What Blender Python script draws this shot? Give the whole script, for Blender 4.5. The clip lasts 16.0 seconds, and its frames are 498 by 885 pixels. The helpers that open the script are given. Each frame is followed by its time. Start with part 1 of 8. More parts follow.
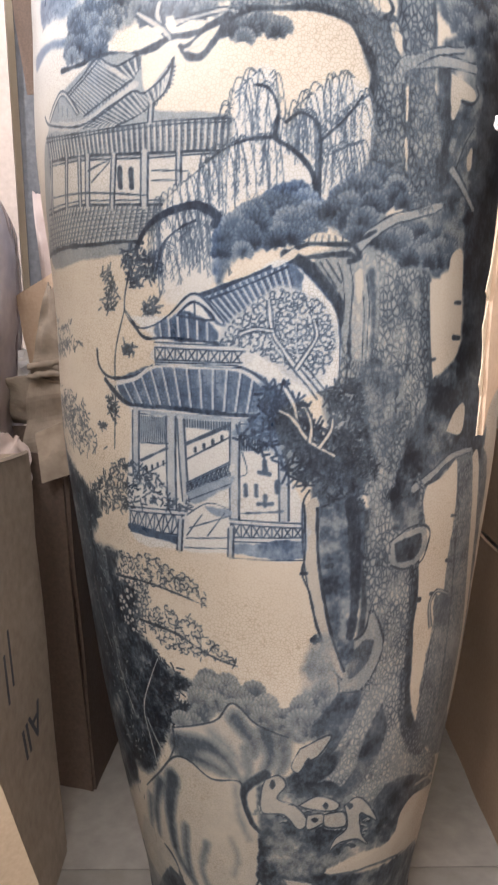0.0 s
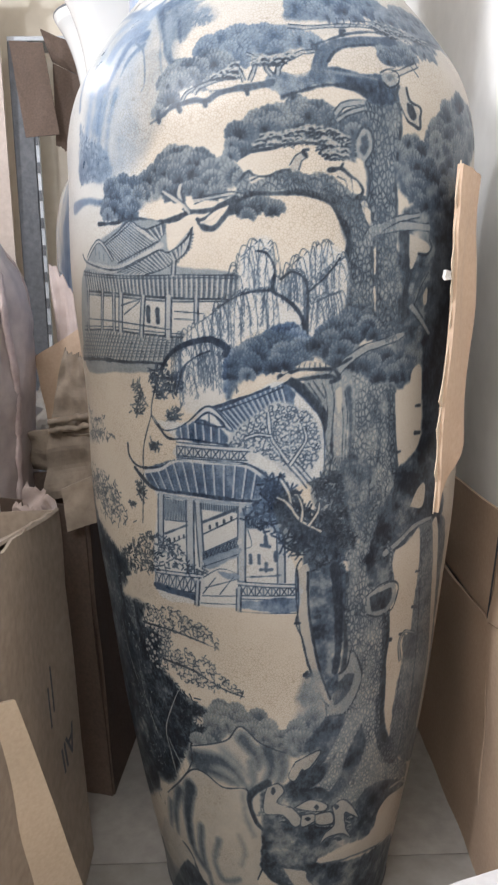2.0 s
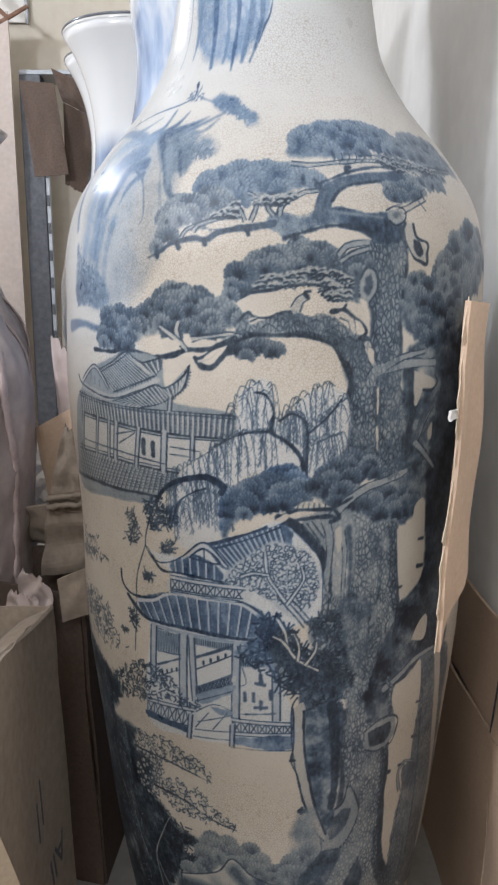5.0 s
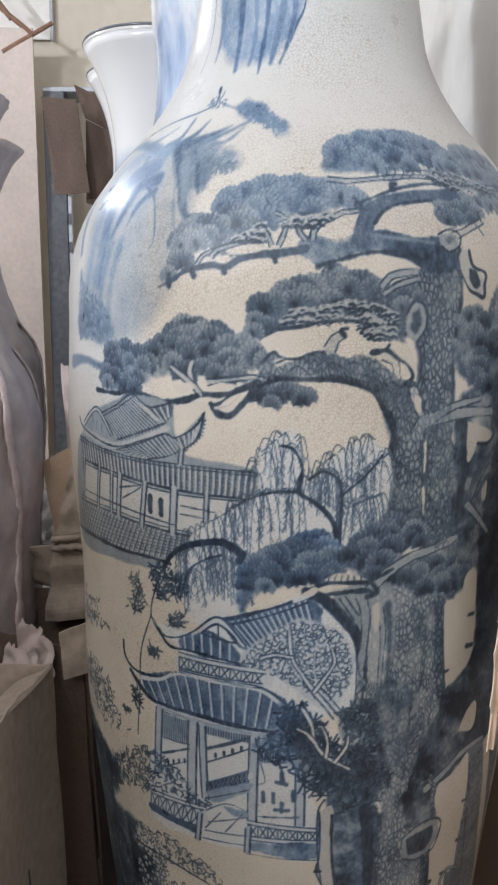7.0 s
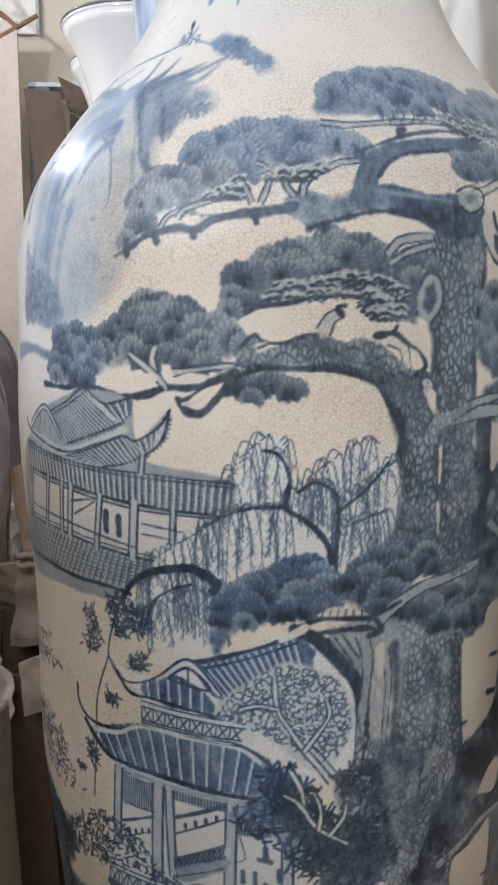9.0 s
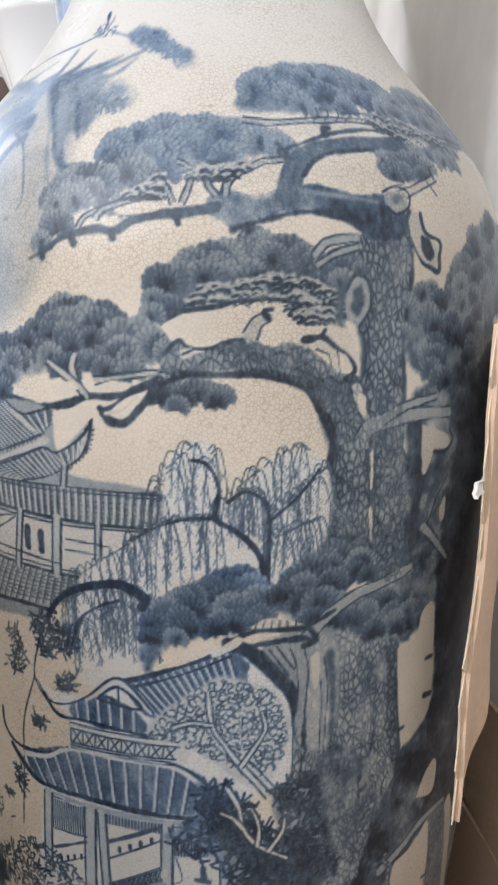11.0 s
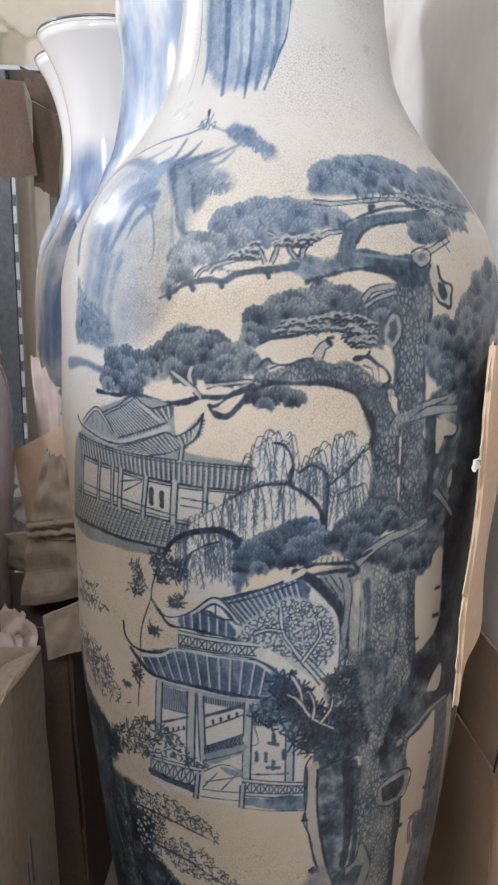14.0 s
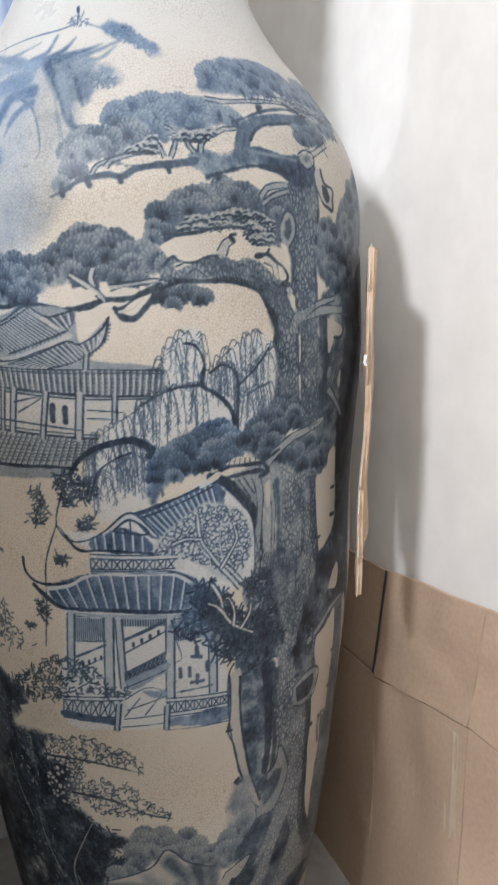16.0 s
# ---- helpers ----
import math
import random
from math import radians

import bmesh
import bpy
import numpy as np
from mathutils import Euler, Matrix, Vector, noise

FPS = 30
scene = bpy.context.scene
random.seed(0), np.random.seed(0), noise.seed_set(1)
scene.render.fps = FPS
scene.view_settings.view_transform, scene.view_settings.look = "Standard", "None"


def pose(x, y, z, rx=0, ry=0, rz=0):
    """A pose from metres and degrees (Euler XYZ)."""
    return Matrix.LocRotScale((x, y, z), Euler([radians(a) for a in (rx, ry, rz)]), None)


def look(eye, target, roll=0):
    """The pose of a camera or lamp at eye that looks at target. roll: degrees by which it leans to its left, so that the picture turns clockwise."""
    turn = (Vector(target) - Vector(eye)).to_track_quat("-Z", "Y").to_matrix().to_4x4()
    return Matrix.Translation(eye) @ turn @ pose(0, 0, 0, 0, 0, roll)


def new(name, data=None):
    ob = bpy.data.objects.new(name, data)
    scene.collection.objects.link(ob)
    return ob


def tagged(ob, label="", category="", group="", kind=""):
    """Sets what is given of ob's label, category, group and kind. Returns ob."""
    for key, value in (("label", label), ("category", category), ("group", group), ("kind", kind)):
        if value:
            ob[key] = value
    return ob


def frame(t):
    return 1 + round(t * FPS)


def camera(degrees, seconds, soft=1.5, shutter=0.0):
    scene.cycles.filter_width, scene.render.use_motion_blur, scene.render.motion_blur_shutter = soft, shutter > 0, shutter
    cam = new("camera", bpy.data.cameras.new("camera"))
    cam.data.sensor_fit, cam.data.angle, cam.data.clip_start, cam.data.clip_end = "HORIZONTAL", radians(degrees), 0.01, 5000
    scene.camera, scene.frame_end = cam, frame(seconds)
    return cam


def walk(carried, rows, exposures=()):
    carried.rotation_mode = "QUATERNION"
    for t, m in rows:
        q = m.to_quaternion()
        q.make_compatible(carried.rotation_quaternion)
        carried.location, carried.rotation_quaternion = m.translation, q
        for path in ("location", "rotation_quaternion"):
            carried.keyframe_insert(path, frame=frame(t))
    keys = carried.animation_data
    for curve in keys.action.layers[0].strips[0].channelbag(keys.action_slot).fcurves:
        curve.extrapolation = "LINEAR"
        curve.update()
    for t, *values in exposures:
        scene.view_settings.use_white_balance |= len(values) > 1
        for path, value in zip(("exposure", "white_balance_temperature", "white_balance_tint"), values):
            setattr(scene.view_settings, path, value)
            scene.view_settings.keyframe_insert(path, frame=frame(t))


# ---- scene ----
cam = camera(36.13, 16.0, soft=2.4)
# seconds, eye in metres, turn in degrees; the big vase's axis is the origin
# seconds, stops, white balance
EXPOSURES = [(0.0, 0.56, 6470, 18), (1.0, 0.50, 6520, 17), (1.5, 0.40, 6450, 16), (2.0, 0.08, 6170, 13), (2.5, -0.05, 6100, 13), (3.5, -0.27, 6020, 12), (6.0, -0.32, 5960, 12), (7.0, -0.36, 5960, 12), (9.5, -0.26, 6060, 13), (12.0, -0.18, 6180, 13), (13.5, -0.32, 6170, 14), (15.0, -0.15, 6080, 12), (16.0, -0.24, 6080, 12)]
PATH = [
    (0.0, -0.0373, -1.0181, 0.8563, 78.816, 0.493, 0.007),
    (0.5, -0.0501, -1.064, 0.8735, 78.093, 0.678, 0.015),
    (1.0, -0.066, -1.1111, 0.8781, 77.75, 0.986, -0.391),
    (1.5, -0.0663, -1.1684, 0.9574, 77.852, 1.051, -0.859),
    (2.0, -0.0598, -1.1867, 0.9976, 78.383, 0.908, -1.304),
    (2.5, -0.058, -1.1979, 1.0528, 78.411, 0.81, -1.867),
    (3.0, -0.0584, -1.2053, 1.1019, 77.933, 0.585, -2.091),
    (3.5, -0.0603, -1.196, 1.1261, 78.231, 0.448, -1.956),
    (6.0, -0.0349, -1.0757, 1.1574, 79.392, -0.125, 0.908),
    (6.5, -0.0358, -1.0476, 1.1663, 79.945, -0.255, 1.405),
    (7.0, -0.0453, -0.9971, 1.162, 80.063, -0.495, 1.287),
    (7.5, -0.0481, -0.9466, 1.1591, 80.47, -0.443, 1.778),
    (8.0, -0.052, -0.9202, 1.1585, 80.972, -0.58, 1.731),
    (8.5, -0.0508, -0.8972, 1.1497, 81.347, -0.816, 1.388),
    (9.0, -0.0328, -0.8643, 1.1352, 80.735, -0.64, 0.943),
    (9.5, -0.0178, -0.8427, 1.1102, 80.527, -0.336, -0.3),
    (12.0, -0.0392, -0.8461, 1.1787, 80.381, -0.288, -4.498),
    (12.5, -0.0551, -0.8612, 1.1945, 80.263, -0.683, -3.875),
    (13.0, -0.0732, -0.9281, 1.2019, 79.731, -0.804, -3.342),
    (13.5, -0.0715, -1.0125, 1.201, 79.6, -0.28, -2.257),
    (14.0, -0.105, -1.0679, 1.1967, 78.334, -0.598, -3.484),
    (14.5, -0.1357, -1.0746, 1.1751, 78.257, -1.263, -7.001),
    (15.0, -0.1816, -1.0658, 1.1553, 78.471, -1.145, -12.456),
    (15.5, -0.2224, -1.0525, 1.1235, 78.544, -0.768, -16.731),
    (16.0, -0.245, -1.0549, 1.0959, 78.185, 0.842, -20.639),
]
walk(cam, [(t, pose(*row)) for t, *row in PATH], EXPOSURES)
# ---- world and light ----
world = bpy.data.worlds.new("room_air")
scene.world = world
world.use_nodes = True
world.node_tree.nodes["Background"].inputs[0].default_value = (0.80, 0.86, 1.0, 1)
world.node_tree.nodes["Background"].inputs[1].default_value = 0.055


def lamp(name, kind, at, to, energy, colour, **more):
    data = bpy.data.lights.new(name, kind)
    data.energy, data.color = energy, colour
    for key, value in more.items():
        if key == "size":
            data.size = value
        if key == "size_y":
            data.shape, data.size_y = "RECTANGLE", value
        if key == "soft":
            data.shadow_soft_size = value
    ob = new(name, data)
    ob.matrix_world = look(at, to)
    return ob


KEY = lamp("hanging_lamp_light", "AREA", (-1.62, -1.59, 2.37), (0.1, 0, 1.0), 68, (0.97, 0.98, 1.0), size=0.26)
SPOT = lamp("back_bulb_light", "POINT", (-1.75, 1.25, 2.45), (0, 0, 1), 62, (0.95, 0.975, 1.0), soft=0.040)
# added fill without a fixture, to brighten the vase's front and the wall
FILL = lamp("front_fill_light", "AREA", (-0.85, -2.20, 3.06), (-0.85, -2.20, 0), 62, (0.95, 0.98, 1.0), size=1.6, size_y=1.4)

# ---- materials ----


def mat(name):
    m = bpy.data.materials.new(name)
    m.use_nodes = True
    nt = m.node_tree
    return m, nt, nt.nodes["Principled BSDF"]


def node(nt, kind, **inputs):
    n = nt.nodes.new(kind)
    for key, value in inputs.items():
        n.inputs[key.replace("_", " ")].default_value = value
    return n


def ramp(nt, fac, stops):
    n = nt.nodes.new("ShaderNodeValToRGB")
    e = n.color_ramp.elements
    while len(e) < len(stops):
        e.new(0.5)
    for el, (p, c) in zip(e, stops):
        el.position, el.color = p, (*c, 1) if len(c) == 3 else c
    nt.links.new(fac, n.inputs[0])
    return n.outputs[0]


def coords(nt, scale=(1, 1, 1)):
    tc = nt.nodes.new("ShaderNodeTexCoord")
    mp = nt.nodes.new("ShaderNodeMapping")
    mp.inputs["Scale"].default_value = scale
    nt.links.new(tc.outputs["Object"], mp.inputs[0])
    return mp.outputs[0]


def noisy(nt, scale, detail=4.0, stretch=(1, 1, 1), rough=0.55):
    n = node(nt, "ShaderNodeTexNoise", Scale=scale, Detail=detail, Roughness=rough)
    nt.links.new(coords(nt, stretch), n.inputs["Vector"])
    return n.outputs["Fac"]


def mixc(nt, fac, a, b, blend="MIX"):
    n = nt.nodes.new("ShaderNodeMix")
    n.data_type, n.blend_type = "RGBA", blend
    for value, socket in ((fac, n.inputs[0]), (a, n.inputs[6]), (b, n.inputs[7])):
        if isinstance(value, (int, float)):
            socket.default_value = value
        elif isinstance(value, tuple):
            socket.default_value = (*value, 1)
        else:
            nt.links.new(value, socket)
    return n.outputs[2]


def math_(nt, op, a, b=0.5, clamp=False):
    n = nt.nodes.new("ShaderNodeMath")
    n.operation, n.use_clamp = op, clamp
    for value, socket in ((a, n.inputs[0]), (b, n.inputs[1])):
        if isinstance(value, (int, float)):
            socket.default_value = value
        else:
            nt.links.new(value, socket)
    return n.outputs[0]


def bumped(nt, bsdf, height, strength, distance=0.002):
    b = node(nt, "ShaderNodeBump", Strength=strength, Distance=distance)
    nt.links.new(height, b.inputs["Height"])
    nt.links.new(b.outputs[0], bsdf.inputs["Normal"])


def plain(name, dark, light, scale, rough, bump=0.2, stretch=(1, 1, 1), detail=5.0, big=1.5):
    """A surface of two near colours, with grain, larger stains and fine relief."""
    m, nt, p = mat(name)
    fine = noisy(nt, scale, detail, stretch)
    wide = noisy(nt, big, 3.0)
    base = ramp(nt, fine, [(0.3, dark), (0.7, light)])
    stain = ramp(nt, wide, [(0.35, (0.80, 0.79, 0.77)), (0.65, (1.06, 1.05, 1.04))])
    nt.links.new(mixc(nt, 1.0, base, stain, "MULTIPLY"), p.inputs["Base Color"])
    p.inputs["Roughness"].default_value = rough
    bumped(nt, p, fine, bump)
    return m


KRAFT = plain("kraft_board", (0.46, 0.330, 0.232), (0.52, 0.385, 0.278), 150, 0.8, 0.08, (1, 1, 1))
KRAFT_PALE = plain("pale_kraft_board", (0.52, 0.42, 0.31), (0.60, 0.495, 0.375), 150, 0.8, 0.08, (1, 1, 1))
# brown board with the shade among the cartons mixed into its colour
KRAFT_SHADED = plain("shaded_brown_board", (0.085, 0.058, 0.043), (0.125, 0.085, 0.064), 140, 0.85, 0.08, (1, 1, 1))
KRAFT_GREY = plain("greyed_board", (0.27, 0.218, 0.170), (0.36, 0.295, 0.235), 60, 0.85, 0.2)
PAPER = plain("crumpled_paper", (0.66, 0.64, 0.62), (0.80, 0.78, 0.76), 25, 0.8, 0.5)
WALL = plain("white_plaster", (0.80, 0.78, 0.745), (0.87, 0.85, 0.815), 18, 0.8, 0.12, big=0.9)
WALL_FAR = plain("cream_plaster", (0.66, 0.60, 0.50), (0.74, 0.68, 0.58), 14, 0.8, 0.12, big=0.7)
FLOOR = plain("grey_floor_tile", (0.27, 0.25, 0.225), (0.35, 0.325, 0.295), 30, 0.5, 0.08)
GROUT = plain("dark_grout", (0.10, 0.095, 0.09), (0.16, 0.15, 0.14), 60, 0.9, 0.2)
WRAP = plain("foam_wrap", (0.37, 0.312, 0.295), (0.53, 0.455, 0.43), 22, 0.45, 0.7)
WRAP_PINK = plain("bubble_wrap_roll", (0.40, 0.31, 0.295), (0.58, 0.48, 0.455), 40, 0.35, 0.9)
STEEL = plain("painted_steel", (0.05, 0.055, 0.065), (0.10, 0.105, 0.12), 40, 0.5, 0.1)
STEEL_PALE = plain("grey_steel", (0.38, 0.41, 0.45), (0.50, 0.53, 0.57), 40, 0.45, 0.1)
# black of the printing, also of the shade strip between two flaps
INK_AND_SHADE = plain("ink_and_gap_shade", (0.03, 0.035, 0.045), (0.06, 0.065, 0.075), 60, 0.8, 0.05)
REDBAR = plain("red_printing", (0.40, 0.10, 0.06), (0.55, 0.17, 0.10), 60, 0.8, 0.05)
PAPER_PINK = plain("folded_pinkish_paper", (0.42, 0.34, 0.31), (0.56, 0.47, 0.44), 25, 0.8, 0.5)
TAPE = plain("packing_tape", (0.50, 0.40, 0.29), (0.58, 0.47, 0.35), 40, 0.28, 0.05)
PORCELAIN = plain("white_porcelain", (0.66, 0.66, 0.655), (0.71, 0.71, 0.70), 9, 0.14, 0.03)
RIM = plain("grey_rim_glaze", (0.12, 0.13, 0.15), (0.20, 0.21, 0.23), 30, 0.25, 0.03)
FOAM = plain("white_foam", (0.60, 0.60, 0.61), (0.68, 0.68, 0.69), 70, 0.7, 0.3)
BOARD = plain("pinkish_board", (0.47, 0.395, 0.35), (0.54, 0.46, 0.415), 45, 0.6, 0.06)
ROPE = plain("rope_fibre", (0.16, 0.09, 0.06), (0.26, 0.15, 0.10), 60, 0.9, 0.4)


def glaze(name, attribute="pigment"):
    """Crackled cream glaze over painted cobalt: ink, blueness, bark and whiteness are stored on the surface."""
    m, nt, p = mat(name)
    at = nt.nodes.new("ShaderNodeAttribute")
    at.attribute_name = attribute
    sep = nt.nodes.new("ShaderNodeSeparateColor")
    nt.links.new(at.outputs["Color"], sep.inputs[0])
    ink, hue, bark, white = sep.outputs[0], sep.outputs[1], sep.outputs[2], at.outputs["Alpha"]
    # bark scales
    cell = node(nt, "ShaderNodeTexVoronoi", Scale=215.0)
    cell.feature = "DISTANCE_TO_EDGE"
    nt.links.new(coords(nt, (1, 1, 0.6)), cell.inputs["Vector"])
    scales = ramp(nt, cell.outputs["Distance"], [(0.0, (0.92,) * 3), (0.12, (0.62,) * 3), (0.34, (0.20,) * 3)])
    worn = ramp(nt, noisy(nt, 26, 3.0), [(0.38, (0.0,) * 3), (0.62, (1.0,) * 3)])
    barked = math_(nt, "MULTIPLY", bark, math_(nt, "MULTIPLY_ADD", worn, 0.6))
    nt.nodes[-1].inputs[2].default_value = 0.4
    blend = mixc(nt, barked, ink, mixc(nt, 0.64, ink, scales))
    # brush texture
    grain = ramp(nt, noisy(nt, 260, 4.0, (1, 1, 0.5)), [(0.25, (0.80,) * 3), (0.75, (1.14,) * 3)])
    pooled = ramp(nt, noisy(nt, 45, 4.0), [(0.25, (0.84,) * 3), (0.75, (1.12,) * 3)])
    dens = math_(nt, "MULTIPLY", math_(nt, "MULTIPLY", blend, grain), pooled, True)
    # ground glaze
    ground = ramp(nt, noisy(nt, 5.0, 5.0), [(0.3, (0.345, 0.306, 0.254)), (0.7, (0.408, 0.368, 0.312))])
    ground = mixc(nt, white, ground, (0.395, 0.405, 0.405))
    grey = ramp(nt, dens, [(0.0, (1, 1, 1)), (0.30, (0.47, 0.535, 0.585)), (0.60, (0.158, 0.208, 0.262)), (0.85, (0.046, 0.066, 0.092)), (1.0, (0.020, 0.027, 0.042))])
    blue = ramp(nt, dens, [(0.0, (1, 1, 1)), (0.30, (0.38, 0.53, 0.76)), (0.60, (0.105, 0.200, 0.390)), (0.85, (0.034, 0.070, 0.160)), (1.0, (0.018, 0.036, 0.092))])
    paint = mixc(nt, math_(nt, "MULTIPLY_ADD", hue, 0.75), grey, blue)
    nt.nodes[-2].inputs[2].default_value = 0.25
    colour = mixc(nt, 1.0, ground, paint, "MULTIPLY")
    # crackle in the glaze, in two sizes
    crack = node(nt, "ShaderNodeTexVoronoi", Scale=290.0)
    crack.feature = "DISTANCE_TO_EDGE"
    nt.links.new(coords(nt), crack.inputs["Vector"])
    lines = ramp(nt, crack.outputs["Distance"], [(0.0, (0.66, 0.62, 0.57)), (0.06, (0.88, 0.85, 0.81)), (0.13, (1, 1, 1))])
    patch = ramp(nt, noisy(nt, 9.0, 2.0), [(0.35, (0.25,) * 3), (0.6, (0.95,) * 3)])
    colour = mixc(nt, patch, colour, mixc(nt, 1.0, colour, lines, "MULTIPLY"))
    nt.links.new(colour, p.inputs["Base Color"])
    # the crackled ground is duller than the smooth glaze higher up
    dull = ramp(nt, white, [(0.0, (0.46,) * 3), (0.72, (0.42,) * 3), (0.95, (0.12,) * 3)])
    nt.links.new(math_(nt, "MULTIPLY", dull, ramp(nt, noisy(nt, 30, 3.0), [(0.3, (0.85,) * 3), (0.7, (1.1,) * 3)])), p.inputs["Roughness"])
    p.inputs["Specular IOR Level"].default_value = 0.30
    p.inputs["IOR"].default_value = 1.48
    bumped(nt, p, noisy(nt, 70, 3.0), 0.06, 0.001)
    return m


GLAZE = glaze("painted_crackle_glaze")

# ---- helpers of this scene ----


def part(name, bm, material, parent=None, label="", smooth=False):
    """Links a bmesh as one mesh object under its parent."""
    me = bpy.data.meshes.new(name)
    bmesh.ops.recalc_face_normals(bm, faces=bm.faces)
    bm.to_mesh(me)
    bm.free()
    me.materials.append(material)
    if smooth:
        me.polygons.foreach_set("use_smooth", [True] * len(me.polygons))
    ob = new(name, me)
    ob.parent = parent
    if label:
        tagged(ob, label)
    return ob


def thing(name, m, label, category, group="", kind=""):
    ob = new(name)
    ob.matrix_world = m
    return tagged(ob, label, category, group, kind)


def block(x0, x1, y0, y1, z0, z1, bevel=0.0, bm=None):
    bm = bm or bmesh.new()
    made = bmesh.ops.create_cube(bm, size=1)["verts"]
    for v in made:
        v.co = Vector((x0 + (v.co.x + 0.5) * (x1 - x0), y0 + (v.co.y + 0.5) * (y1 - y0), z0 + (v.co.z + 0.5) * (z1 - z0)))
    if bevel:
        edges = {e for v in made for e in v.link_edges}
        bmesh.ops.bevel(bm, geom=list(edges), offset=bevel, segments=1, affect="EDGES")
    return bm


def sheet(corners, thick, nx=14, ny=14, warp=0.003, torn=(), seed=1, ragged=0.006):
    """A warped board between four corners (in order round it), with real thickness; torn: sides with a ragged edge."""
    rnd = random.Random(seed)
    a, b, c, d = (Vector(q) for q in corners)
    normal = (b - a).cross(d - a).normalized()
    bm = bmesh.new()
    layers = []
    jag = {s: [rnd.uniform(-1, 1) * ragged for _ in range(max(nx, ny) + 1)] for s in range(4)}
    for side in (0.5, -0.5):
        grid = []
        for j in range(ny + 1):
            row = []
            for i in range(nx + 1):
                s, t = i / nx, j / ny
                q = a.lerp(b, s).lerp(d.lerp(c, s), t)
                q = q + normal * (side * thick + warp * noise.noise(Vector((3 * s + seed, 3 * t, seed * 1.7))))
                if 3 in torn and i == 0:
                    q += (b - a).normalized() * jag[3][j]
                if 1 in torn and i == nx:
                    q += (b - a).normalized() * jag[1][j]
                if 0 in torn and j == 0:
                    q += (d - a).normalized() * jag[0][i]
                if 2 in torn and j == ny:
                    q += (d - a).normalized() * jag[2][i]
                row.append(bm.verts.new(q))
            grid.append(row)
        layers.append(grid)
    f, g = layers
    for j in range(ny):
        for i in range(nx):
            bm.faces.new((f[j][i], f[j][i + 1], f[j + 1][i + 1], f[j + 1][i]))
            bm.faces.new((g[j][i], g[j + 1][i], g[j + 1][i + 1], g[j][i + 1]))
    for i in range(nx):
        bm.faces.new((f[0][i], g[0][i], g[0][i + 1], f[0][i + 1]))
        bm.faces.new((f[ny][i], f[ny][i + 1], g[ny][i + 1], g[ny][i]))
    for j in range(ny):
        bm.faces.new((f[j][0], f[j + 1][0], g[j + 1][0], g[j][0]))
        bm.faces.new((f[j][nx], g[j][nx], g[j + 1][nx], f[j + 1][nx]))
    return bm


def lathe(profile, n=96, wobble=0.0, seed=0, fade=(0.0, 9.0)):
    bm = bmesh.new()
    rings = []
    for z, r in profile:
        ring = []
        for k in range(n):
            a = 2 * math.pi * k / n
            rr = r + wobble * noise.fractal(Vector((2.2 * math.sin(a) + seed, 2.2 * math.cos(a), z * 6)), 0.8, 2.0, 4)
            ring.append(bm.verts.new((rr * math.sin(a), -rr * math.cos(a), z)))
        rings.append(ring)
    for a, b in zip(rings, rings[1:]):
        for k in range(n):
            bm.faces.new((a[k], a[(k + 1) % n], b[(k + 1) % n], b[k]))
    bm.faces.new(rings[0][::-1])
    bm.faces.new(rings[-1])
    return bm


# ---- the room ----
WALL_X = 0.362
tagged(part("floor", block(-3.2, 2.2, -3.2, 3.6, -0.10, -0.004), GROUT), "grey tiled storeroom floor with dark joints", "floor", kind="structure")
tagged(part("wall_right", block(WALL_X, WALL_X + 0.15, -3.2, 3.6, -0.004, 3.1), WALL), "white plastered wall beside the tall vase", "wall", kind="structure")
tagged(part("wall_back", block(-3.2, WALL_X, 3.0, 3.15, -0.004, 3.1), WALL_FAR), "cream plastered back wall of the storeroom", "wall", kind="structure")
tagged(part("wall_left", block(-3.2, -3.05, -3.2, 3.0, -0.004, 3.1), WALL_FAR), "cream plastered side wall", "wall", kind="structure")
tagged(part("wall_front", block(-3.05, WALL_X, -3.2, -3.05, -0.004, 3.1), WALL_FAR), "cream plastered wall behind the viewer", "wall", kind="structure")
tagged(part("ceiling", block(-3.2, WALL_X + 0.15, -3.2, 3.15, 3.1, 3.2), WALL), "white painted ceiling", "ceiling", kind="structure")

# ---- the profile of the large vases ----
FOOT = [(0.0, 0.190), (0.03, 0.1945), (0.06, 0.1985), (0.12, 0.2094), (0.18, 0.2202), (0.24, 0.2305), (0.30, 0.2401), (0.36, 0.2487), (0.42, 0.2557), (0.48, 0.2618), (0.54, 0.2680), (0.60, 0.2746), (0.66, 0.2801), (0.72, 0.2827), (0.78, 0.2827), (0.84, 0.2831), (0.90, 0.2867), (0.96, 0.2920), (1.02, 0.2951)]
SHOULDER = [(1.08, 0.2938), (1.14, 0.2914), (1.20, 0.2888), (1.26, 0.2715), (1.32, 0.2317), (1.38, 0.1826), (1.44, 0.1482), (1.50, 0.1340), (1.56, 0.1260), (1.62, 0.1240), (1.70, 0.1320), (1.78, 0.1520), (1.84, 0.1780), (1.875, 0.2000), (1.882, 0.2040)]
PROFILE = np.array(FOOT + SHOULDER)


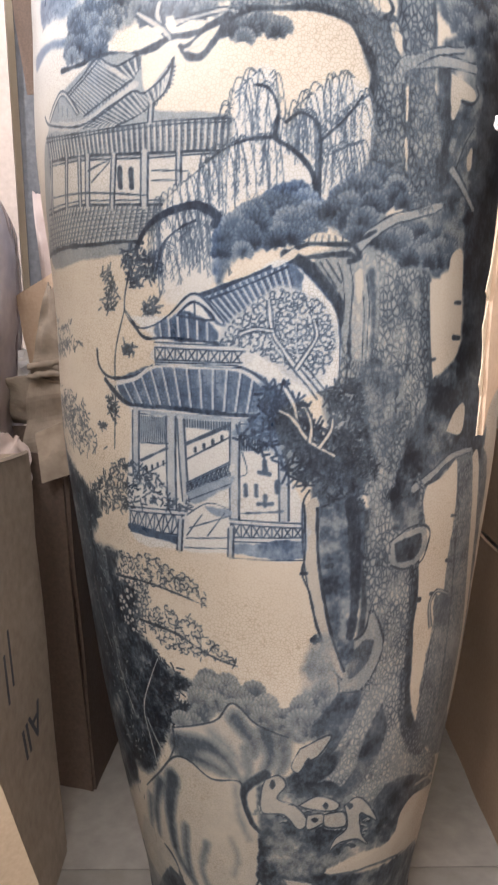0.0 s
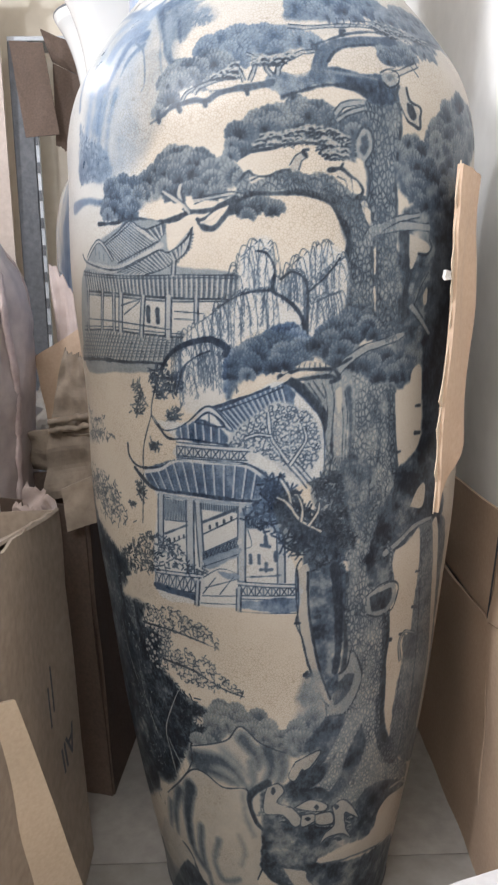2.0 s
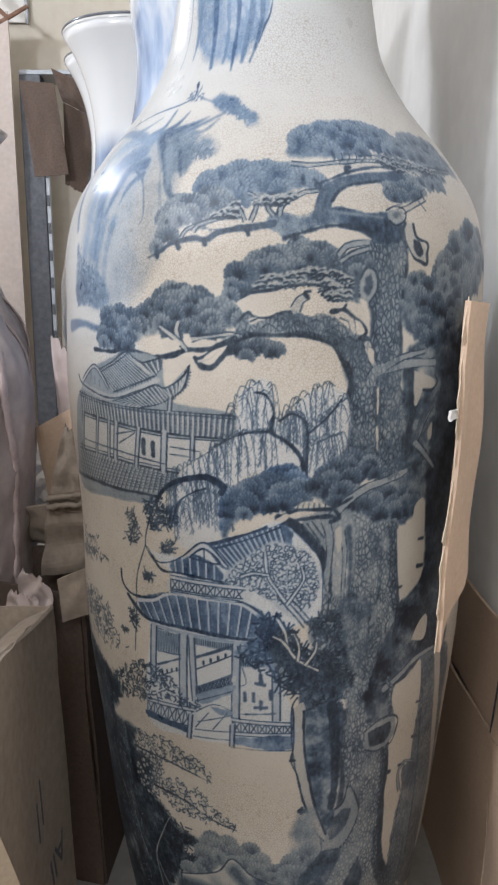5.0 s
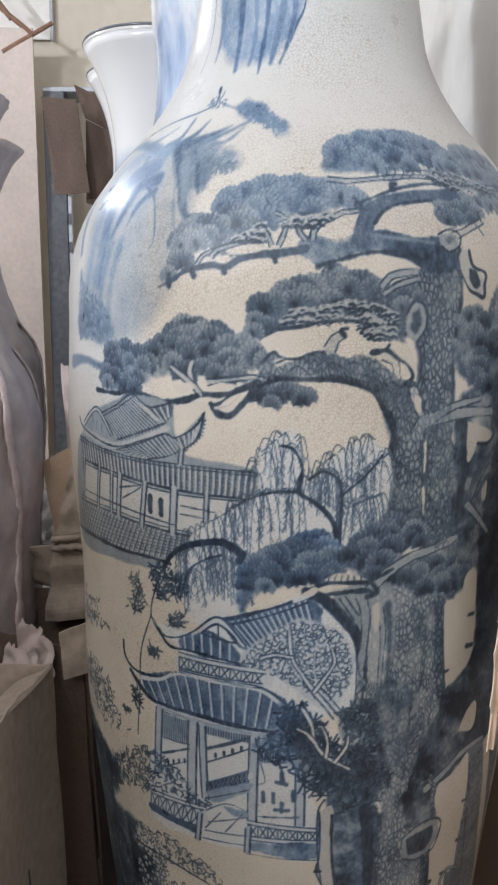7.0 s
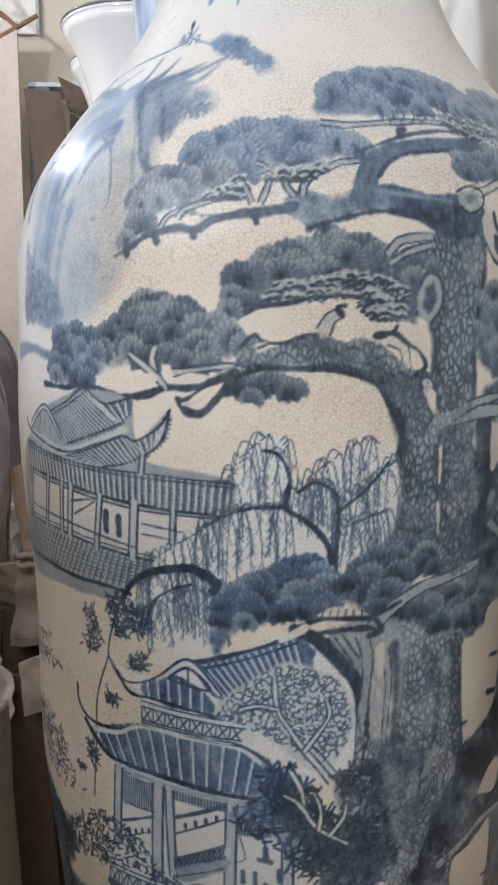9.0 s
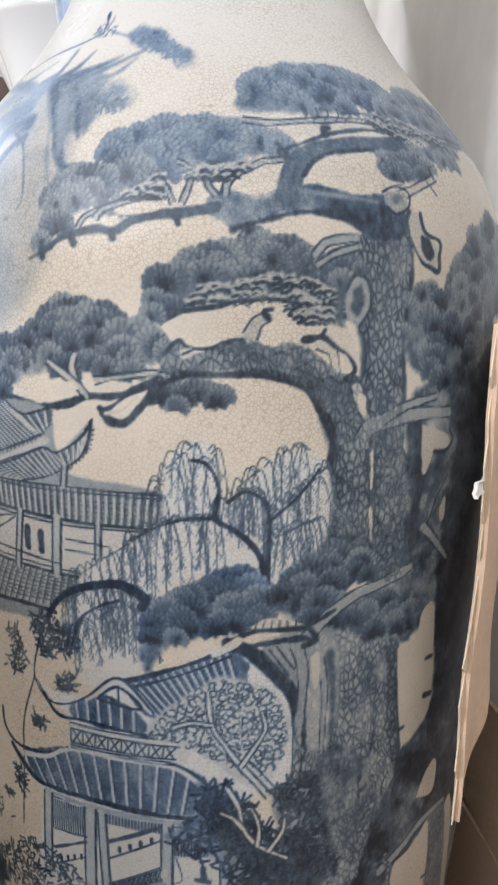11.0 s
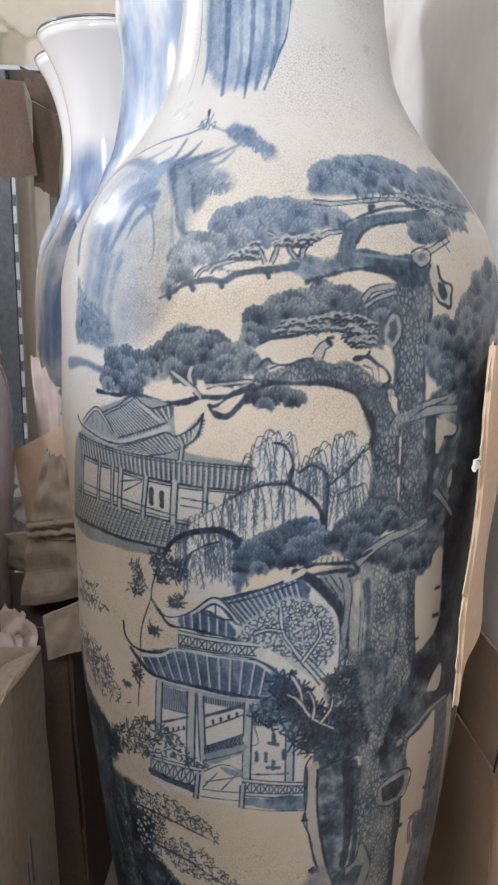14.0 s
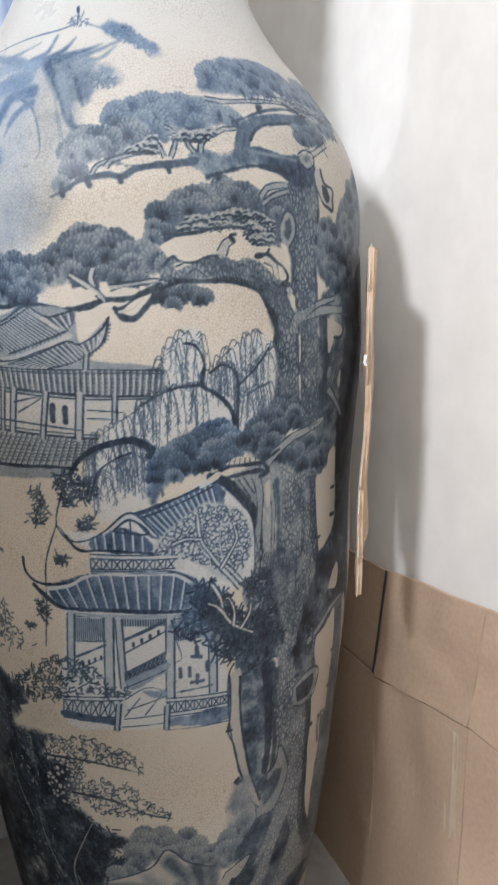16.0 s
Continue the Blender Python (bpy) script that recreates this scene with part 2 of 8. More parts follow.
def smooth_profile(zs):
    """Catmull-Rom through the profile."""
    zp, rp = PROFILE[:, 0], PROFILE[:, 1]
    slope = np.gradient(rp, zp)
    i = np.clip(np.searchsorted(zp, zs) - 1, 0, len(zp) - 2)
    h = zp[i + 1] - zp[i]
    t = (zs - zp[i]) / h
    return (2 * t**3 - 3 * t**2 + 1) * rp[i] + (t**3 - 2 * t**2 + t) * h * slope[i] + (3 * t**2 - 2 * t**3) * rp[i + 1] + (t**3 - t**2) * h * slope[i + 1]

# ---- the painting on the big vase ----
# Canvas in centimetres: across is the angle times 29 (0 faces the doorway side), up is the height.
STEP = 0.125
LEFT, RIGHT, TOP = -50.5, 44.5, 156.0
COLS, ROWS_ = int((RIGHT - LEFT) / STEP) + 1, int(TOP / STEP) + 1
INK, HUE, BARK, WHITE = (np.zeros((ROWS_, COLS), np.float32) for _ in range(4))
dice = random.Random(7)
grainy = np.random.RandomState(3)


def cloud(cell):
    """Smooth random field over the canvas, 0 to 1, with cells of that many centimetres."""
    g = grainy.rand(int(TOP / cell) + 3, int((RIGHT - LEFT) / cell) + 3).astype(np.float32)
    y, x = np.arange(ROWS_) * STEP / cell, np.arange(COLS) * STEP / cell
    iy, ix = y.astype(int), x.astype(int)
    fy, fx = (y - iy)[:, None], (x - ix)[None]
    fy, fx = fy * fy * (3 - 2 * fy), fx * fx * (3 - 2 * fx)
    g0, g1 = g[iy], g[iy + 1]
    return (g0[:, ix] * (1 - fx) + g0[:, ix + 1] * fx) * (1 - fy) + (g1[:, ix] * (1 - fx) + g1[:, ix + 1] * fx) * fy


MOTTLE = 0.40 * cloud(3.1) + 0.30 * cloud(1.3) + 0.18 * cloud(0.6) + 0.12 * cloud(0.3)


def window(x0, x1, y0, y1):
    c0, c1 = max(0, int((x0 - LEFT) / STEP)), min(COLS, int((x1 - LEFT) / STEP) + 2)
    r0, r1 = max(0, int(y0 / STEP)), min(ROWS_, int(y1 / STEP) + 2)
    if c0 >= c1 or r0 >= r1:
        return None
    return slice(r0, r1), slice(c0, c1), LEFT + np.arange(c0, c1)[None] * STEP, np.arange(r0, r1)[:, None] * STEP


def lay(w, a, ink, hue):
    r, c = w[0], w[1]
    INK[r, c] += (ink - INK[r, c]) * a
    HUE[r, c] += (hue - HUE[r, c]) * a


def curve(pts, n=6):
    """More points along a smooth curve through pts."""
    if len(pts) < 3:
        return list(pts)
    p = [pts[0], *pts, pts[-1]]
    out = []
    for i in range(1, len(p) - 2):
        for k in range(n):
            t = k / n
            out.append(tuple(0.5 * (2 * b + (c - a) * t + (2 * a - 5 * b + 4 * c - d) * t * t + (3 * b - a - 3 * c + d) * t**3)
                             for a, b, c, d in zip(p[i - 1], p[i], p[i + 1], p[i + 2])))
    return out + [pts[-1]]


def brush(pts, w0, w1=None, ink=0.9, hue=0.2, soft=0.1, rough=True):
    """A brush stroke that tapers from w0 to w1 centimetres."""
    w1 = w0 if w1 is None else w1
    line = curve(pts)
    n = len(line) - 1
    pad_ = max(w0, w1) + soft + 0.3
    xs, ys = [q[0] for q in line], [q[1] for q in line]
    w = window(min(xs) - pad_, max(xs) + pad_, min(ys) - pad_, max(ys) + pad_)
    if not w:
        return
    best = np.full((w[0].stop - w[0].start, w[1].stop - w[1].start), -9.0, np.float32)
    for k in range(n):
        (ax, ay), (bx, by) = line[k], line[k + 1]
        half = 0.5 * (w0 + (w1 - w0) * (k + 0.5) / n)
        reach = half + soft + 0.15
        v = window(min(ax, bx) - reach, max(ax, bx) + reach, min(ay, by) - reach, max(ay, by) + reach)
        if not v:
            continue
        dx, dy = bx - ax, by - ay
        t = np.clip(((v[2] - ax) * dx + (v[3] - ay) * dy) / (dx * dx + dy * dy + 1e-9), 0, 1)
        d = half - np.hypot(v[2] - ax - t * dx, v[3] - ay - t * dy)
        r = slice(v[0].start - w[0].start, v[0].stop - w[0].start)
        c = slice(v[1].start - w[1].start, v[1].stop - w[1].start)
        best[r, c] = np.maximum(best[r, c], d)
    edge = best + (MOTTLE[w[0], w[1]] - 0.5) * min(0.9 * w0, 0.5) if rough else best
    a = np.clip(edge / max(soft, 0.1) + 0.5, 0, 1)
    lay(w, a * np.clip(0.72 + 0.56 * MOTTLE[w[0], w[1]], 0, 1), ink, hue)


def inside(pts, w):
    """Signed distance to a polygon's edge, plus inside."""
    x, y = w[2], w[3]
    d = np.full((y.shape[0], x.shape[1]), 1e9, np.float32)
    odd = np.zeros(d.shape, bool)
    for (ax, ay), (bx, by) in zip(pts, pts[1:] + pts[:1]):
        dx, dy = bx - ax, by - ay
        t = np.clip(((x - ax) * dx + (y - ay) * dy) / (dx * dx + dy * dy + 1e-9), 0, 1)
        d = np.minimum(d, np.hypot(x - ax - t * dx, y - ay - t * dy))
        if dy:
            odd ^= ((ay > y) != (by > y)) & (x < ax + dx * (y - ay) / dy)
    return np.where(odd, d, -d)


def bounds(pts, m=0.0):
    xs, ys = [q[0] for q in pts], [q[1] for q in pts]
    return min(xs) - m, max(xs) + m, min(ys) - m, max(ys) + m


def fill(pts, ink=0.0, hue=0.0, soft=0.2, mottle=0.0, bark=0.0, white=0.0):
    """A wash inside an outline; bark and white mark the surface for the glaze."""
    pts = curve(pts + pts[:1], 4)[:-1]
    w = window(*bounds(pts, soft + 0.3))
    if not w:
        return
    m = MOTTLE[w[0], w[1]]
    a = np.clip((inside(pts, w) + (m - 0.5) * (0.5 + mottle)) / soft + 0.5, 0, 1)
    lay(w, a, np.clip(ink * (1 + mottle * 2.6 * (m - 0.5)), 0, 1), hue)
    r, c = w[0], w[1]
    BARK[r, c] += (bark - BARK[r, c]) * a
    WHITE[r, c] = np.maximum(WHITE[r, c], white * a)


def scatter(pts, count):
    """Random places inside an outline."""
    x0, x1, y0, y1 = bounds(pts)
    out, tries = [], 0
    while len(out) < count and tries < count * 30:
        tries += 1
        x, y = dice.uniform(x0, x1), dice.uniform(y0, y1)
        odd = False
        for (ax, ay), (bx, by) in zip(pts, pts[1:] + pts[:1]):
            if (ay > y) != (by > y) and x < ax + (bx - ax) * (y - ay) / (by - ay):
                odd = not odd
        if odd:
            out.append((x, y))
    return out


def pad(pts, size, ink=0.65, hue=0.3):
    """A pine's foliage: overlapping fans with dark needles towards their rims, over an uneven wash with a scalloped outline."""
    x0, x1, y0, y1 = bounds(pts)
    fill(pts, ink=0.80 * ink, hue=hue, soft=0.5, mottle=0.7)
    area = 0.62 * (x1 - x0) * (y1 - y0)
    spots = scatter(pts, int(area / (size * size) * 0.7) + 4)
    rim = curve(pts + pts[:1], 5)
    mid_ = 0.5 * (y0 + y1)
    spots += [(x, y - 0.4 * size) for x, y in rim[::4] if y > mid_]
    spots.sort(key=lambda q: -q[1])
    for x, y in spots:
        r = size * dice.uniform(0.75, 1.1)
        w = window(x - 1.2 * r, x + 1.2 * r, y - 1.2 * r, y + 1.2 * r)
        if not w:
            continue
        lean = dice.uniform(-0.35, 0.35)
        cx, cy = x - 0.5 * r * math.sin(lean), y - 0.5 * r
        ang = np.arctan2(w[2] - cx, w[3] - cy) - lean
        rad_ = np.hypot(w[2] - cx, w[3] - cy) / (1.25 * r)
        reach = 1 - 0.30 * np.clip(np.abs(ang) / 1.9, 0, 1) ** 2 + 0.03 * np.cos(ang * 13)
        a = np.clip((reach - rad_) / 0.10, 0, 1) * np.clip((2.1 - np.abs(ang)) / 0.3, 0, 1)
        needles = np.clip(1.5 * np.cos(ang * dice.choice((17, 19, 21))), 0, 1)
        tone = ink * dice.uniform(0.66, 1.14)
        shade = tone * (1.42 - 0.66 * np.clip(rad_, 0, 1)) + 0.20 * (needles - 0.4) * np.clip((rad_ - 0.45) * 2.2, 0, 1)
        lay(w, a * 0.93, np.clip(shade, 0.05, 0.95), hue)
        if dice.random() < 0.6:
            brush([(cx, cy - 0.15 * r), (cx + dice.uniform(-0.3, 0.3), cy + 0.35 * r)], 0.45, 0.15, ink=min(0.95, ink + 0.22), hue=hue * 0.6, soft=0.35, rough=False)


def twig(pts, width, ink=0.25, hue=0.3):
    """A pale branch between two uneven dark contours."""
    line = curve(pts, 4)
    for side in (-0.5, 0.5):
        edge = []
        for k, (x, y) in enumerate(line):
            a, b = line[max(0, k - 1)], line[min(len(line) - 1, k + 1)]
            d = math.hypot(b[0] - a[0], b[1] - a[1]) + 1e-9
            off = side * (width + 0.14) * (1 - 0.35 * k / len(line)) + dice.uniform(-0.06, 0.06)
            edge.append((x - (b[1] - a[1]) / d * off, y + (b[0] - a[0]) / d * off))
        brush(edge[::2] + edge[-1:], 0.2, 0.15, ink=0.88, hue=hue, soft=0.12)
    brush(pts, width, 0.65 * width, ink=ink, hue=hue, soft=0.12)


def tangle(pts, count, size):
    """Knotted twigs: pale specks among short dark hooks."""
    fill(pts, ink=0.6, hue=0.3, soft=0.5, mottle=0.8)
    for x, y in scatter(pts, count):
        s, a0 = size * dice.uniform(0.6, 1.3), dice.uniform(-0.5, 0.5)
        brush([(x - s * math.cos(a0), y - s * math.sin(a0)), (x + s * math.cos(a0), y + s * math.sin(a0))], 0.32, 0.2, ink=0.2, hue=0.2, soft=0.18)
        brush([(x - 1.2 * s, y - 0.3), (x, y - 0.12), (x + 1.1 * s, y - 0.35)], 0.2, 0.14, ink=0.88, hue=0.25, soft=0.12)


def knot(pts, ink=0.1):
    """A knuckle of pale root with a dark contour."""
    fill(pts, ink=ink, hue=0.2, soft=0.15, mottle=0.4)
    brush(pts + pts[:1], 0.2, 0.16, ink=0.84, hue=0.2, soft=0.12)


def leaves(pts, count, size, ink=0.85, hue=0.1):
    """Many short dabs of foliage, pointing every way."""
    for x, y in scatter(pts, count):
        a, s = dice.uniform(0, 6.3), size * dice.uniform(0.5, 1.1)
        brush([(x, y), (x + s * math.cos(a), y + s * math.sin(a))], 0.30 * size, 0.12, ink=ink * dice.uniform(0.8, 1.05), hue=hue, soft=0.12, rough=False)


def curls(pts, count, size, pale=0.05, dark=0.88):
    for x, y in scatter(pts, count):
        s = size * dice.uniform(0.7, 1.15)
        a0 = dice.uniform(0, 6.3)
        brush([(x, y), (x + 0.1, y + 0.05)], 1.5 * s, 1.5 * s, ink=pale, hue=0.1, soft=0.2, rough=False)
        brush([(x + s * math.cos(a0 + k), y + s * math.sin(a0 + k)) for k in (0, 0.9, 1.8, 2.7, 3.6)], 0.17, 0.12, ink=dark, hue=0.2, soft=0.1, rough=False)


def along(pts, t):
    """The place at share t of a polyline's length."""
    lens = [math.hypot(b[0] - a[0], b[1] - a[1]) for a, b in zip(pts, pts[1:])]
    left = t * sum(lens)
    for (a, b), d in zip(zip(pts, pts[1:]), lens):
        if left <= d:
            k = left / (d + 1e-9)
            return a[0] + (b[0] - a[0]) * k, a[1] + (b[1] - a[1]) * k
        left -= d
    return pts[-1]


def sides(pts):
    """An outline cut in its upper and its lower line, both from left to right; the first half of the points is the upper one."""
    n = (len(pts) + 1) // 2
    return pts[:n], pts[n:][::-1]


def roof(pts, count, ink=0.5, hue=0.2):
    """Tiled roof: grey wash, dark furrows and pale ridges from the ridge to the eave."""
    fill(pts, ink=ink, hue=hue, soft=0.2, mottle=0.35)
    up, down = sides(pts)
    for k in range(count):
        t = (k + 0.5) / count
        a, b = along(up, t), along(down, t)
        brush([a, b], 0.25, 0.25, ink=0.15, hue=hue, soft=0.1, rough=False)
        brush([(a[0] + 0.22, a[1]), (b[0] + 0.22, b[1])], 0.13, 0.13, ink=0.80, hue=hue, soft=0.1, rough=False)
        for j in range(1, 6):
            x, y = a[0] + (b[0] - a[0]) * j / 6, a[1] + (b[1] - a[1]) * j / 6
            brush([(x + 0.3, y), (x + 0.55, y - 0.05)], 0.10, 0.10, ink=0.75, hue=hue, soft=0.1, rough=False)


def hatchx(pts, count, ink=0.7, hue=0.1):
    up, down = sides(pts)
    for k in range(1, count):
        line = []
        for j in range(9):
            a, b = along(up, j / 8), along(down, j / 8)
            line.append((a[0] + (b[0] - a[0]) * k / count, a[1] + (b[1] - a[1]) * k / count))
        brush(line, 0.13, 0.13, ink=ink, hue=hue, soft=0.1, rough=False)


def vbars(pts, count):
    up, down = sides(pts)
    fill(pts, ink=0.12, hue=0.3, soft=0.1)
    for k in range(count + 1):
        brush([along(up, k / count), along(down, k / count)], 0.14, 0.14, ink=0.82, hue=0.2, soft=0.1, rough=False)


def rail(pts, count, thick):
    """A balustrade: two beams with crossed struts between."""
    up, down = sides(pts)
    fill(pts, ink=0.10, white=0.6, soft=0.1)
    for k in range(count):
        a, b = along(up, k / count), along(up, (k + 1) / count)
        c, d = along(down, k / count), along(down, (k + 1) / count)
        for p, q in ((a, d), (b, c), (a, c)):
            brush([p, q], 0.15, 0.15, ink=0.85, hue=0.3, soft=0.1, rough=False)
    for line in (up, down):
        brush(line, thick, thick, ink=0.08, hue=0.3, soft=0.1, rough=False)
        for s in (-0.5, 0.5):
            brush([(x, y + s * thick) for x, y in line], 0.14, 0.14, ink=0.9, hue=0.3, soft=0.1, rough=False)


def post(pts, thick):
    (ax, ay), (bx, by) = pts
    brush(pts, thick, thick, ink=0.2, hue=0.3, soft=0.1, rough=False)
    for s, k in ((-0.5, 0.16), (0.5, 0.22)):
        brush([(ax + s * thick, ay), (bx + s * thick, by)], k, k, ink=0.88, hue=0.2, soft=0.1, rough=False)


def dots(pts, count, size):
    for k in range(count):
        x, y = along(pts, (k + 0.5) / count)
        brush([(x, y), (x, y - size)], size, size, ink=0.88, hue=0.1, soft=0.1, rough=False)


def dabs(pts, count, size):
    for x, y in pts:
        brush([(x, y + size), (x, y - size)], size * 1.1, size * 1.6, ink=0.75, hue=0.3, soft=0.15)


def willow(pts, count, length):
    """Drooping twigs from a bough, each with fine leaves."""
    for k in range(count * 2):
        x, y = along(pts, (k + dice.random()) / (count * 2))
        side = dice.choice((-1, 1)) * dice.uniform(0.3, 1.5)
        drop = length * dice.uniform(0.55, 1.15)
        line = [(x, y), (x + 0.6 * side, y + 0.35), (x + side, y - 0.25 * drop), (x + 1.15 * side, y - 0.6 * drop), (x + 1.2 * side + dice.uniform(-0.2, 0.2), y - drop)]
        brush(line, 0.11, 0.08, ink=0.74, hue=0.15, soft=0.1, rough=False)
        for j in range(5):
            px, py = along(line, 0.35 + 0.13 * j)
            brush([(px, py), (px + dice.choice((-1, 1)) * 0.28, py - 0.55)], 0.09, 0.07, ink=0.6, hue=0.2, soft=0.1, rough=False)


def rock(pts, ink, shade):
    """A boulder: dark washes round a pale face, and a dry contour."""
    fill(pts, ink=min(0.75, 0.3 + shade * 0.7), hue=0.25, soft=0.3, mottle=0.8)
    mx, my = sum(q[0] for q in pts) / len(pts), sum(q[1] for q in pts) / len(pts)
    tall = max(q[1] for q in pts) - min(q[1] for q in pts)
    face_ = [(mx + (x - mx) * 0.84, my + 0.06 * tall + (y - my) * 0.84) for x, y in pts]
    fill(face_, ink=ink * 0.5, hue=0.2, soft=0.16 * tall, mottle=0.4)
    brush(pts + pts[:1], 0.14, 0.12, ink=0.8, hue=0.2, soft=0.25)


# neck and shoulder
fill([(-26.6, 156.9), (-1.7, 154.6), (-2.5, 146.6), (-5.7, 143.1), (-8.2, 141.7), (-12.7, 141.3), (-19.0, 142.8), (-23.0, 148.1)], ink=0.3, hue=1, soft=1.2, mottle=0.5)
brush([(-24.3, 156.5), (-22.0, 149.2), (-21.5, 145.6), (-21.1, 142.5)], 1.6, 0.5, ink=0.42, hue=1, soft=0.5)
brush([(-18.2, 155.7), (-16.7, 148.6), (-16.1, 145.0), (-15.0, 140.8)], 2.2, 0.7, ink=0.6, hue=1, soft=0.5)
brush([(-13.9, 155.3), (-12.9, 148.3), (-12.2, 144.1), (-12.3, 141.3)], 1.5, 0.6, ink=0.42, hue=1, soft=0.4)
brush([(-10.9, 155.0), (-10.0, 148.1), (-10.2, 143.3), (-10.0, 140.1)], 1.7, 0.4, ink=0.62, hue=1, soft=0.4)
brush([(-6.9, 154.8), (-6.5, 147.9), (-7.3, 144.4), (-8.0, 141.3)], 2.0, 0.8, ink=0.5, hue=1, soft=0.5)
brush([(-3.9, 154.7), (-3.9, 147.8), (-4.7, 144.3), (-6.2, 141.1)], 1.6, 0.4, ink=0.55, hue=1, soft=0.4)
brush([(-0.2, 154.6), (-1.7, 147.7), (-3.4, 145.4), (-4.6, 143.4)], 0.5, 0.15, ink=0.7, hue=0.8, soft=0.2)
brush([(-32.9, 156.8), (-29.7, 150.3), (-29.4, 146.0), (-29.8, 142.9)], 0.7, 0.2, ink=0.3, hue=1, soft=0.3)
brush([(-27.6, 155.9), (-25.7, 149.7), (-25.1, 146.0), (-24.6, 141.6)], 0.5, 0.2, ink=0.3, hue=1, soft=0.3)
fill([(-30.5, 133.2), (-20.3, 132.4), (-15.2, 131.4), (-13.0, 127.7), (-13.0, 122.8), (-14.4, 117.6), (-19.5, 113.1), (-27.0, 112.9), (-28.8, 118.9), (-29.8, 125.0), (-32.7, 130.3)], ink=0.19, hue=0.3, soft=1.5, mottle=0.45)
brush([(-30.8, 134.5), (-24.6, 135.6), (-18.9, 136.2), (-15.9, 136.9)], 0.15, 0.3, ink=0.6, hue=0.7, soft=0.15)
brush([(-16.6, 138.8), (-16.2, 138.0), (-16.0, 137.0)], 0.5, 0.25, ink=0.8, hue=0.7, soft=0.2)
leaves([(-17.5, 136.9), (-17.3, 138.1), (-15.2, 138.1), (-13.6, 136.9), (-14.1, 136.3)], 50, 0.4, ink=0.66, hue=0.7)
brush([(-14.5, 136.8), (-11.0, 135.8), (-8.7, 134.4)], 0.2, 0.3, ink=0.5, hue=0.8, soft=0.3)
fill([(-12.8, 136.4), (-10.2, 136.8), (-6.6, 135.5), (-4.0, 134.2), (-3.1, 132.8), (-4.7, 132.5), (-6.7, 133.8), (-9.7, 135.0)], ink=0.44, hue=0.9, soft=0.7, mottle=0.9)
leaves([(-11.2, 136.2), (-9.1, 136.4), (-5.2, 134.7), (-3.5, 132.9), (-5.7, 133.4), (-8.9, 135.0)], 90, 0.7, ink=0.5, hue=0.9)
brush([(-21.6, 132.2), (-19.1, 133.3), (-18.6, 135.4)], 1.3, 0.2, ink=0.5, hue=0.85, soft=0.5)
brush([(-20.0, 132.1), (-16.7, 133.4), (-15.4, 135.0)], 1.2, 0.2, ink=0.55, hue=0.85, soft=0.5)
brush([(-18.2, 132.2), (-14.7, 132.9), (-11.3, 134.0)], 1.5, 0.2, ink=0.58, hue=0.85, soft=0.5)
brush([(-15.5, 131.9), (-12.5, 133.0), (-9.1, 134.3)], 1.0, 0.2, ink=0.5, hue=0.85, soft=0.5)
brush([(-14.6, 131.7), (-11.3, 132.3), (-9.4, 133.7)], 0.7, 0.2, ink=0.42, hue=0.85, soft=0.5)
brush([(-26.2, 133.1), (-23.3, 133.9), (-21.0, 134.8)], 0.7, 0.2, ink=0.36, hue=0.85, soft=0.5)
fill([(-16.9, 131.3), (-13.3, 132.4), (-9.0, 131.1), (-8.5, 129.3), (-11.0, 128.8), (-12.5, 127.4), (-14.0, 129.3), (-14.3, 127.8)], ink=0.34, hue=0.6, soft=0.8, mottle=0.9)
leaves([(-15.1, 130.5), (-12.5, 130.6), (-9.0, 129.8), (-8.9, 128.6), (-11.2, 129.4), (-12.7, 128.4), (-14.0, 129.6)], 120, 0.6, ink=0.52, hue=0.6)
brush([(-14.0, 130.1), (-13.1, 128.4), (-12.6, 127.0)], 0.5, 0.15, ink=0.6, hue=0.6, soft=0.3)
brush([(-18.3, 131.8), (-16.3, 129.7), (-14.8, 127.3), (-13.8, 125.4), (-13.2, 124.6)], 1.1, 0.5, ink=0.62, hue=0.7, soft=0.35)
brush([(-15.8, 130.3), (-14.7, 127.9), (-14.1, 125.8)], 1.4, 0.3, ink=0.36, hue=0.6, soft=0.6)
brush([(-19.8, 132.0), (-25.2, 132.0), (-29.3, 130.4), (-27.6, 126.5), (-27.4, 121.8), (-27.9, 115.3)], 1.5, 1.1, ink=0.3, hue=1, soft=0.9)
brush([(-22.3, 132.6), (-31.0, 133.8), (-35.7, 131.6), (-33.4, 127.5), (-30.8, 122.0)], 1.0, 0.7, ink=0.42, hue=1, soft=0.5)
brush([(-20.7, 130.4), (-24.3, 129.4), (-25.3, 127.1), (-25.0, 123.4), (-24.8, 118.8)], 2.2, 1.3, ink=0.44, hue=1, soft=0.8)
brush([(-19.1, 128.9), (-21.7, 128.4), (-22.5, 126.0), (-23.7, 123.1)], 1.6, 0.6, ink=0.55, hue=1, soft=0.6)
brush([(-18.7, 127.6), (-19.8, 127.0), (-20.7, 125.9), (-21.3, 124.3)], 0.9, 0.2, ink=0.5, hue=0.8, soft=0.4)
brush([(-20.0, 129.3), (-20.7, 128.5), (-18.4, 127.0), (-17.2, 124.6), (-16.9, 122.7), (-17.3, 121.9)], 0.3, 0.12, ink=0.55, hue=0.6, soft=0.2)
brush([(-18.9, 131.7), (-16.3, 128.6), (-15.1, 125.6), (-14.2, 122.9)], 0.25, 0.15, ink=0.4, hue=0.5, soft=0.3)
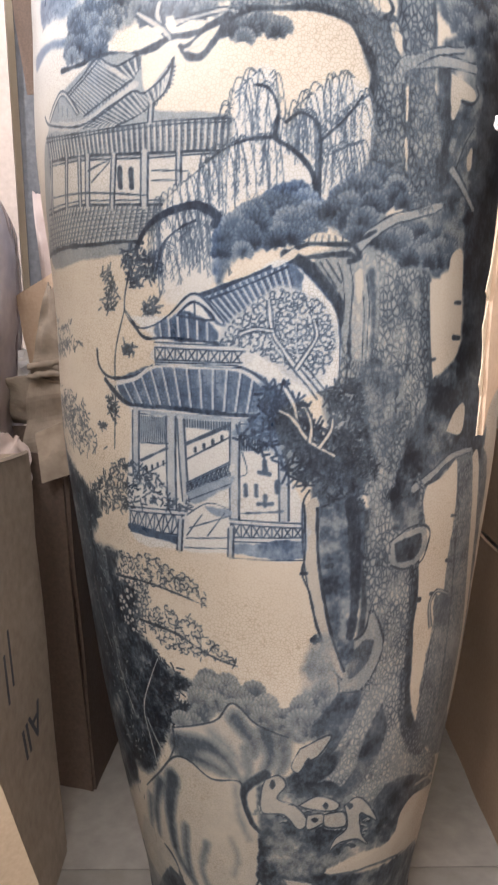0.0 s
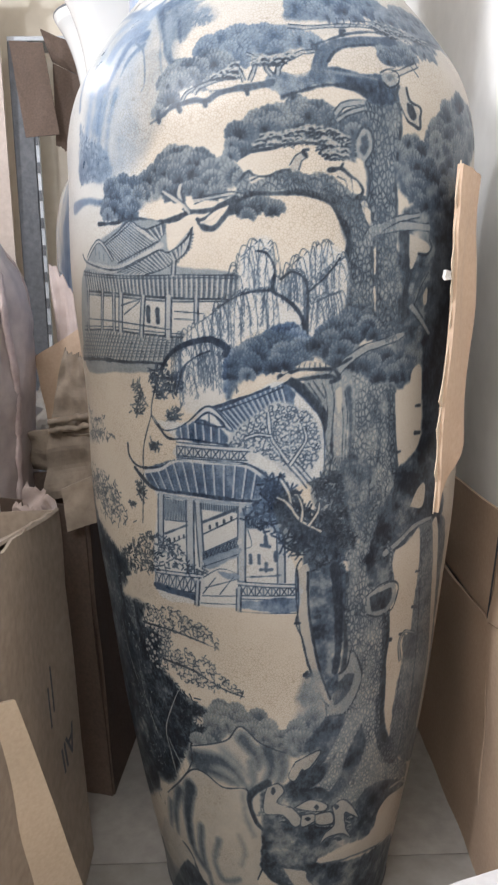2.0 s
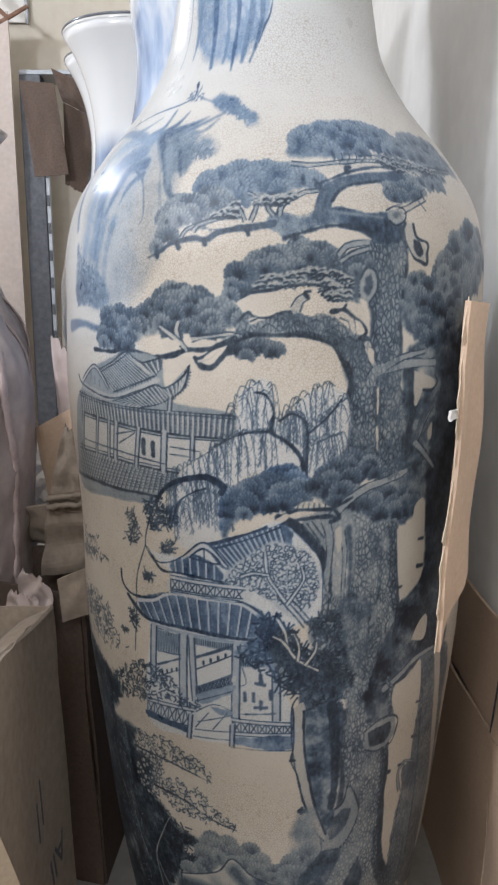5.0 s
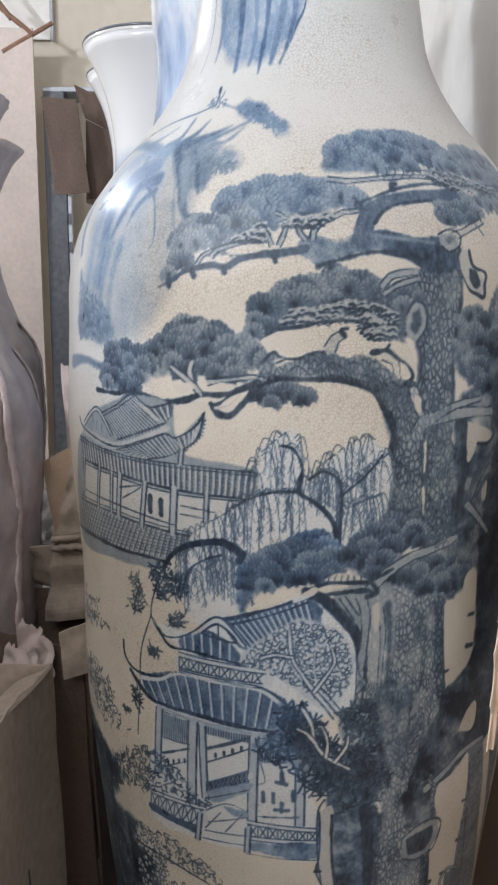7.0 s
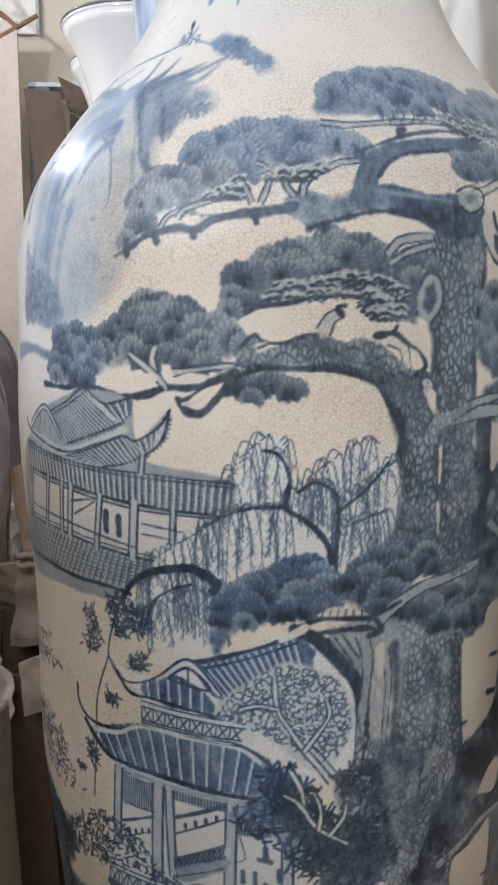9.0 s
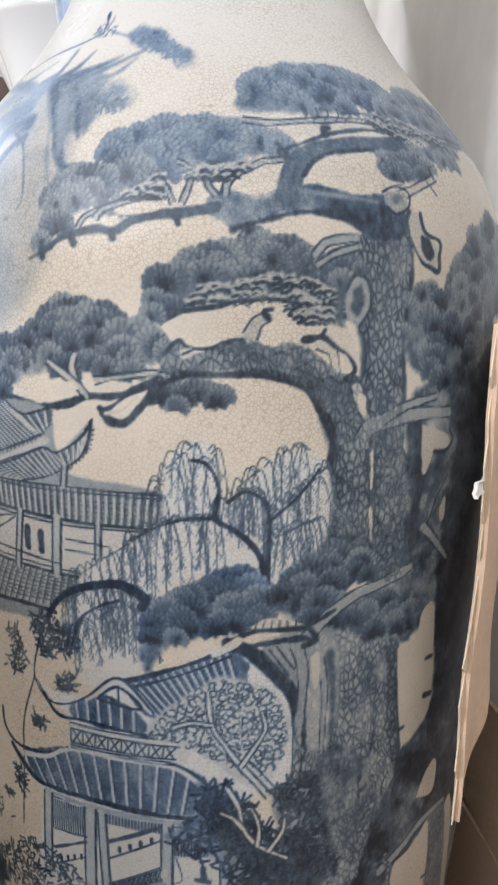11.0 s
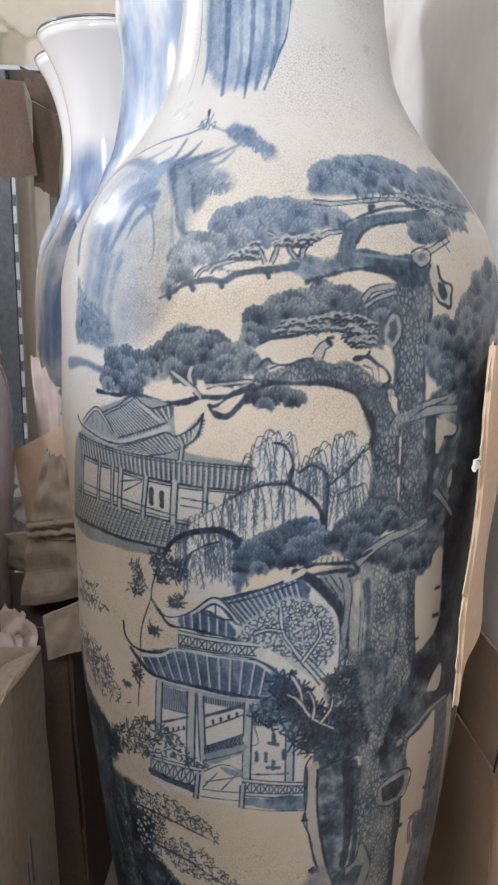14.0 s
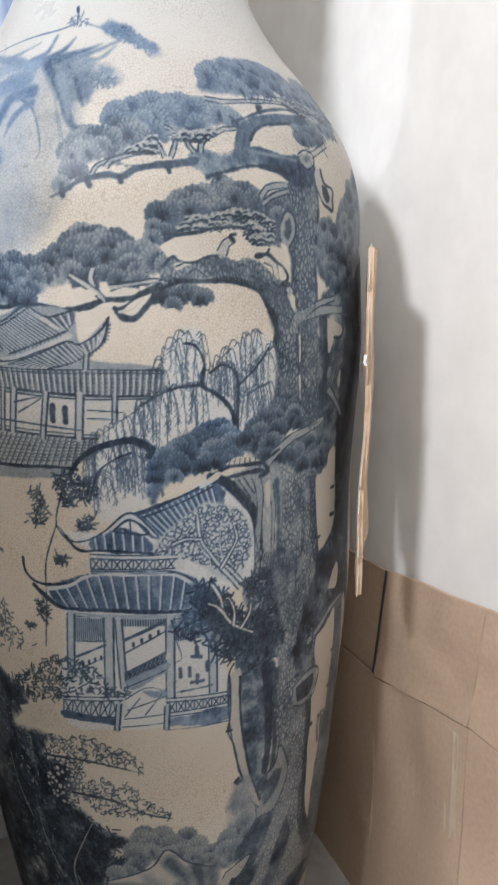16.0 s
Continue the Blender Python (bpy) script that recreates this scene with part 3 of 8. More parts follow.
brush([(-25.0, 122.8), (-25.8, 119.4), (-27.0, 115.3)], 1.0, 0.5, ink=0.32, hue=0.8, soft=0.7)
brush([(-23.3, 122.8), (-24.1, 119.4), (-25.2, 115.3)], 1.0, 0.5, ink=0.32, hue=0.8, soft=0.7)
brush([(-21.6, 122.7), (-22.4, 119.3), (-23.3, 115.3)], 1.0, 0.5, ink=0.32, hue=0.8, soft=0.7)
fill([(-30.1, 120.7), (-27.1, 117.7), (-23.3, 116.2), (-22.6, 113.0), (-27.0, 112.7), (-30.5, 113.7)], ink=0.36, hue=0.6, soft=0.6, mottle=0.9)
leaves([(-29.6, 120.1), (-26.4, 117.7), (-23.3, 116.0), (-22.8, 112.9), (-27.0, 112.8), (-30.5, 114.0)], 190, 0.5, ink=0.62, hue=0.5)
brush([(-33.0, 110.1), (-28.5, 110.6), (-23.7, 110.0)], 1.4, 0.6, ink=0.5, hue=0.8, soft=0.4)

# trunks behind the pads
fill([(4.3, 111.5), (7.0, 111.0), (8.7, 108.9), (10.1, 106.1), (10.5, 102.9), (10.9, 97.2), (11.1, 93.4), (7.6, 95.5), (7.3, 100.3), (7.8, 103.6), (7.1, 106.2), (6.5, 108.4), (4.8, 110.1)], ink=0.46, hue=0.3, soft=0.25, mottle=0.9, bark=1.0)
fill([(11.4, 120.3), (13.8, 119.9), (14.3, 115.7), (13.6, 111.4), (13.8, 106.0), (14.6, 99.8), (16.9, 92.6), (12.3, 93.3), (11.2, 100.1), (10.4, 106.2), (10.1, 111.5), (9.4, 115.7), (10.0, 118.8)], ink=0.46, hue=0.3, soft=0.25, mottle=0.9, bark=1.0)
brush([(4.9, 110.1), (6.6, 108.7), (7.4, 106.3), (8.0, 103.6), (7.6, 100.3), (7.7, 96.9)], 1.5, 1.2, ink=0.85, hue=0.3, soft=0.6)
brush([(14.7, 105.4), (15.4, 99.7), (17.0, 93.5)], 1.2, 0.9, ink=0.8, hue=0.3, soft=0.6)
brush([(11.1, 104.0), (11.4, 100.1), (11.6, 97.2)], 0.9, 0.7, ink=0.8, hue=0.3, soft=0.5)
fill([(10.7, 104.0), (11.1, 103.4), (11.4, 98.3), (11.0, 98.9)], ink=0.03, soft=0.15)
fill([(10.6, 108.8), (10.4, 107.2), (10.1, 105.9), (9.1, 106.5), (9.7, 107.7)], ink=0.03, soft=0.2)
fill([(14.7, 107.5), (19.2, 110.9), (27.5, 113.8), (30.1, 100.4), (21.2, 90.7), (16.3, 88.8), (14.5, 98.1)], ink=0.56, hue=0.3, soft=0.6, mottle=0.9)
fill([(5.0, 91.3), (7.7, 92.5), (17.6, 92.2), (19.1, 88.7), (15.3, 87.4), (7.9, 87.8)], ink=0.5, hue=0.3, soft=0.5, mottle=0.8)
fill([(19.5, 90.8), (19.2, 99.5), (21.7, 106.0), (26.1, 111.6), (35.7, 112.3), (30.6, 99.0), (30.3, 90.3), (27.3, 78.5), (26.5, 68.5), (20.6, 68.4), (17.0, 70.4), (16.3, 76.2), (20.3, 79.3), (20.3, 85.1)], ink=0.84, hue=0.3, soft=0.5, mottle=0.35)
fill([(12.4, 70.1), (16.9, 76.2), (24.5, 75.9), (27.9, 68.2), (20.0, 67.2), (16.0, 63.7), (13.5, 67.2)], ink=0.72, hue=0.3, soft=0.5, mottle=0.5)
fill([(5.5, 89.0), (14.4, 88.4), (15.6, 78.4), (15.2, 74.3), (12.4, 70.1), (15.8, 65.3), (17.3, 57.8), (16.3, 53.9), (16.0, 46.4), (17.0, 37.1), (22.2, 31.2), (31.2, 23.1), (17.9, 29.0), (14.3, 27.2), (8.9, 24.7), (3.6, 25.6), (6.9, 35.1), (8.6, 40.9), (6.8, 43.0), (9.8, 49.5), (8.0, 60.3), (8.8, 64.1), (5.3, 70.2), (4.9, 78.0)], ink=0.34, hue=0.25, soft=0.3, mottle=0.9, bark=1.0)
fill([(20.6, 68.0), (29.4, 66.9), (31.9, 54.4), (35.5, 39.1), (35.1, 24.9), (21.6, 32.1), (19.7, 40.8), (20.6, 49.3), (20.7, 57.8), (21.1, 62.6)], ink=0.5, hue=0.2, soft=0.3, mottle=0.5, bark=0.6)
brush([(14.5, 88.3), (15.1, 82.1), (15.8, 78.1), (17.1, 74.7)], 1.2, 1.0, ink=0.8, hue=0.2, soft=0.5)
brush([(16.5, 55.5), (16.9, 47.0), (16.7, 39.1), (20.3, 32.1)], 0.6, 1.6, ink=0.75, hue=0.2, soft=0.5)
brush([(21.3, 65.7), (21.3, 57.6), (20.5, 51.1)], 1.0, 0.7, ink=0.7, hue=0.2, soft=0.5)
fill([(13.2, 40.5), (14.4, 37.9), (13.7, 33.4), (11.6, 29.2), (8.7, 27.7), (10.7, 33.3), (12.2, 37.4)], ink=0.72, hue=0.2, soft=0.5, mottle=0.3)
fill([(7.6, 42.6), (9.3, 41.4), (7.4, 35.9), (3.3, 31.7), (-0.2, 30.8), (1.4, 32.9), (5.8, 38.7)], ink=0.7, hue=0.3, soft=0.5, mottle=0.3)
brush([(10.1, 106.1), (10.6, 102.9), (11.1, 97.2)], 0.8, 0.5, ink=0.8, hue=0.25, soft=0.4)
brush([(13.8, 119.4), (14.3, 115.7), (13.8, 111.4), (13.9, 107.1)], 0.5, 0.4, ink=0.8, hue=0.25, soft=0.3)
brush([(9.6, 115.7), (10.2, 111.5), (10.4, 107.2)], 0.9, 0.6, ink=0.78, hue=0.25, soft=0.5)
brush([(5.4, 87.4), (5.1, 78.0), (5.4, 71.0)], 1.4, 0.6, ink=0.78, hue=0.25, soft=0.6)
brush([(8.6, 63.3), (8.3, 58.7), (9.1, 52.1), (8.2, 44.7)], 0.9, 1.2, ink=0.8, hue=0.2, soft=0.5)
brush([(8.1, 81.9), (9.0, 77.7), (8.7, 75.0)], 1.0, 0.8, ink=0.7, hue=0.2, soft=0.5)
brush([(11.9, 85.7), (13.0, 81.6), (12.5, 77.4)], 1.1, 0.5, ink=0.74, hue=0.25, soft=0.6)
fill([(10.0, 119.9), (14.1, 120.6), (15.3, 119.8), (14.6, 117.9), (14.2, 115.7), (13.7, 113.0), (13.2, 109.8), (12.9, 107.1), (10.3, 107.3), (10.3, 113.1), (9.8, 115.8), (9.6, 117.9)], ink=0.44, hue=0.3, soft=0.25, mottle=0.8, bark=1.0)
brush([(9.8, 119.2), (10.0, 116.6), (10.4, 114.0), (10.3, 111.3), (10.3, 109.1)], 0.9, 0.7, ink=0.74, hue=0.3, soft=0.5)
brush([(14.5, 119.3), (14.5, 116.6), (14.1, 113.4), (13.5, 110.3)], 0.5, 0.4, ink=0.8, hue=0.25, soft=0.3)
brush([(11.9, 119.3), (11.6, 117.5)], 0.9, 0.4, ink=0.6, hue=0.3, soft=0.5)
brush([(6.1, 108.4), (7.0, 106.4), (7.8, 104.5), (7.7, 102.7), (7.0, 101.1), (7.5, 98.9)], 0.75, 0.5, ink=0.9, hue=0.25, soft=0.25)
brush([(10.6, 102.9), (10.9, 100.1), (11.0, 96.9)], 0.7, 0.6, ink=0.78, hue=0.25, soft=0.4)
brush([(15.2, 105.3), (15.9, 102.5), (15.6, 99.0), (15.3, 95.3)], 1.4, 1.1, ink=0.84, hue=0.25, soft=0.4)
brush([(11.2, 103.1), (11.5, 100.0), (11.5, 97.2)], 0.7, 0.5, ink=0.82, hue=0.25, soft=0.3)
fill([(7.9, 97.2), (10.9, 97.2), (11.6, 94.8), (8.3, 94.8)], ink=0.6, hue=0.3, soft=0.6, mottle=0.9)
leaves([(7.5, 97.5), (14.7, 96.6), (16.3, 93.6), (8.4, 94.5)], 130, 0.8, ink=0.8, hue=0.35)
brush([(14.4, 86.8), (15.0, 83.6), (14.7, 79.4), (16.0, 75.0), (15.7, 72.6)], 1.5, 1.2, ink=0.84, hue=0.25, soft=0.35)
brush([(15.4, 61.8), (15.8, 55.1), (16.4, 47.7), (16.9, 39.9), (20.6, 31.2)], 1.5, 1.6, ink=0.86, hue=0.2, soft=0.35)
fill([(16.2, 76.1), (18.9, 77.8), (24.8, 79.5), (27.0, 67.0), (22.1, 70.2), (19.7, 68.9), (16.6, 68.5), (14.4, 66.8), (12.2, 65.8), (12.5, 69.1), (14.7, 70.3), (15.9, 73.2)], ink=0.76, hue=0.25, soft=0.4, mottle=0.7)
fill([(11.4, 65.4), (14.4, 66.0), (16.0, 62.1), (15.0, 60.6), (12.1, 61.0)], ink=0.7, hue=0.25, soft=0.4, mottle=0.7)
leaves([(10.8, 75.4), (14.6, 75.8), (14.0, 71.5), (11.2, 67.3), (10.3, 70.6)], 60, 1.0, ink=0.8, hue=0.2)
brush([(19.9, 67.5), (22.4, 62.3), (23.3, 56.3), (24.3, 50.1), (24.9, 42.8), (25.4, 34.4)], 0.5, 0.5, ink=0.75, hue=0.2, soft=0.3)
fill([(24.5, 67.4), (26.2, 67.1), (29.8, 55.3), (33.0, 43.1), (34.0, 31.5), (30.9, 32.9), (31.0, 43.9), (27.5, 56.0)], ink=0.06, hue=0.2, soft=0.15, mottle=0.2)
brush([(6.9, 88.3), (6.5, 86.0), (7.2, 83.2), (7.0, 79.2)], 0.7, 0.5, ink=0.7, hue=0.3, soft=0.4)
fill([(7.7, 79.1), (10.7, 78.4), (12.3, 75.3), (10.3, 70.6), (7.6, 70.1), (6.8, 74.4)], ink=0.6, hue=0.3, soft=0.8, mottle=0.9)

# pine foliage, top down
pad([(19.2, 115.6), (21.0, 119.4), (25.0, 122.1), (30.9, 122.4), (34.5, 118.7), (30.9, 114.7), (22.3, 113.3)], 1.9, ink=0.62, hue=0.4)
pad([(0.6, 129.5), (1.3, 130.8), (2.8, 132.0), (4.8, 132.8), (8.1, 133.3), (10.9, 133.4), (13.0, 133.0), (15.5, 132.8), (16.9, 132.0), (17.5, 131.4), (15.5, 130.4), (13.0, 129.9), (10.1, 129.4), (7.3, 129.0), (5.3, 128.8), (3.5, 128.7), (2.0, 128.8), (1.0, 128.9)], 1.45, ink=0.56, hue=0.65)
pad([(19.2, 132.5), (22.7, 132.7), (27.0, 132.4), (29.2, 131.1), (30.8, 129.3), (29.9, 128.3), (27.0, 128.6), (20.2, 128.6), (18.4, 129.1), (17.4, 130.0), (16.9, 131.2)], 1.3, ink=0.56, hue=0.5)
pad([(14.9, 126.8), (18.1, 127.4), (23.7, 128.6), (22.9, 127.3), (19.2, 126.3), (17.0, 125.0), (15.0, 124.4), (13.1, 124.6), (11.5, 125.1), (12.3, 126.1)], 1.2, ink=0.6, hue=0.5)
pad([(-9.5, 126.5), (-8.5, 127.5), (-6.6, 128.0), (-5.2, 128.5), (-3.2, 128.1), (-1.8, 128.4), (-0.3, 127.9), (1.2, 128.1), (2.1, 127.4), (4.0, 127.2), (4.0, 126.1), (3.3, 125.5), (1.9, 125.3), (0.1, 125.0), (-1.7, 124.7), (-3.5, 124.9), (-4.8, 124.3), (-6.2, 124.5), (-8.1, 124.7), (-9.3, 125.6)], 1.45, ink=0.54, hue=0.75)
pad([(-13.6, 123.3), (-13.0, 124.6), (-11.2, 124.7), (-9.5, 124.5), (-8.6, 125.6), (-6.7, 124.7), (-5.9, 124.1), (-6.5, 122.8), (-7.9, 122.4), (-9.2, 122.0), (-11.0, 121.5), (-12.2, 121.0), (-13.3, 120.2), (-14.1, 119.4), (-15.0, 118.9), (-14.6, 120.2), (-14.1, 121.5)], 1.35, ink=0.62, hue=0.35)
pad([(-6.5, 114.4), (-6.3, 115.5), (-5.2, 116.8), (-3.8, 117.4), (-3.3, 117.9), (-2.1, 118.5), (-1.0, 119.0), (0.4, 119.1), (1.3, 119.6), (2.6, 119.7), (3.9, 119.5), (4.8, 119.1), (6.1, 118.7), (7.1, 117.7), (7.8, 117.1), (7.1, 115.8), (5.7, 115.8), (3.9, 116.7), (2.2, 117.1), (0.0, 116.6), (-1.6, 116.3), (-2.5, 115.7), (-3.1, 114.7), (-4.6, 114.1), (-6.1, 113.6)], 1.35, ink=0.68, hue=0.35)
pad([(7.1, 117.4), (8.0, 118.6), (9.6, 118.3), (9.9, 117.3), (8.3, 116.6), (7.4, 116.4)], 1.2, ink=0.62, hue=0.35)
tangle([(-3.5, 114.8), (-2.1, 116.1), (0.0, 116.4), (2.6, 117.0), (5.3, 116.8), (8.1, 115.8), (9.6, 114.4), (7.7, 113.5), (5.3, 113.7), (3.1, 115.3), (0.9, 115.0), (-1.2, 114.6), (-2.9, 114.3)], 150, 0.42)
pad([(-24.6, 108.9), (-23.2, 111.8), (-21.2, 112.8), (-18.7, 112.5), (-17.1, 111.7), (-16.3, 113.1), (-14.6, 114.1), (-13.0, 115.2), (-11.3, 115.2), (-10.3, 114.7), (-9.0, 114.7), (-8.3, 113.5), (-7.6, 113.7), (-6.3, 113.5), (-5.6, 112.7), (-4.6, 112.3), (-4.3, 111.3), (-5.4, 110.6), (-7.6, 110.1), (-9.9, 109.8), (-12.3, 110.3), (-14.0, 110.2), (-16.0, 109.1), (-19.1, 108.3), (-22.8, 107.8)], 1.4, ink=0.68, hue=0.25)
pad([(-5.4, 108.4), (-4.7, 109.0), (-3.3, 109.3), (-2.0, 109.3), (-0.8, 108.9), (-0.7, 108.2), (-1.5, 107.9), (-2.8, 108.1), (-4.1, 107.5), (-5.2, 107.6)], 1.2, ink=0.72, hue=0.25)
pad([(19.8, 117.4), (21.7, 119.3), (23.4, 120.3), (23.5, 115.4), (20.1, 115.5)], 1.3, ink=0.62, hue=0.3)
pad([(14.0, 115.7), (16.1, 116.6), (19.2, 115.5), (23.2, 115.9), (23.9, 109.3), (18.6, 108.9), (15.6, 109.6), (13.9, 111.1), (13.6, 113.4)], 1.35, ink=0.72, hue=0.4)
pad([(8.7, 91.0), (12.5, 91.4), (17.2, 91.3), (18.1, 89.6), (16.9, 88.0), (16.0, 86.8), (13.0, 87.7), (10.3, 88.5)], 1.3, ink=0.74, hue=0.4)

# limbs
fill([(-2.1, 122.3), (-0.4, 122.8), (1.8, 122.4), (3.6, 123.1), (5.5, 123.4), (8.4, 123.1), (11.6, 123.0), (13.2, 122.8), (14.0, 121.9), (14.1, 120.2), (10.6, 119.8), (9.6, 120.9), (7.7, 121.3), (5.3, 121.5), (3.5, 121.1), (1.1, 120.2), (-0.0, 119.9), (-1.1, 120.5), (-2.1, 121.2)], ink=0.66, hue=0.65, soft=0.2, mottle=0.7)
brush([(-0.4, 122.7), (1.8, 122.3), (4.0, 122.9), (7.3, 122.7), (11.5, 122.4)], 0.35, 0.25, ink=0.42, hue=0.6, soft=0.3)
brush([(-0.0, 120.0), (2.6, 120.8), (5.3, 121.4), (8.2, 121.2), (10.1, 120.3)], 0.5, 0.4, ink=0.84, hue=0.4, soft=0.25)
brush([(-1.1, 121.6), (-3.4, 121.2), (-5.1, 121.1), (-7.2, 120.7), (-8.5, 120.0), (-9.7, 120.2), (-11.3, 120.0), (-12.8, 119.6), (-13.9, 118.9), (-15.6, 118.2)], 1.0, 0.25, ink=0.78, hue=0.45, soft=0.2)
brush([(-11.9, 119.7), (-11.7, 119.2)], 0.6, 0.4, ink=0.85, hue=0.35, soft=0.2)
brush([(-8.7, 120.0), (-8.6, 119.5)], 0.6, 0.4, ink=0.85, hue=0.35, soft=0.2)
brush([(-4.0, 120.9), (-3.8, 120.4)], 0.6, 0.4, ink=0.85, hue=0.35, soft=0.2)
brush([(-14.5, 118.8), (-14.4, 118.3)], 0.6, 0.4, ink=0.85, hue=0.35, soft=0.2)
brush([(1.1, 120.4), (1.2, 119.9)], 0.6, 0.4, ink=0.85, hue=0.35, soft=0.2)
fill([(-8.7, 121.7), (-6.9, 122.1), (-4.7, 121.9), (-5.1, 121.4), (-7.3, 121.0), (-8.5, 121.2)], ink=0.03, soft=0.12)
fill([(-4.5, 123.0), (-3.0, 123.4), (-1.3, 123.3), (-1.5, 122.4), (-3.4, 122.1), (-4.3, 122.3)], ink=0.03, soft=0.12)
fill([(0.3, 122.8), (0.9, 123.9), (2.5, 124.7), (3.5, 124.9), (3.7, 124.2), (2.9, 123.4), (1.3, 122.9)], ink=0.03, soft=0.12)
fill([(6.1, 124.3), (6.8, 125.2), (8.7, 125.8), (11.9, 126.1), (12.1, 125.0), (12.9, 124.3), (14.6, 124.0), (10.6, 123.6), (8.0, 123.8)], ink=0.03, soft=0.12)
fill([(-11.3, 121.3), (-10.1, 121.6), (-9.5, 121.2), (-10.5, 120.7), (-11.2, 120.9)], ink=0.03, soft=0.12)
fill([(4.3, 128.1), (7.4, 128.2), (11.6, 128.6), (15.0, 128.5), (11.2, 127.8), (8.2, 127.5), (5.4, 126.9), (4.1, 127.2)], ink=0.06, soft=0.15)
twig([(-0.4, 122.5), (-0.1, 123.6), (1.2, 124.3), (2.5, 124.9), (3.9, 125.1)], 0.4, 0.28, 0.3)
twig([(-3.6, 121.9), (-3.0, 123.3), (-3.1, 124.4), (-3.9, 124.8)], 0.3, 0.28, 0.3)
twig([(-4.2, 121.9), (-4.8, 123.0), (-5.6, 123.9)], 0.3, 0.28, 0.3)
twig([(-10.0, 120.9), (-9.5, 121.5), (-7.8, 122.0), (-6.5, 122.3), (-5.6, 122.8)], 0.3, 0.28, 0.3)
twig([(-1.1, 122.4), (-1.7, 123.2), (-1.7, 124.3)], 0.25, 0.28, 0.3)
twig([(-11.4, 120.3), (-10.9, 121.0), (-10.0, 121.5)], 0.25, 0.28, 0.3)
tangle([(-7.9, 122.5), (-5.9, 123.6), (-5.0, 124.1), (-5.1, 122.5), (-6.9, 122.1)], 26, 0.34)
tangle([(-3.3, 124.5), (-0.4, 124.6), (1.9, 125.1), (0.9, 124.2), (-0.4, 123.7), (-3.0, 123.6)], 40, 0.34)
brush([(4.1, 122.6), (4.7, 124.2), (5.7, 125.5), (7.8, 126.2), (11.3, 126.8), (15.6, 127.3)], 1.9, 0.9, ink=0.62, hue=0.55, soft=0.2)
brush([(5.5, 124.0), (6.4, 125.1), (8.2, 125.9), (12.1, 126.4)], 0.3, 0.25, ink=0.85, hue=0.4, soft=0.15)
brush([(3.7, 125.7), (5.4, 126.3), (8.2, 127.3), (12.0, 128.0), (16.0, 127.9)], 0.4, 0.25, ink=0.74, hue=0.45, soft=0.15)
brush([(4.0, 125.5), (3.9, 126.0), (3.6, 126.3)], 0.7, 0.3, ink=0.74, hue=0.4, soft=0.2)
brush([(7.8, 127.3), (7.8, 127.7), (8.3, 127.8)], 0.6, 0.3, ink=0.8, hue=0.4, soft=0.2)
twig([(1.1, 128.1), (3.1, 127.9), (6.3, 128.2), (9.8, 128.6), (13.6, 128.6), (18.9, 128.3), (27.0, 128.6)], 0.3, 0.28, 0.3)
brush([(10.1, 129.2), (14.1, 129.4), (17.5, 128.7), (27.7, 128.9)], 0.2, 0.12, ink=0.8, hue=0.4, soft=0.1)
brush([(6.6, 129.3), (6.6, 128.7), (6.2, 128.3)], 0.16, 0.1, ink=0.78, hue=0.4, soft=0.1)
brush([(7.6, 129.4), (7.6, 128.8), (7.1, 128.3)], 0.16, 0.1, ink=0.78, hue=0.4, soft=0.1)
brush([(8.6, 129.4), (8.6, 128.9), (8.1, 128.4)], 0.16, 0.1, ink=0.78, hue=0.4, soft=0.1)
brush([(9.6, 129.5), (9.6, 128.9), (9.1, 128.4)], 0.16, 0.1, ink=0.78, hue=0.4, soft=0.1)
brush([(10.7, 129.6), (10.7, 129.0), (10.1, 128.5)], 0.16, 0.1, ink=0.78, hue=0.4, soft=0.1)
brush([(11.8, 129.7), (11.8, 129.1), (11.2, 128.6)], 0.16, 0.1, ink=0.78, hue=0.4, soft=0.1)
brush([(13.1, 129.8), (13.0, 129.2), (12.3, 128.6)], 0.16, 0.1, ink=0.78, hue=0.4, soft=0.1)
brush([(14.4, 129.9), (14.3, 129.3), (13.5, 128.7)], 0.16, 0.1, ink=0.78, hue=0.4, soft=0.1)
brush([(15.8, 130.0), (15.6, 129.4), (14.8, 128.8)], 0.16, 0.1, ink=0.78, hue=0.4, soft=0.1)
tangle([(12.2, 129.7), (15.8, 129.6), (20.4, 128.7), (27.3, 128.7), (19.1, 127.5), (15.2, 127.8), (12.2, 128.5)], 46, 0.34)
twig([(13.2, 122.7), (14.5, 123.3), (16.3, 124.0), (18.3, 124.8)], 0.6, 0.12, 0.2)
brush([(18.2, 124.7), (18.0, 125.5), (18.8, 125.9)], 0.2, 0.1, ink=0.8, hue=0.3, soft=0.1)
brush([(17.2, 124.4), (18.1, 123.4)], 0.2, 0.1, ink=0.8, hue=0.3, soft=0.1)
fill([(12.2, 123.1), (13.5, 123.6), (14.6, 123.2), (14.4, 122.3), (13.2, 121.7), (12.4, 122.2)], ink=0.28, hue=0.25, soft=0.15, mottle=0.5)
fill([(12.8, 123.0), (13.7, 123.3), (14.0, 122.7), (13.1, 122.3)], ink=0.55, hue=0.2, soft=0.2, mottle=0.3)
brush([(12.1, 123.2), (13.4, 123.7), (14.7, 123.3), (14.5, 122.2), (13.2, 121.6), (12.4, 122.1)], 0.22, 0.2, ink=0.9, hue=0.2, soft=0.1)
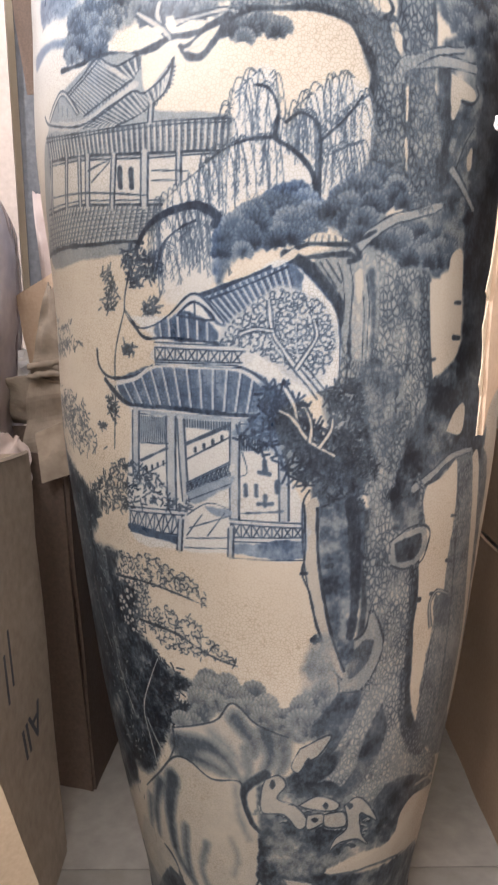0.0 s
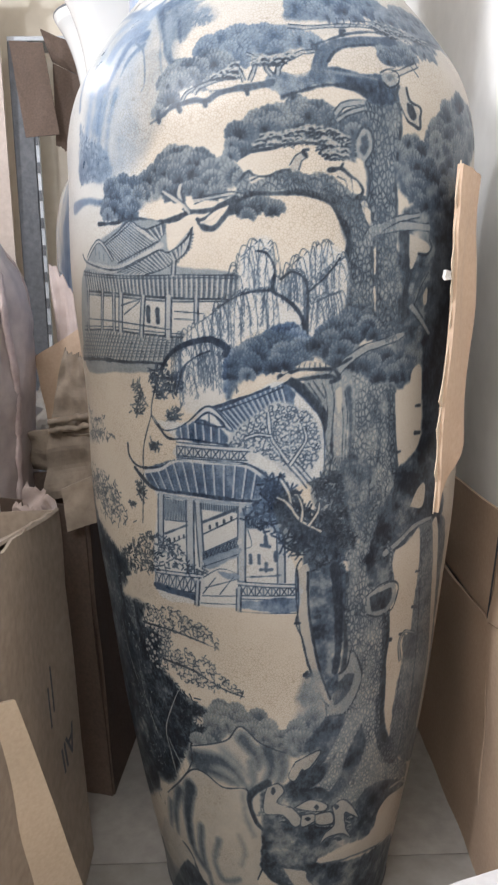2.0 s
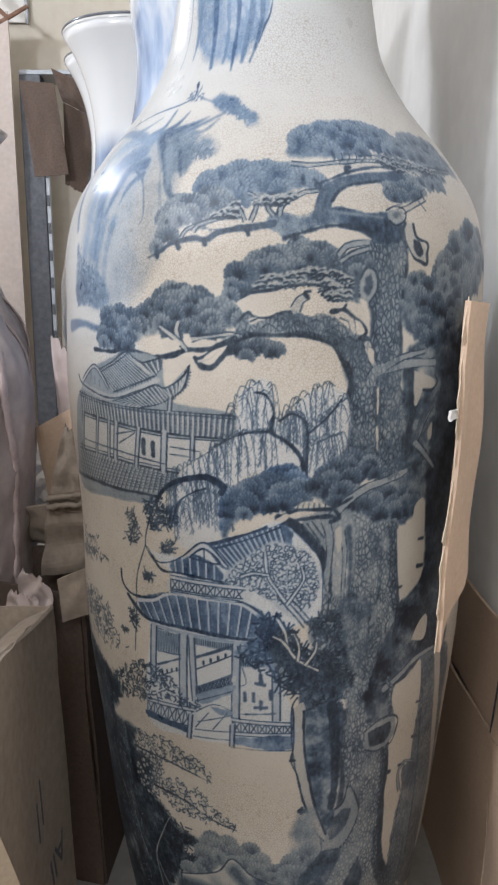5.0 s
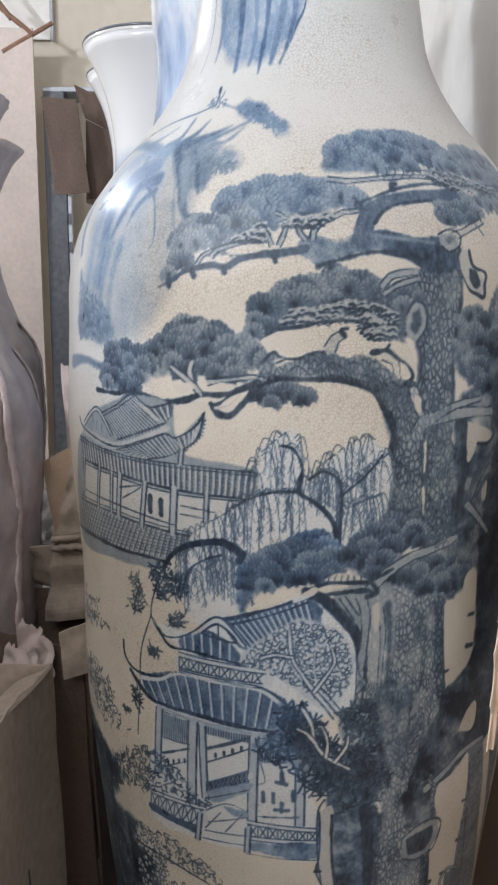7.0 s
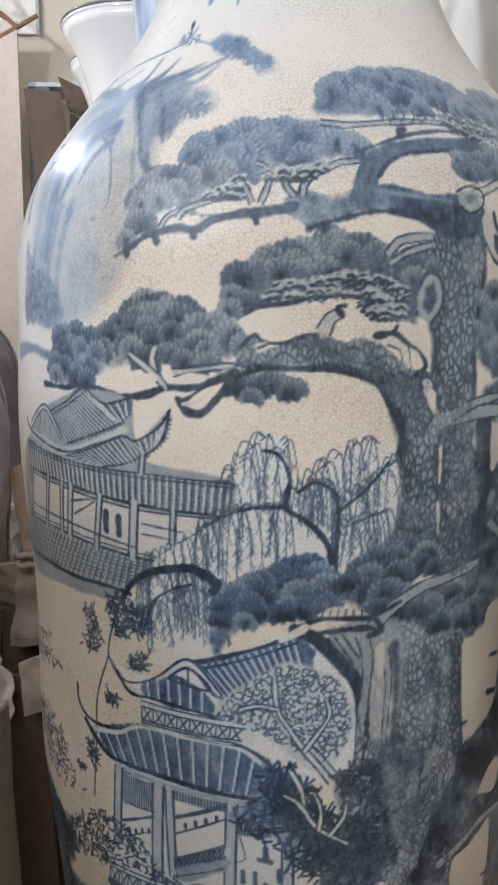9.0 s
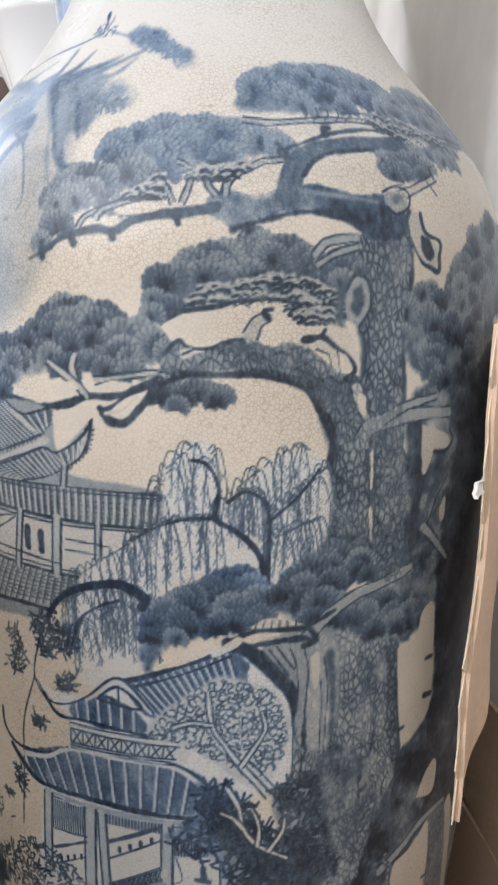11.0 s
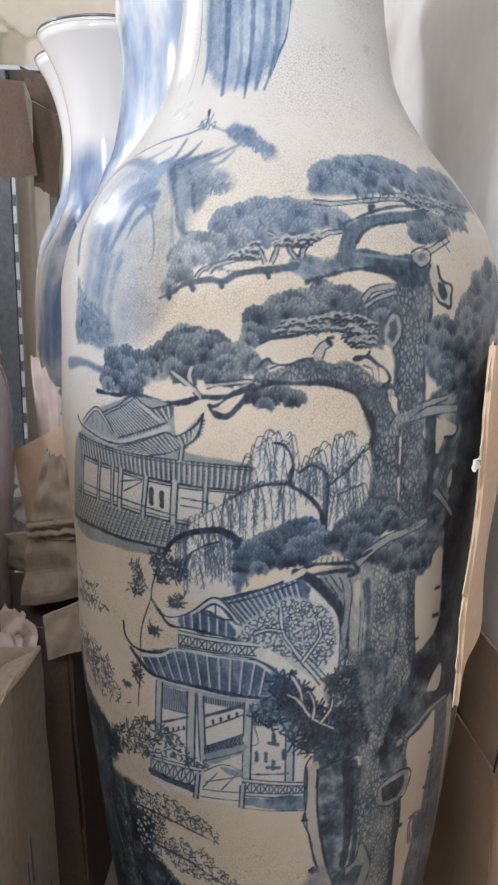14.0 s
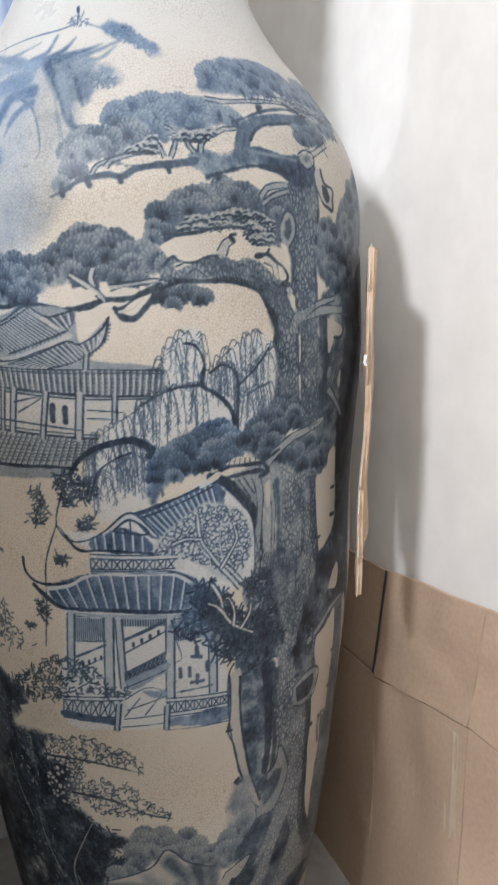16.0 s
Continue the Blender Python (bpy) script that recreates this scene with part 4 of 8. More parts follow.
fill([(14.4, 122.0), (15.6, 121.7), (15.9, 120.4), (17.0, 119.8), (17.4, 118.8), (16.6, 117.8), (15.6, 118.3), (14.6, 119.6)], ink=0.12, hue=0.2, soft=0.12, mottle=0.3)
fill([(15.7, 120.0), (16.5, 119.8), (16.8, 118.9), (16.3, 118.4), (15.6, 119.0)], ink=0.82, hue=0.2, soft=0.15, mottle=0.2)
brush([(15.7, 121.8), (16.1, 120.4), (17.7, 119.8), (17.6, 118.6), (17.5, 117.5), (16.4, 117.8), (15.5, 118.2), (14.5, 119.6)], 0.28, 0.25, ink=0.92, hue=0.2, soft=0.12)
brush([(14.5, 121.9), (13.9, 120.6), (14.5, 119.3)], 0.4, 0.3, ink=0.8, hue=0.2, soft=0.2)
twig([(6.1, 118.4), (7.1, 119.3), (9.5, 119.7)], 0.45, 0.28, 0.3)
twig([(6.3, 117.7), (7.7, 118.5), (9.8, 119.1)], 0.35, 0.28, 0.3)
fill([(8.5, 115.8), (9.3, 117.0), (10.4, 116.6), (10.6, 114.8), (9.8, 113.5), (8.7, 113.9)], ink=0.26, hue=0.3, soft=0.2, mottle=0.4)
fill([(9.1, 115.8), (9.8, 116.2), (10.1, 115.1), (9.6, 114.2), (9.1, 114.6)], ink=0.66, hue=0.3, soft=0.25, mottle=0.4)
brush([(8.5, 115.8), (9.3, 117.0), (10.4, 116.6), (10.7, 114.8), (9.8, 113.4)], 0.25, 0.2, ink=0.82, hue=0.3, soft=0.12)
brush([(8.2, 115.8), (8.1, 113.6), (8.8, 111.8)], 0.7, 0.5, ink=0.66, hue=0.3, soft=0.4)
fill([(-5.0, 113.1), (-4.2, 113.8), (-2.5, 114.4), (-0.4, 114.5), (1.8, 114.6), (3.4, 115.1), (4.5, 114.9), (3.2, 114.7), (2.3, 113.9), (1.4, 113.0), (0.5, 112.6), (-1.2, 112.4), (-2.4, 112.1), (-3.3, 112.6), (-4.2, 112.1)], ink=0.03, soft=0.12)
fill([(3.5, 112.6), (4.9, 113.1), (6.7, 113.3), (8.4, 113.2), (9.2, 112.3), (9.7, 110.9), (9.7, 110.2), (9.0, 110.2), (8.0, 111.3), (6.7, 111.7), (5.3, 111.9)], ink=0.03, soft=0.12)
brush([(-3.5, 114.4), (-1.6, 114.6), (0.5, 115.0), (2.8, 115.2), (4.8, 114.9)], 0.35, 0.25, ink=0.88, hue=0.25, soft=0.15)
fill([(-5.2, 111.1), (-3.7, 112.2), (-3.2, 111.5), (-2.0, 111.7), (-0.3, 112.2), (0.9, 112.4), (2.7, 111.8), (4.4, 112.0), (6.3, 111.3), (8.2, 110.1), (9.9, 109.0), (10.5, 106.8), (10.5, 104.0), (7.9, 104.3), (7.3, 106.6), (6.3, 108.0), (5.7, 108.9), (4.5, 109.5), (2.7, 109.9), (1.0, 110.1), (-1.1, 109.8), (-3.3, 109.9), (-5.4, 109.2)], ink=0.56, hue=0.25, soft=0.2, mottle=0.8, bark=0.8)
brush([(-5.6, 109.2), (-3.3, 109.9), (-1.1, 109.8), (1.8, 109.9), (4.5, 109.4), (5.8, 108.6), (6.6, 107.2), (7.5, 105.4), (7.5, 104.1), (7.1, 101.6)], 0.75, 0.6, ink=0.92, hue=0.2, soft=0.2)
brush([(-4.9, 111.3), (-3.8, 112.3), (-3.2, 111.8), (-1.6, 111.7), (0.1, 112.3), (1.2, 112.3)], 0.4, 0.3, ink=0.9, hue=0.2, soft=0.15)
fill([(-3.9, 111.6), (-2.8, 111.9), (-2.6, 111.2), (-3.5, 110.8)], ink=0.1, hue=0.2, soft=0.15, mottle=0.2)
brush([(-3.5, 111.3), (-2.8, 111.6)], 0.3, 0.2, ink=0.85, hue=0.2, soft=0.12)
brush([(-0.9, 111.4), (-0.3, 111.7), (0.3, 111.4)], 0.2, 0.15, ink=0.85, hue=0.25, soft=0.12)
brush([(1.2, 111.1), (1.8, 111.4), (2.4, 111.0)], 0.2, 0.15, ink=0.85, hue=0.25, soft=0.12)
brush([(2.9, 111.2), (3.6, 111.5), (4.2, 111.2)], 0.2, 0.15, ink=0.85, hue=0.25, soft=0.12)
brush([(4.7, 110.2), (5.4, 110.6), (6.0, 110.2)], 0.2, 0.15, ink=0.85, hue=0.25, soft=0.12)
brush([(6.6, 109.3), (7.3, 109.6), (7.9, 109.2)], 0.2, 0.15, ink=0.85, hue=0.25, soft=0.12)
brush([(-2.2, 110.7), (-1.6, 111.0), (-1.0, 110.7)], 0.2, 0.15, ink=0.85, hue=0.25, soft=0.12)
twig([(1.3, 112.6), (1.8, 113.5), (2.6, 114.0)], 0.9, 0.2, 0.2)
brush([(2.6, 113.9), (2.3, 114.4), (2.9, 114.5)], 0.5, 0.3, ink=0.9, hue=0.2, soft=0.15)
brush([(5.3, 112.3), (6.5, 112.5), (6.9, 113.0)], 0.5, 0.35, ink=0.9, hue=0.2, soft=0.15)
twig([(6.4, 112.0), (7.5, 111.4), (7.8, 110.0)], 0.7, 0.08, 0.2)
brush([(6.9, 112.5), (7.7, 111.8), (8.8, 111.1), (9.3, 110.0), (8.2, 109.2)], 0.45, 0.3, ink=0.9, hue=0.2, soft=0.15)
twig([(9.5, 108.7), (9.9, 107.3), (10.4, 106.4)], 0.7, 0.08, 0.2)
brush([(-5.0, 109.5), (-6.7, 108.8), (-8.5, 108.2), (-10.8, 108.1), (-12.8, 107.3), (-14.9, 107.1), (-17.8, 107.7), (-22.0, 107.5), (-25.2, 107.6)], 0.8, 0.4, ink=0.88, hue=0.2, soft=0.18)
brush([(-5.3, 109.1), (-6.5, 107.5), (-7.8, 106.3), (-9.0, 106.4), (-9.8, 107.3)], 0.8, 0.5, ink=0.9, hue=0.2, soft=0.18)
brush([(-9.8, 107.2), (-9.0, 107.3), (-7.6, 108.3), (-5.8, 109.1)], 0.4, 0.3, ink=0.88, hue=0.2, soft=0.15)
brush([(-9.3, 106.9), (-8.0, 107.2), (-6.9, 108.2)], 0.3, 0.2, ink=0.1, hue=0.2, soft=0.12)
twig([(-10.8, 108.1), (-11.5, 109.0), (-12.0, 110.2), (-11.8, 111.1)], 0.5, 0.18, 0.2)
twig([(-11.4, 108.8), (-12.7, 109.7), (-14.1, 110.6)], 0.45, 0.18, 0.2)
twig([(-10.1, 109.3), (-8.0, 109.6), (-5.8, 109.9), (-4.5, 109.7)], 0.4, 0.2, 0.2)
fill([(-13.7, 108.8), (-12.0, 109.2), (-11.5, 108.6), (-13.3, 108.2)], ink=0.03, soft=0.12)
fill([(-10.5, 108.7), (-8.9, 109.4), (-7.3, 109.2), (-8.0, 108.6), (-10.0, 108.3)], ink=0.03, soft=0.12)
fill([(-23.8, 106.4), (-20.5, 107.4), (-18.4, 107.1), (-18.8, 106.3), (-21.2, 106.6)], ink=0.03, soft=0.12)
fill([(-14.9, 106.9), (-12.8, 107.0), (-10.8, 107.5), (-9.8, 107.0), (-10.7, 105.9), (-13.3, 105.4), (-14.9, 106.0)], ink=0.03, soft=0.12)
twig([(9.9, 104.4), (10.7, 105.7), (13.2, 106.2), (16.0, 106.4), (19.1, 106.3)], 1.2, 0.28, 0.3)
twig([(11.9, 106.2), (13.8, 107.0), (15.6, 107.4), (17.5, 107.7)], 0.6, 0.28, 0.3)
fill([(15.9, 105.5), (17.3, 105.2), (19.3, 104.3), (19.3, 103.3), (17.6, 103.3), (17.0, 102.4), (16.2, 101.5), (15.8, 103.6)], ink=0.1, soft=0.15)
brush([(17.4, 103.2), (18.8, 103.1), (19.8, 103.9), (19.4, 104.8)], 0.35, 0.25, ink=0.9, hue=0.2, soft=0.15)
fill([(18.6, 98.2), (19.3, 99.2), (19.5, 97.4), (18.9, 97.0)], ink=0.08, soft=0.12)
fill([(10.7, 103.6), (11.0, 103.7), (11.1, 102.0), (10.9, 100.8)], ink=0.03, soft=0.1)
fill([(10.8, 99.2), (11.1, 99.3), (11.3, 96.9), (11.1, 96.8)], ink=0.03, soft=0.1)
brush([(16.6, 97.2), (17.4, 99.5), (19.0, 101.3), (20.1, 102.7)], 1.0, 0.6, ink=0.66, hue=0.25, soft=0.2)
brush([(17.2, 97.1), (18.2, 99.4), (19.4, 101.0)], 0.2, 0.15, ink=0.92, hue=0.2, soft=0.1)
twig([(16.8, 96.9), (18.5, 95.4), (20.5, 93.5)], 0.7, 0.28, 0.3)
fill([(9.6, 108.3), (10.2, 108.0), (10.2, 106.7), (9.7, 107.0)], ink=0.03, soft=0.12)

# slots of bare ground between the trunks
fill([(15.1, 86.4), (17.6, 86.9), (17.8, 88.9), (19.4, 89.6), (20.1, 85.8), (20.0, 80.9), (19.5, 78.8), (16.7, 77.1), (16.0, 77.5)], ink=0.03, soft=0.15)
fill([(16.3, 65.3), (19.0, 66.2), (20.8, 67.6), (21.4, 65.9), (22.0, 61.0), (21.8, 56.7), (21.9, 51.1), (20.0, 52.0), (19.3, 49.9), (19.1, 47.0), (19.1, 41.4), (18.0, 41.0), (16.8, 47.6), (17.0, 52.0), (16.3, 57.2), (16.7, 60.6), (15.9, 63.5)], ink=0.03, soft=0.15)
fill([(18.5, 70.9), (19.3, 72.2), (21.2, 73.8), (21.8, 72.5), (21.2, 70.5)], ink=0.03, soft=0.12)
fill([(18.0, 40.3), (18.9, 40.0), (18.8, 36.8)], ink=0.03, soft=0.1)
brush([(19.1, 84.3), (20.0, 84.3)], 0.5, 0.4, ink=0.86, hue=0.2, soft=0.15)
brush([(19.2, 80.8), (20.1, 80.7)], 0.5, 0.4, ink=0.86, hue=0.2, soft=0.15)
brush([(15.7, 78.7), (16.4, 78.7)], 0.5, 0.4, ink=0.86, hue=0.2, soft=0.15)
brush([(21.3, 61.1), (22.5, 60.9)], 0.5, 0.4, ink=0.86, hue=0.2, soft=0.15)
brush([(21.5, 55.7), (22.8, 55.3)], 0.5, 0.4, ink=0.86, hue=0.2, soft=0.15)
brush([(19.1, 52.2), (20.2, 52.0)], 0.5, 0.4, ink=0.86, hue=0.2, soft=0.15)
brush([(16.4, 52.1), (17.3, 51.9)], 0.5, 0.4, ink=0.86, hue=0.2, soft=0.15)
twig([(14.4, 65.3), (17.2, 66.7), (19.9, 68.1), (23.8, 68.3)], 0.8, 0.28, 0.3)
fill([(11.9, 60.0), (14.1, 60.8), (16.4, 60.8), (17.4, 59.1), (16.6, 57.0), (14.3, 56.4), (12.4, 57.0)], ink=0.3, hue=0.2, soft=0.15, mottle=0.6)
fill([(12.4, 59.4), (14.2, 59.9), (16.0, 59.9), (16.4, 58.6), (15.5, 57.3), (13.2, 57.3)], ink=0.8, hue=0.2, soft=0.2, mottle=0.3)
brush([(11.8, 59.7), (14.1, 60.9), (16.2, 61.0), (17.5, 60.1), (17.5, 58.7), (16.7, 56.7), (14.2, 56.2), (12.2, 56.9)], 0.25, 0.2, ink=0.9, hue=0.2, soft=0.1)
fill([(2.0, 64.8), (3.4, 64.7), (3.8, 56.7), (4.5, 51.1), (6.2, 47.3), (7.2, 44.1), (5.7, 45.9), (4.0, 50.4), (2.9, 55.4), (2.1, 59.5)], ink=0.16, hue=0.4, soft=0.12, mottle=0.3)
brush([(1.7, 64.5), (1.9, 59.5), (1.6, 57.0), (2.5, 54.7), (3.3, 51.2), (4.2, 49.0), (5.1, 46.3), (6.4, 44.3)], 0.22, 0.22, ink=0.9, hue=0.3, soft=0.08)
brush([(3.1, 64.1), (3.4, 58.1), (4.5, 52.5), (5.5, 48.8), (7.1, 45.0)], 0.35, 0.3, ink=0.9, hue=0.3, soft=0.12)
brush([(1.5, 57.0), (2.1, 57.0)], 0.5, 0.4, ink=0.88, hue=0.3, soft=0.15)
brush([(3.0, 49.2), (3.7, 49.1)], 0.5, 0.4, ink=0.88, hue=0.3, soft=0.15)
brush([(4.5, 45.6), (5.2, 45.6)], 0.5, 0.4, ink=0.88, hue=0.3, soft=0.15)
brush([(4.0, 53.3), (4.7, 53.2)], 0.5, 0.4, ink=0.88, hue=0.3, soft=0.15)
brush([(2.1, 63.2), (2.7, 63.1)], 0.5, 0.4, ink=0.88, hue=0.3, soft=0.15)
brush([(6.8, 64.5), (7.5, 59.2), (7.9, 53.6), (7.6, 49.3)], 1.5, 1.2, ink=0.9, hue=0.35, soft=0.25)
brush([(4.3, 57.7), (5.0, 57.4)], 0.9, 0.6, ink=0.86, hue=0.4, soft=0.25)
brush([(4.7, 55.2), (5.4, 54.8)], 0.9, 0.6, ink=0.86, hue=0.4, soft=0.25)
brush([(3.8, 53.3), (4.5, 52.9)], 0.9, 0.6, ink=0.86, hue=0.4, soft=0.25)
fill([(6.5, 42.7), (6.4, 45.8), (7.5, 48.0), (9.4, 49.2), (10.2, 51.7), (11.9, 48.1), (11.4, 45.1), (9.4, 42.5)], ink=0.3, hue=0.3, soft=0.12, mottle=0.3)
fill([(7.4, 45.5), (8.9, 48.0), (10.5, 48.3), (10.2, 46.0), (8.6, 44.2), (7.7, 44.0)], ink=0.6, hue=0.25, soft=0.2, mottle=0.4)
brush([(6.6, 42.5), (6.3, 45.8), (7.5, 48.3), (9.4, 49.5), (10.2, 52.0), (12.2, 48.0), (11.4, 44.7), (9.6, 42.3), (7.1, 42.3)], 0.24, 0.22, ink=0.9, hue=0.2, soft=0.1)
fill([(20.1, 51.2), (21.6, 51.7), (23.6, 50.3), (23.9, 47.1), (21.5, 47.4), (20.0, 49.8)], ink=0.62, hue=0.2, soft=0.15, mottle=0.3)
twig([(20.1, 47.8), (19.3, 50.7), (20.4, 52.2), (23.0, 51.2)], 0.35, 0.28, 0.3)
brush([(21.2, 47.5), (20.5, 45.0), (20.3, 40.4), (19.6, 37.0)], 0.25, 0.2, ink=0.84, hue=0.2, soft=0.1)
fill([(26.2, 44.4), (29.3, 43.7), (31.1, 40.5), (29.5, 39.5), (26.2, 42.4)], ink=0.5, hue=0.2, soft=0.3, mottle=0.3)

# long house and its roofs
fill([(-29.5, 102.1), (-25.7, 105.2), (-19.1, 107.5), (-14.3, 107.0), (-13.4, 103.9), (-10.4, 106.2), (-11.0, 103.8), (-12.9, 102.3), (-4.9, 101.0), (-5.3, 98.0), (-8.3, 96.9), (-12.0, 93.8), (-14.9, 90.9), (-17.3, 89.4), (-24.1, 89.1), (-34.7, 89.0), (-31.5, 99.8)], ink=0.34, hue=0.1, white=0.2, soft=0.25)
fill([(-29.4, 99.3), (-23.6, 98.8), (-18.0, 98.5), (-11.8, 98.1), (-5.7, 98.0), (-8.3, 96.8), (-12.5, 94.0), (-18.5, 94.1), (-23.2, 94.4), (-30.5, 94.7)], ink=0.10, white=0.3, soft=0.15)
roof([(-24.5, 105.1), (-21.6, 106.3), (-19.2, 107.5), (-15.1, 105.0), (-17.8, 103.9), (-21.4, 102.7)], 16, ink=0.5, hue=0.1)
roof([(-19.0, 107.5), (-16.9, 106.4), (-14.1, 107.0), (-14.2, 105.9), (-14.9, 105.1), (-16.2, 105.4)], 6, ink=0.5, hue=0.1)
fill([(-28.9, 103.4), (-22.2, 102.4), (-17.8, 103.6), (-14.8, 104.8), (-14.8, 104.0), (-21.7, 101.6), (-28.2, 102.4)], ink=0.2, hue=0.15, soft=0.12, mottle=0.4)
roof([(-21.7, 101.6), (-17.8, 102.9), (-14.9, 104.0), (-13.5, 103.6), (-12.3, 102.6), (-14.2, 101.9), (-16.7, 101.3), (-18.7, 101.3)], 15, ink=0.56, hue=0.1)
roof([(-13.5, 103.6), (-11.7, 104.6), (-10.5, 106.3), (-11.0, 104.0), (-11.8, 103.2), (-12.8, 102.5)], 6, ink=0.56, hue=0.1)
roof([(-29.5, 102.0), (-23.3, 101.3), (-17.1, 101.1), (-12.3, 101.1), (-8.2, 101.0), (-5.2, 100.9), (-5.5, 98.3), (-8.2, 98.4), (-12.4, 98.4), (-17.3, 98.7), (-22.5, 99.2), (-29.1, 99.5)], 38, ink=0.54, hue=0.1)
roof([(-31.9, 94.2), (-24.3, 94.3), (-19.3, 94.1), (-12.3, 93.7), (-12.8, 91.3), (-17.2, 90.9), (-22.7, 90.7), (-36.3, 89.8)], 30, ink=0.34, hue=0.1)
hatchx([(-31.9, 94.2), (-24.3, 94.3), (-19.3, 94.1), (-12.3, 93.7), (-12.8, 91.3), (-17.2, 90.9), (-22.7, 90.7), (-36.3, 89.8)], 8, ink=0.6, hue=0.1)
brush([(-24.5, 105.1), (-21.6, 106.3), (-19.2, 107.6), (-17.8, 106.9), (-16.5, 106.5), (-14.1, 107.1)], 0.16, 0.16, ink=0.88, hue=0.1, soft=0.1)
brush([(-24.3, 104.8), (-21.6, 105.9), (-19.2, 107.2)], 0.12, 0.12, ink=0.88, hue=0.1, soft=0.1)
brush([(-21.4, 102.7), (-17.8, 103.9), (-14.9, 105.0)], 0.2, 0.2, ink=0.88, hue=0.1, soft=0.1)
brush([(-30.0, 104.1), (-28.5, 103.0), (-22.2, 101.9), (-17.8, 103.0), (-14.9, 104.0)], 0.18, 0.18, ink=0.88, hue=0.1, soft=0.1)
brush([(-21.6, 101.6), (-17.8, 102.8), (-14.9, 104.0), (-13.6, 103.7), (-12.0, 104.5), (-11.0, 105.4), (-10.4, 106.4)], 0.18, 0.18, ink=0.88, hue=0.1, soft=0.1)
brush([(-10.4, 106.4), (-10.9, 104.4), (-11.8, 103.2), (-14.2, 101.9), (-17.0, 101.2)], 0.16, 0.16, ink=0.88, hue=0.1, soft=0.1)
brush([(-29.9, 101.9), (-23.3, 101.3), (-17.1, 101.1), (-12.3, 101.1), (-8.2, 101.0), (-5.1, 100.9)], 0.16, 0.16, ink=0.88, hue=0.1, soft=0.1)
brush([(-30.0, 101.5), (-23.3, 101.0), (-17.1, 100.8), (-12.3, 100.8), (-8.2, 100.7), (-5.1, 100.6)], 0.12, 0.12, ink=0.88, hue=0.1, soft=0.1)
brush([(-29.5, 99.4), (-22.5, 99.1), (-17.3, 98.7), (-12.4, 98.4), (-8.2, 98.3), (-5.5, 98.2)], 0.24, 0.24, ink=0.88, hue=0.1, soft=0.1)
brush([(-29.6, 99.0), (-22.6, 98.7), (-17.3, 98.3), (-12.4, 98.0), (-8.2, 98.0), (-5.6, 97.9)], 0.14, 0.14, ink=0.88, hue=0.1, soft=0.1)
brush([(-32.4, 94.2), (-24.3, 94.5), (-19.3, 94.2), (-12.3, 93.8)], 0.24, 0.24, ink=0.88, hue=0.1, soft=0.1)
brush([(-32.2, 94.7), (-24.2, 94.9), (-19.2, 94.6), (-12.6, 94.2)], 0.12, 0.12, ink=0.88, hue=0.1, soft=0.1)
brush([(-36.5, 89.9), (-28.0, 90.5), (-22.2, 90.5), (-17.2, 90.6), (-14.9, 90.4)], 0.4, 0.4, ink=0.88, hue=0.1, soft=0.1)
twig([(-28.5, 103.5), (-25.3, 105.5), (-22.5, 103.2)], 0.3, 0.12, 0.1)
brush([(-26.2, 104.8), (-26.2, 103.9)], 0.1, 0.1, ink=0.8, hue=0.1, soft=0.08)
brush([(-25.3, 104.2), (-25.3, 103.4)], 0.1, 0.1, ink=0.8, hue=0.1, soft=0.08)
brush([(-24.3, 103.9), (-24.3, 103.1)], 0.1, 0.1, ink=0.8, hue=0.1, soft=0.08)
brush([(-20.7, 103.2), (-20.6, 102.7)], 0.1, 0.1, ink=0.75, hue=0.1, soft=0.08)
brush([(-20.2, 103.3), (-20.0, 102.9)], 0.1, 0.1, ink=0.75, hue=0.1, soft=0.08)
brush([(-19.7, 103.5), (-19.5, 103.1)], 0.1, 0.1, ink=0.75, hue=0.1, soft=0.08)
brush([(-19.2, 103.7), (-19.0, 103.2)], 0.1, 0.1, ink=0.75, hue=0.1, soft=0.08)
brush([(-18.7, 103.9), (-18.5, 103.4)], 0.1, 0.1, ink=0.75, hue=0.1, soft=0.08)
brush([(-18.2, 104.0), (-18.0, 103.6)], 0.1, 0.1, ink=0.75, hue=0.1, soft=0.08)
brush([(-17.7, 104.2), (-17.6, 103.7)], 0.1, 0.1, ink=0.75, hue=0.1, soft=0.08)
brush([(-17.3, 104.3), (-17.1, 103.9)], 0.1, 0.1, ink=0.75, hue=0.1, soft=0.08)
brush([(-16.8, 104.5), (-16.7, 104.0)], 0.1, 0.1, ink=0.75, hue=0.1, soft=0.08)
brush([(-16.4, 104.6), (-16.2, 104.2)], 0.1, 0.1, ink=0.75, hue=0.1, soft=0.08)
brush([(-16.0, 104.8), (-15.8, 104.3)], 0.1, 0.1, ink=0.75, hue=0.1, soft=0.08)
brush([(-15.5, 104.9), (-15.4, 104.5)], 0.1, 0.1, ink=0.75, hue=0.1, soft=0.08)
post([(-29.0, 99.5), (-30.6, 94.4)], 0.5)
post([(-25.1, 99.3), (-26.3, 94.5)], 0.5)
post([(-22.7, 98.9), (-23.4, 94.4)], 0.5)
post([(-21.3, 98.9), (-22.1, 94.3)], 0.7)
post([(-17.5, 98.6), (-18.4, 93.8)], 0.6)
post([(-13.8, 98.5), (-14.3, 93.8)], 0.8)
post([(-10.2, 98.3), (-10.4, 95.5)], 0.5)
post([(-12.8, 102.7), (-13.0, 101.2)], 0.5)
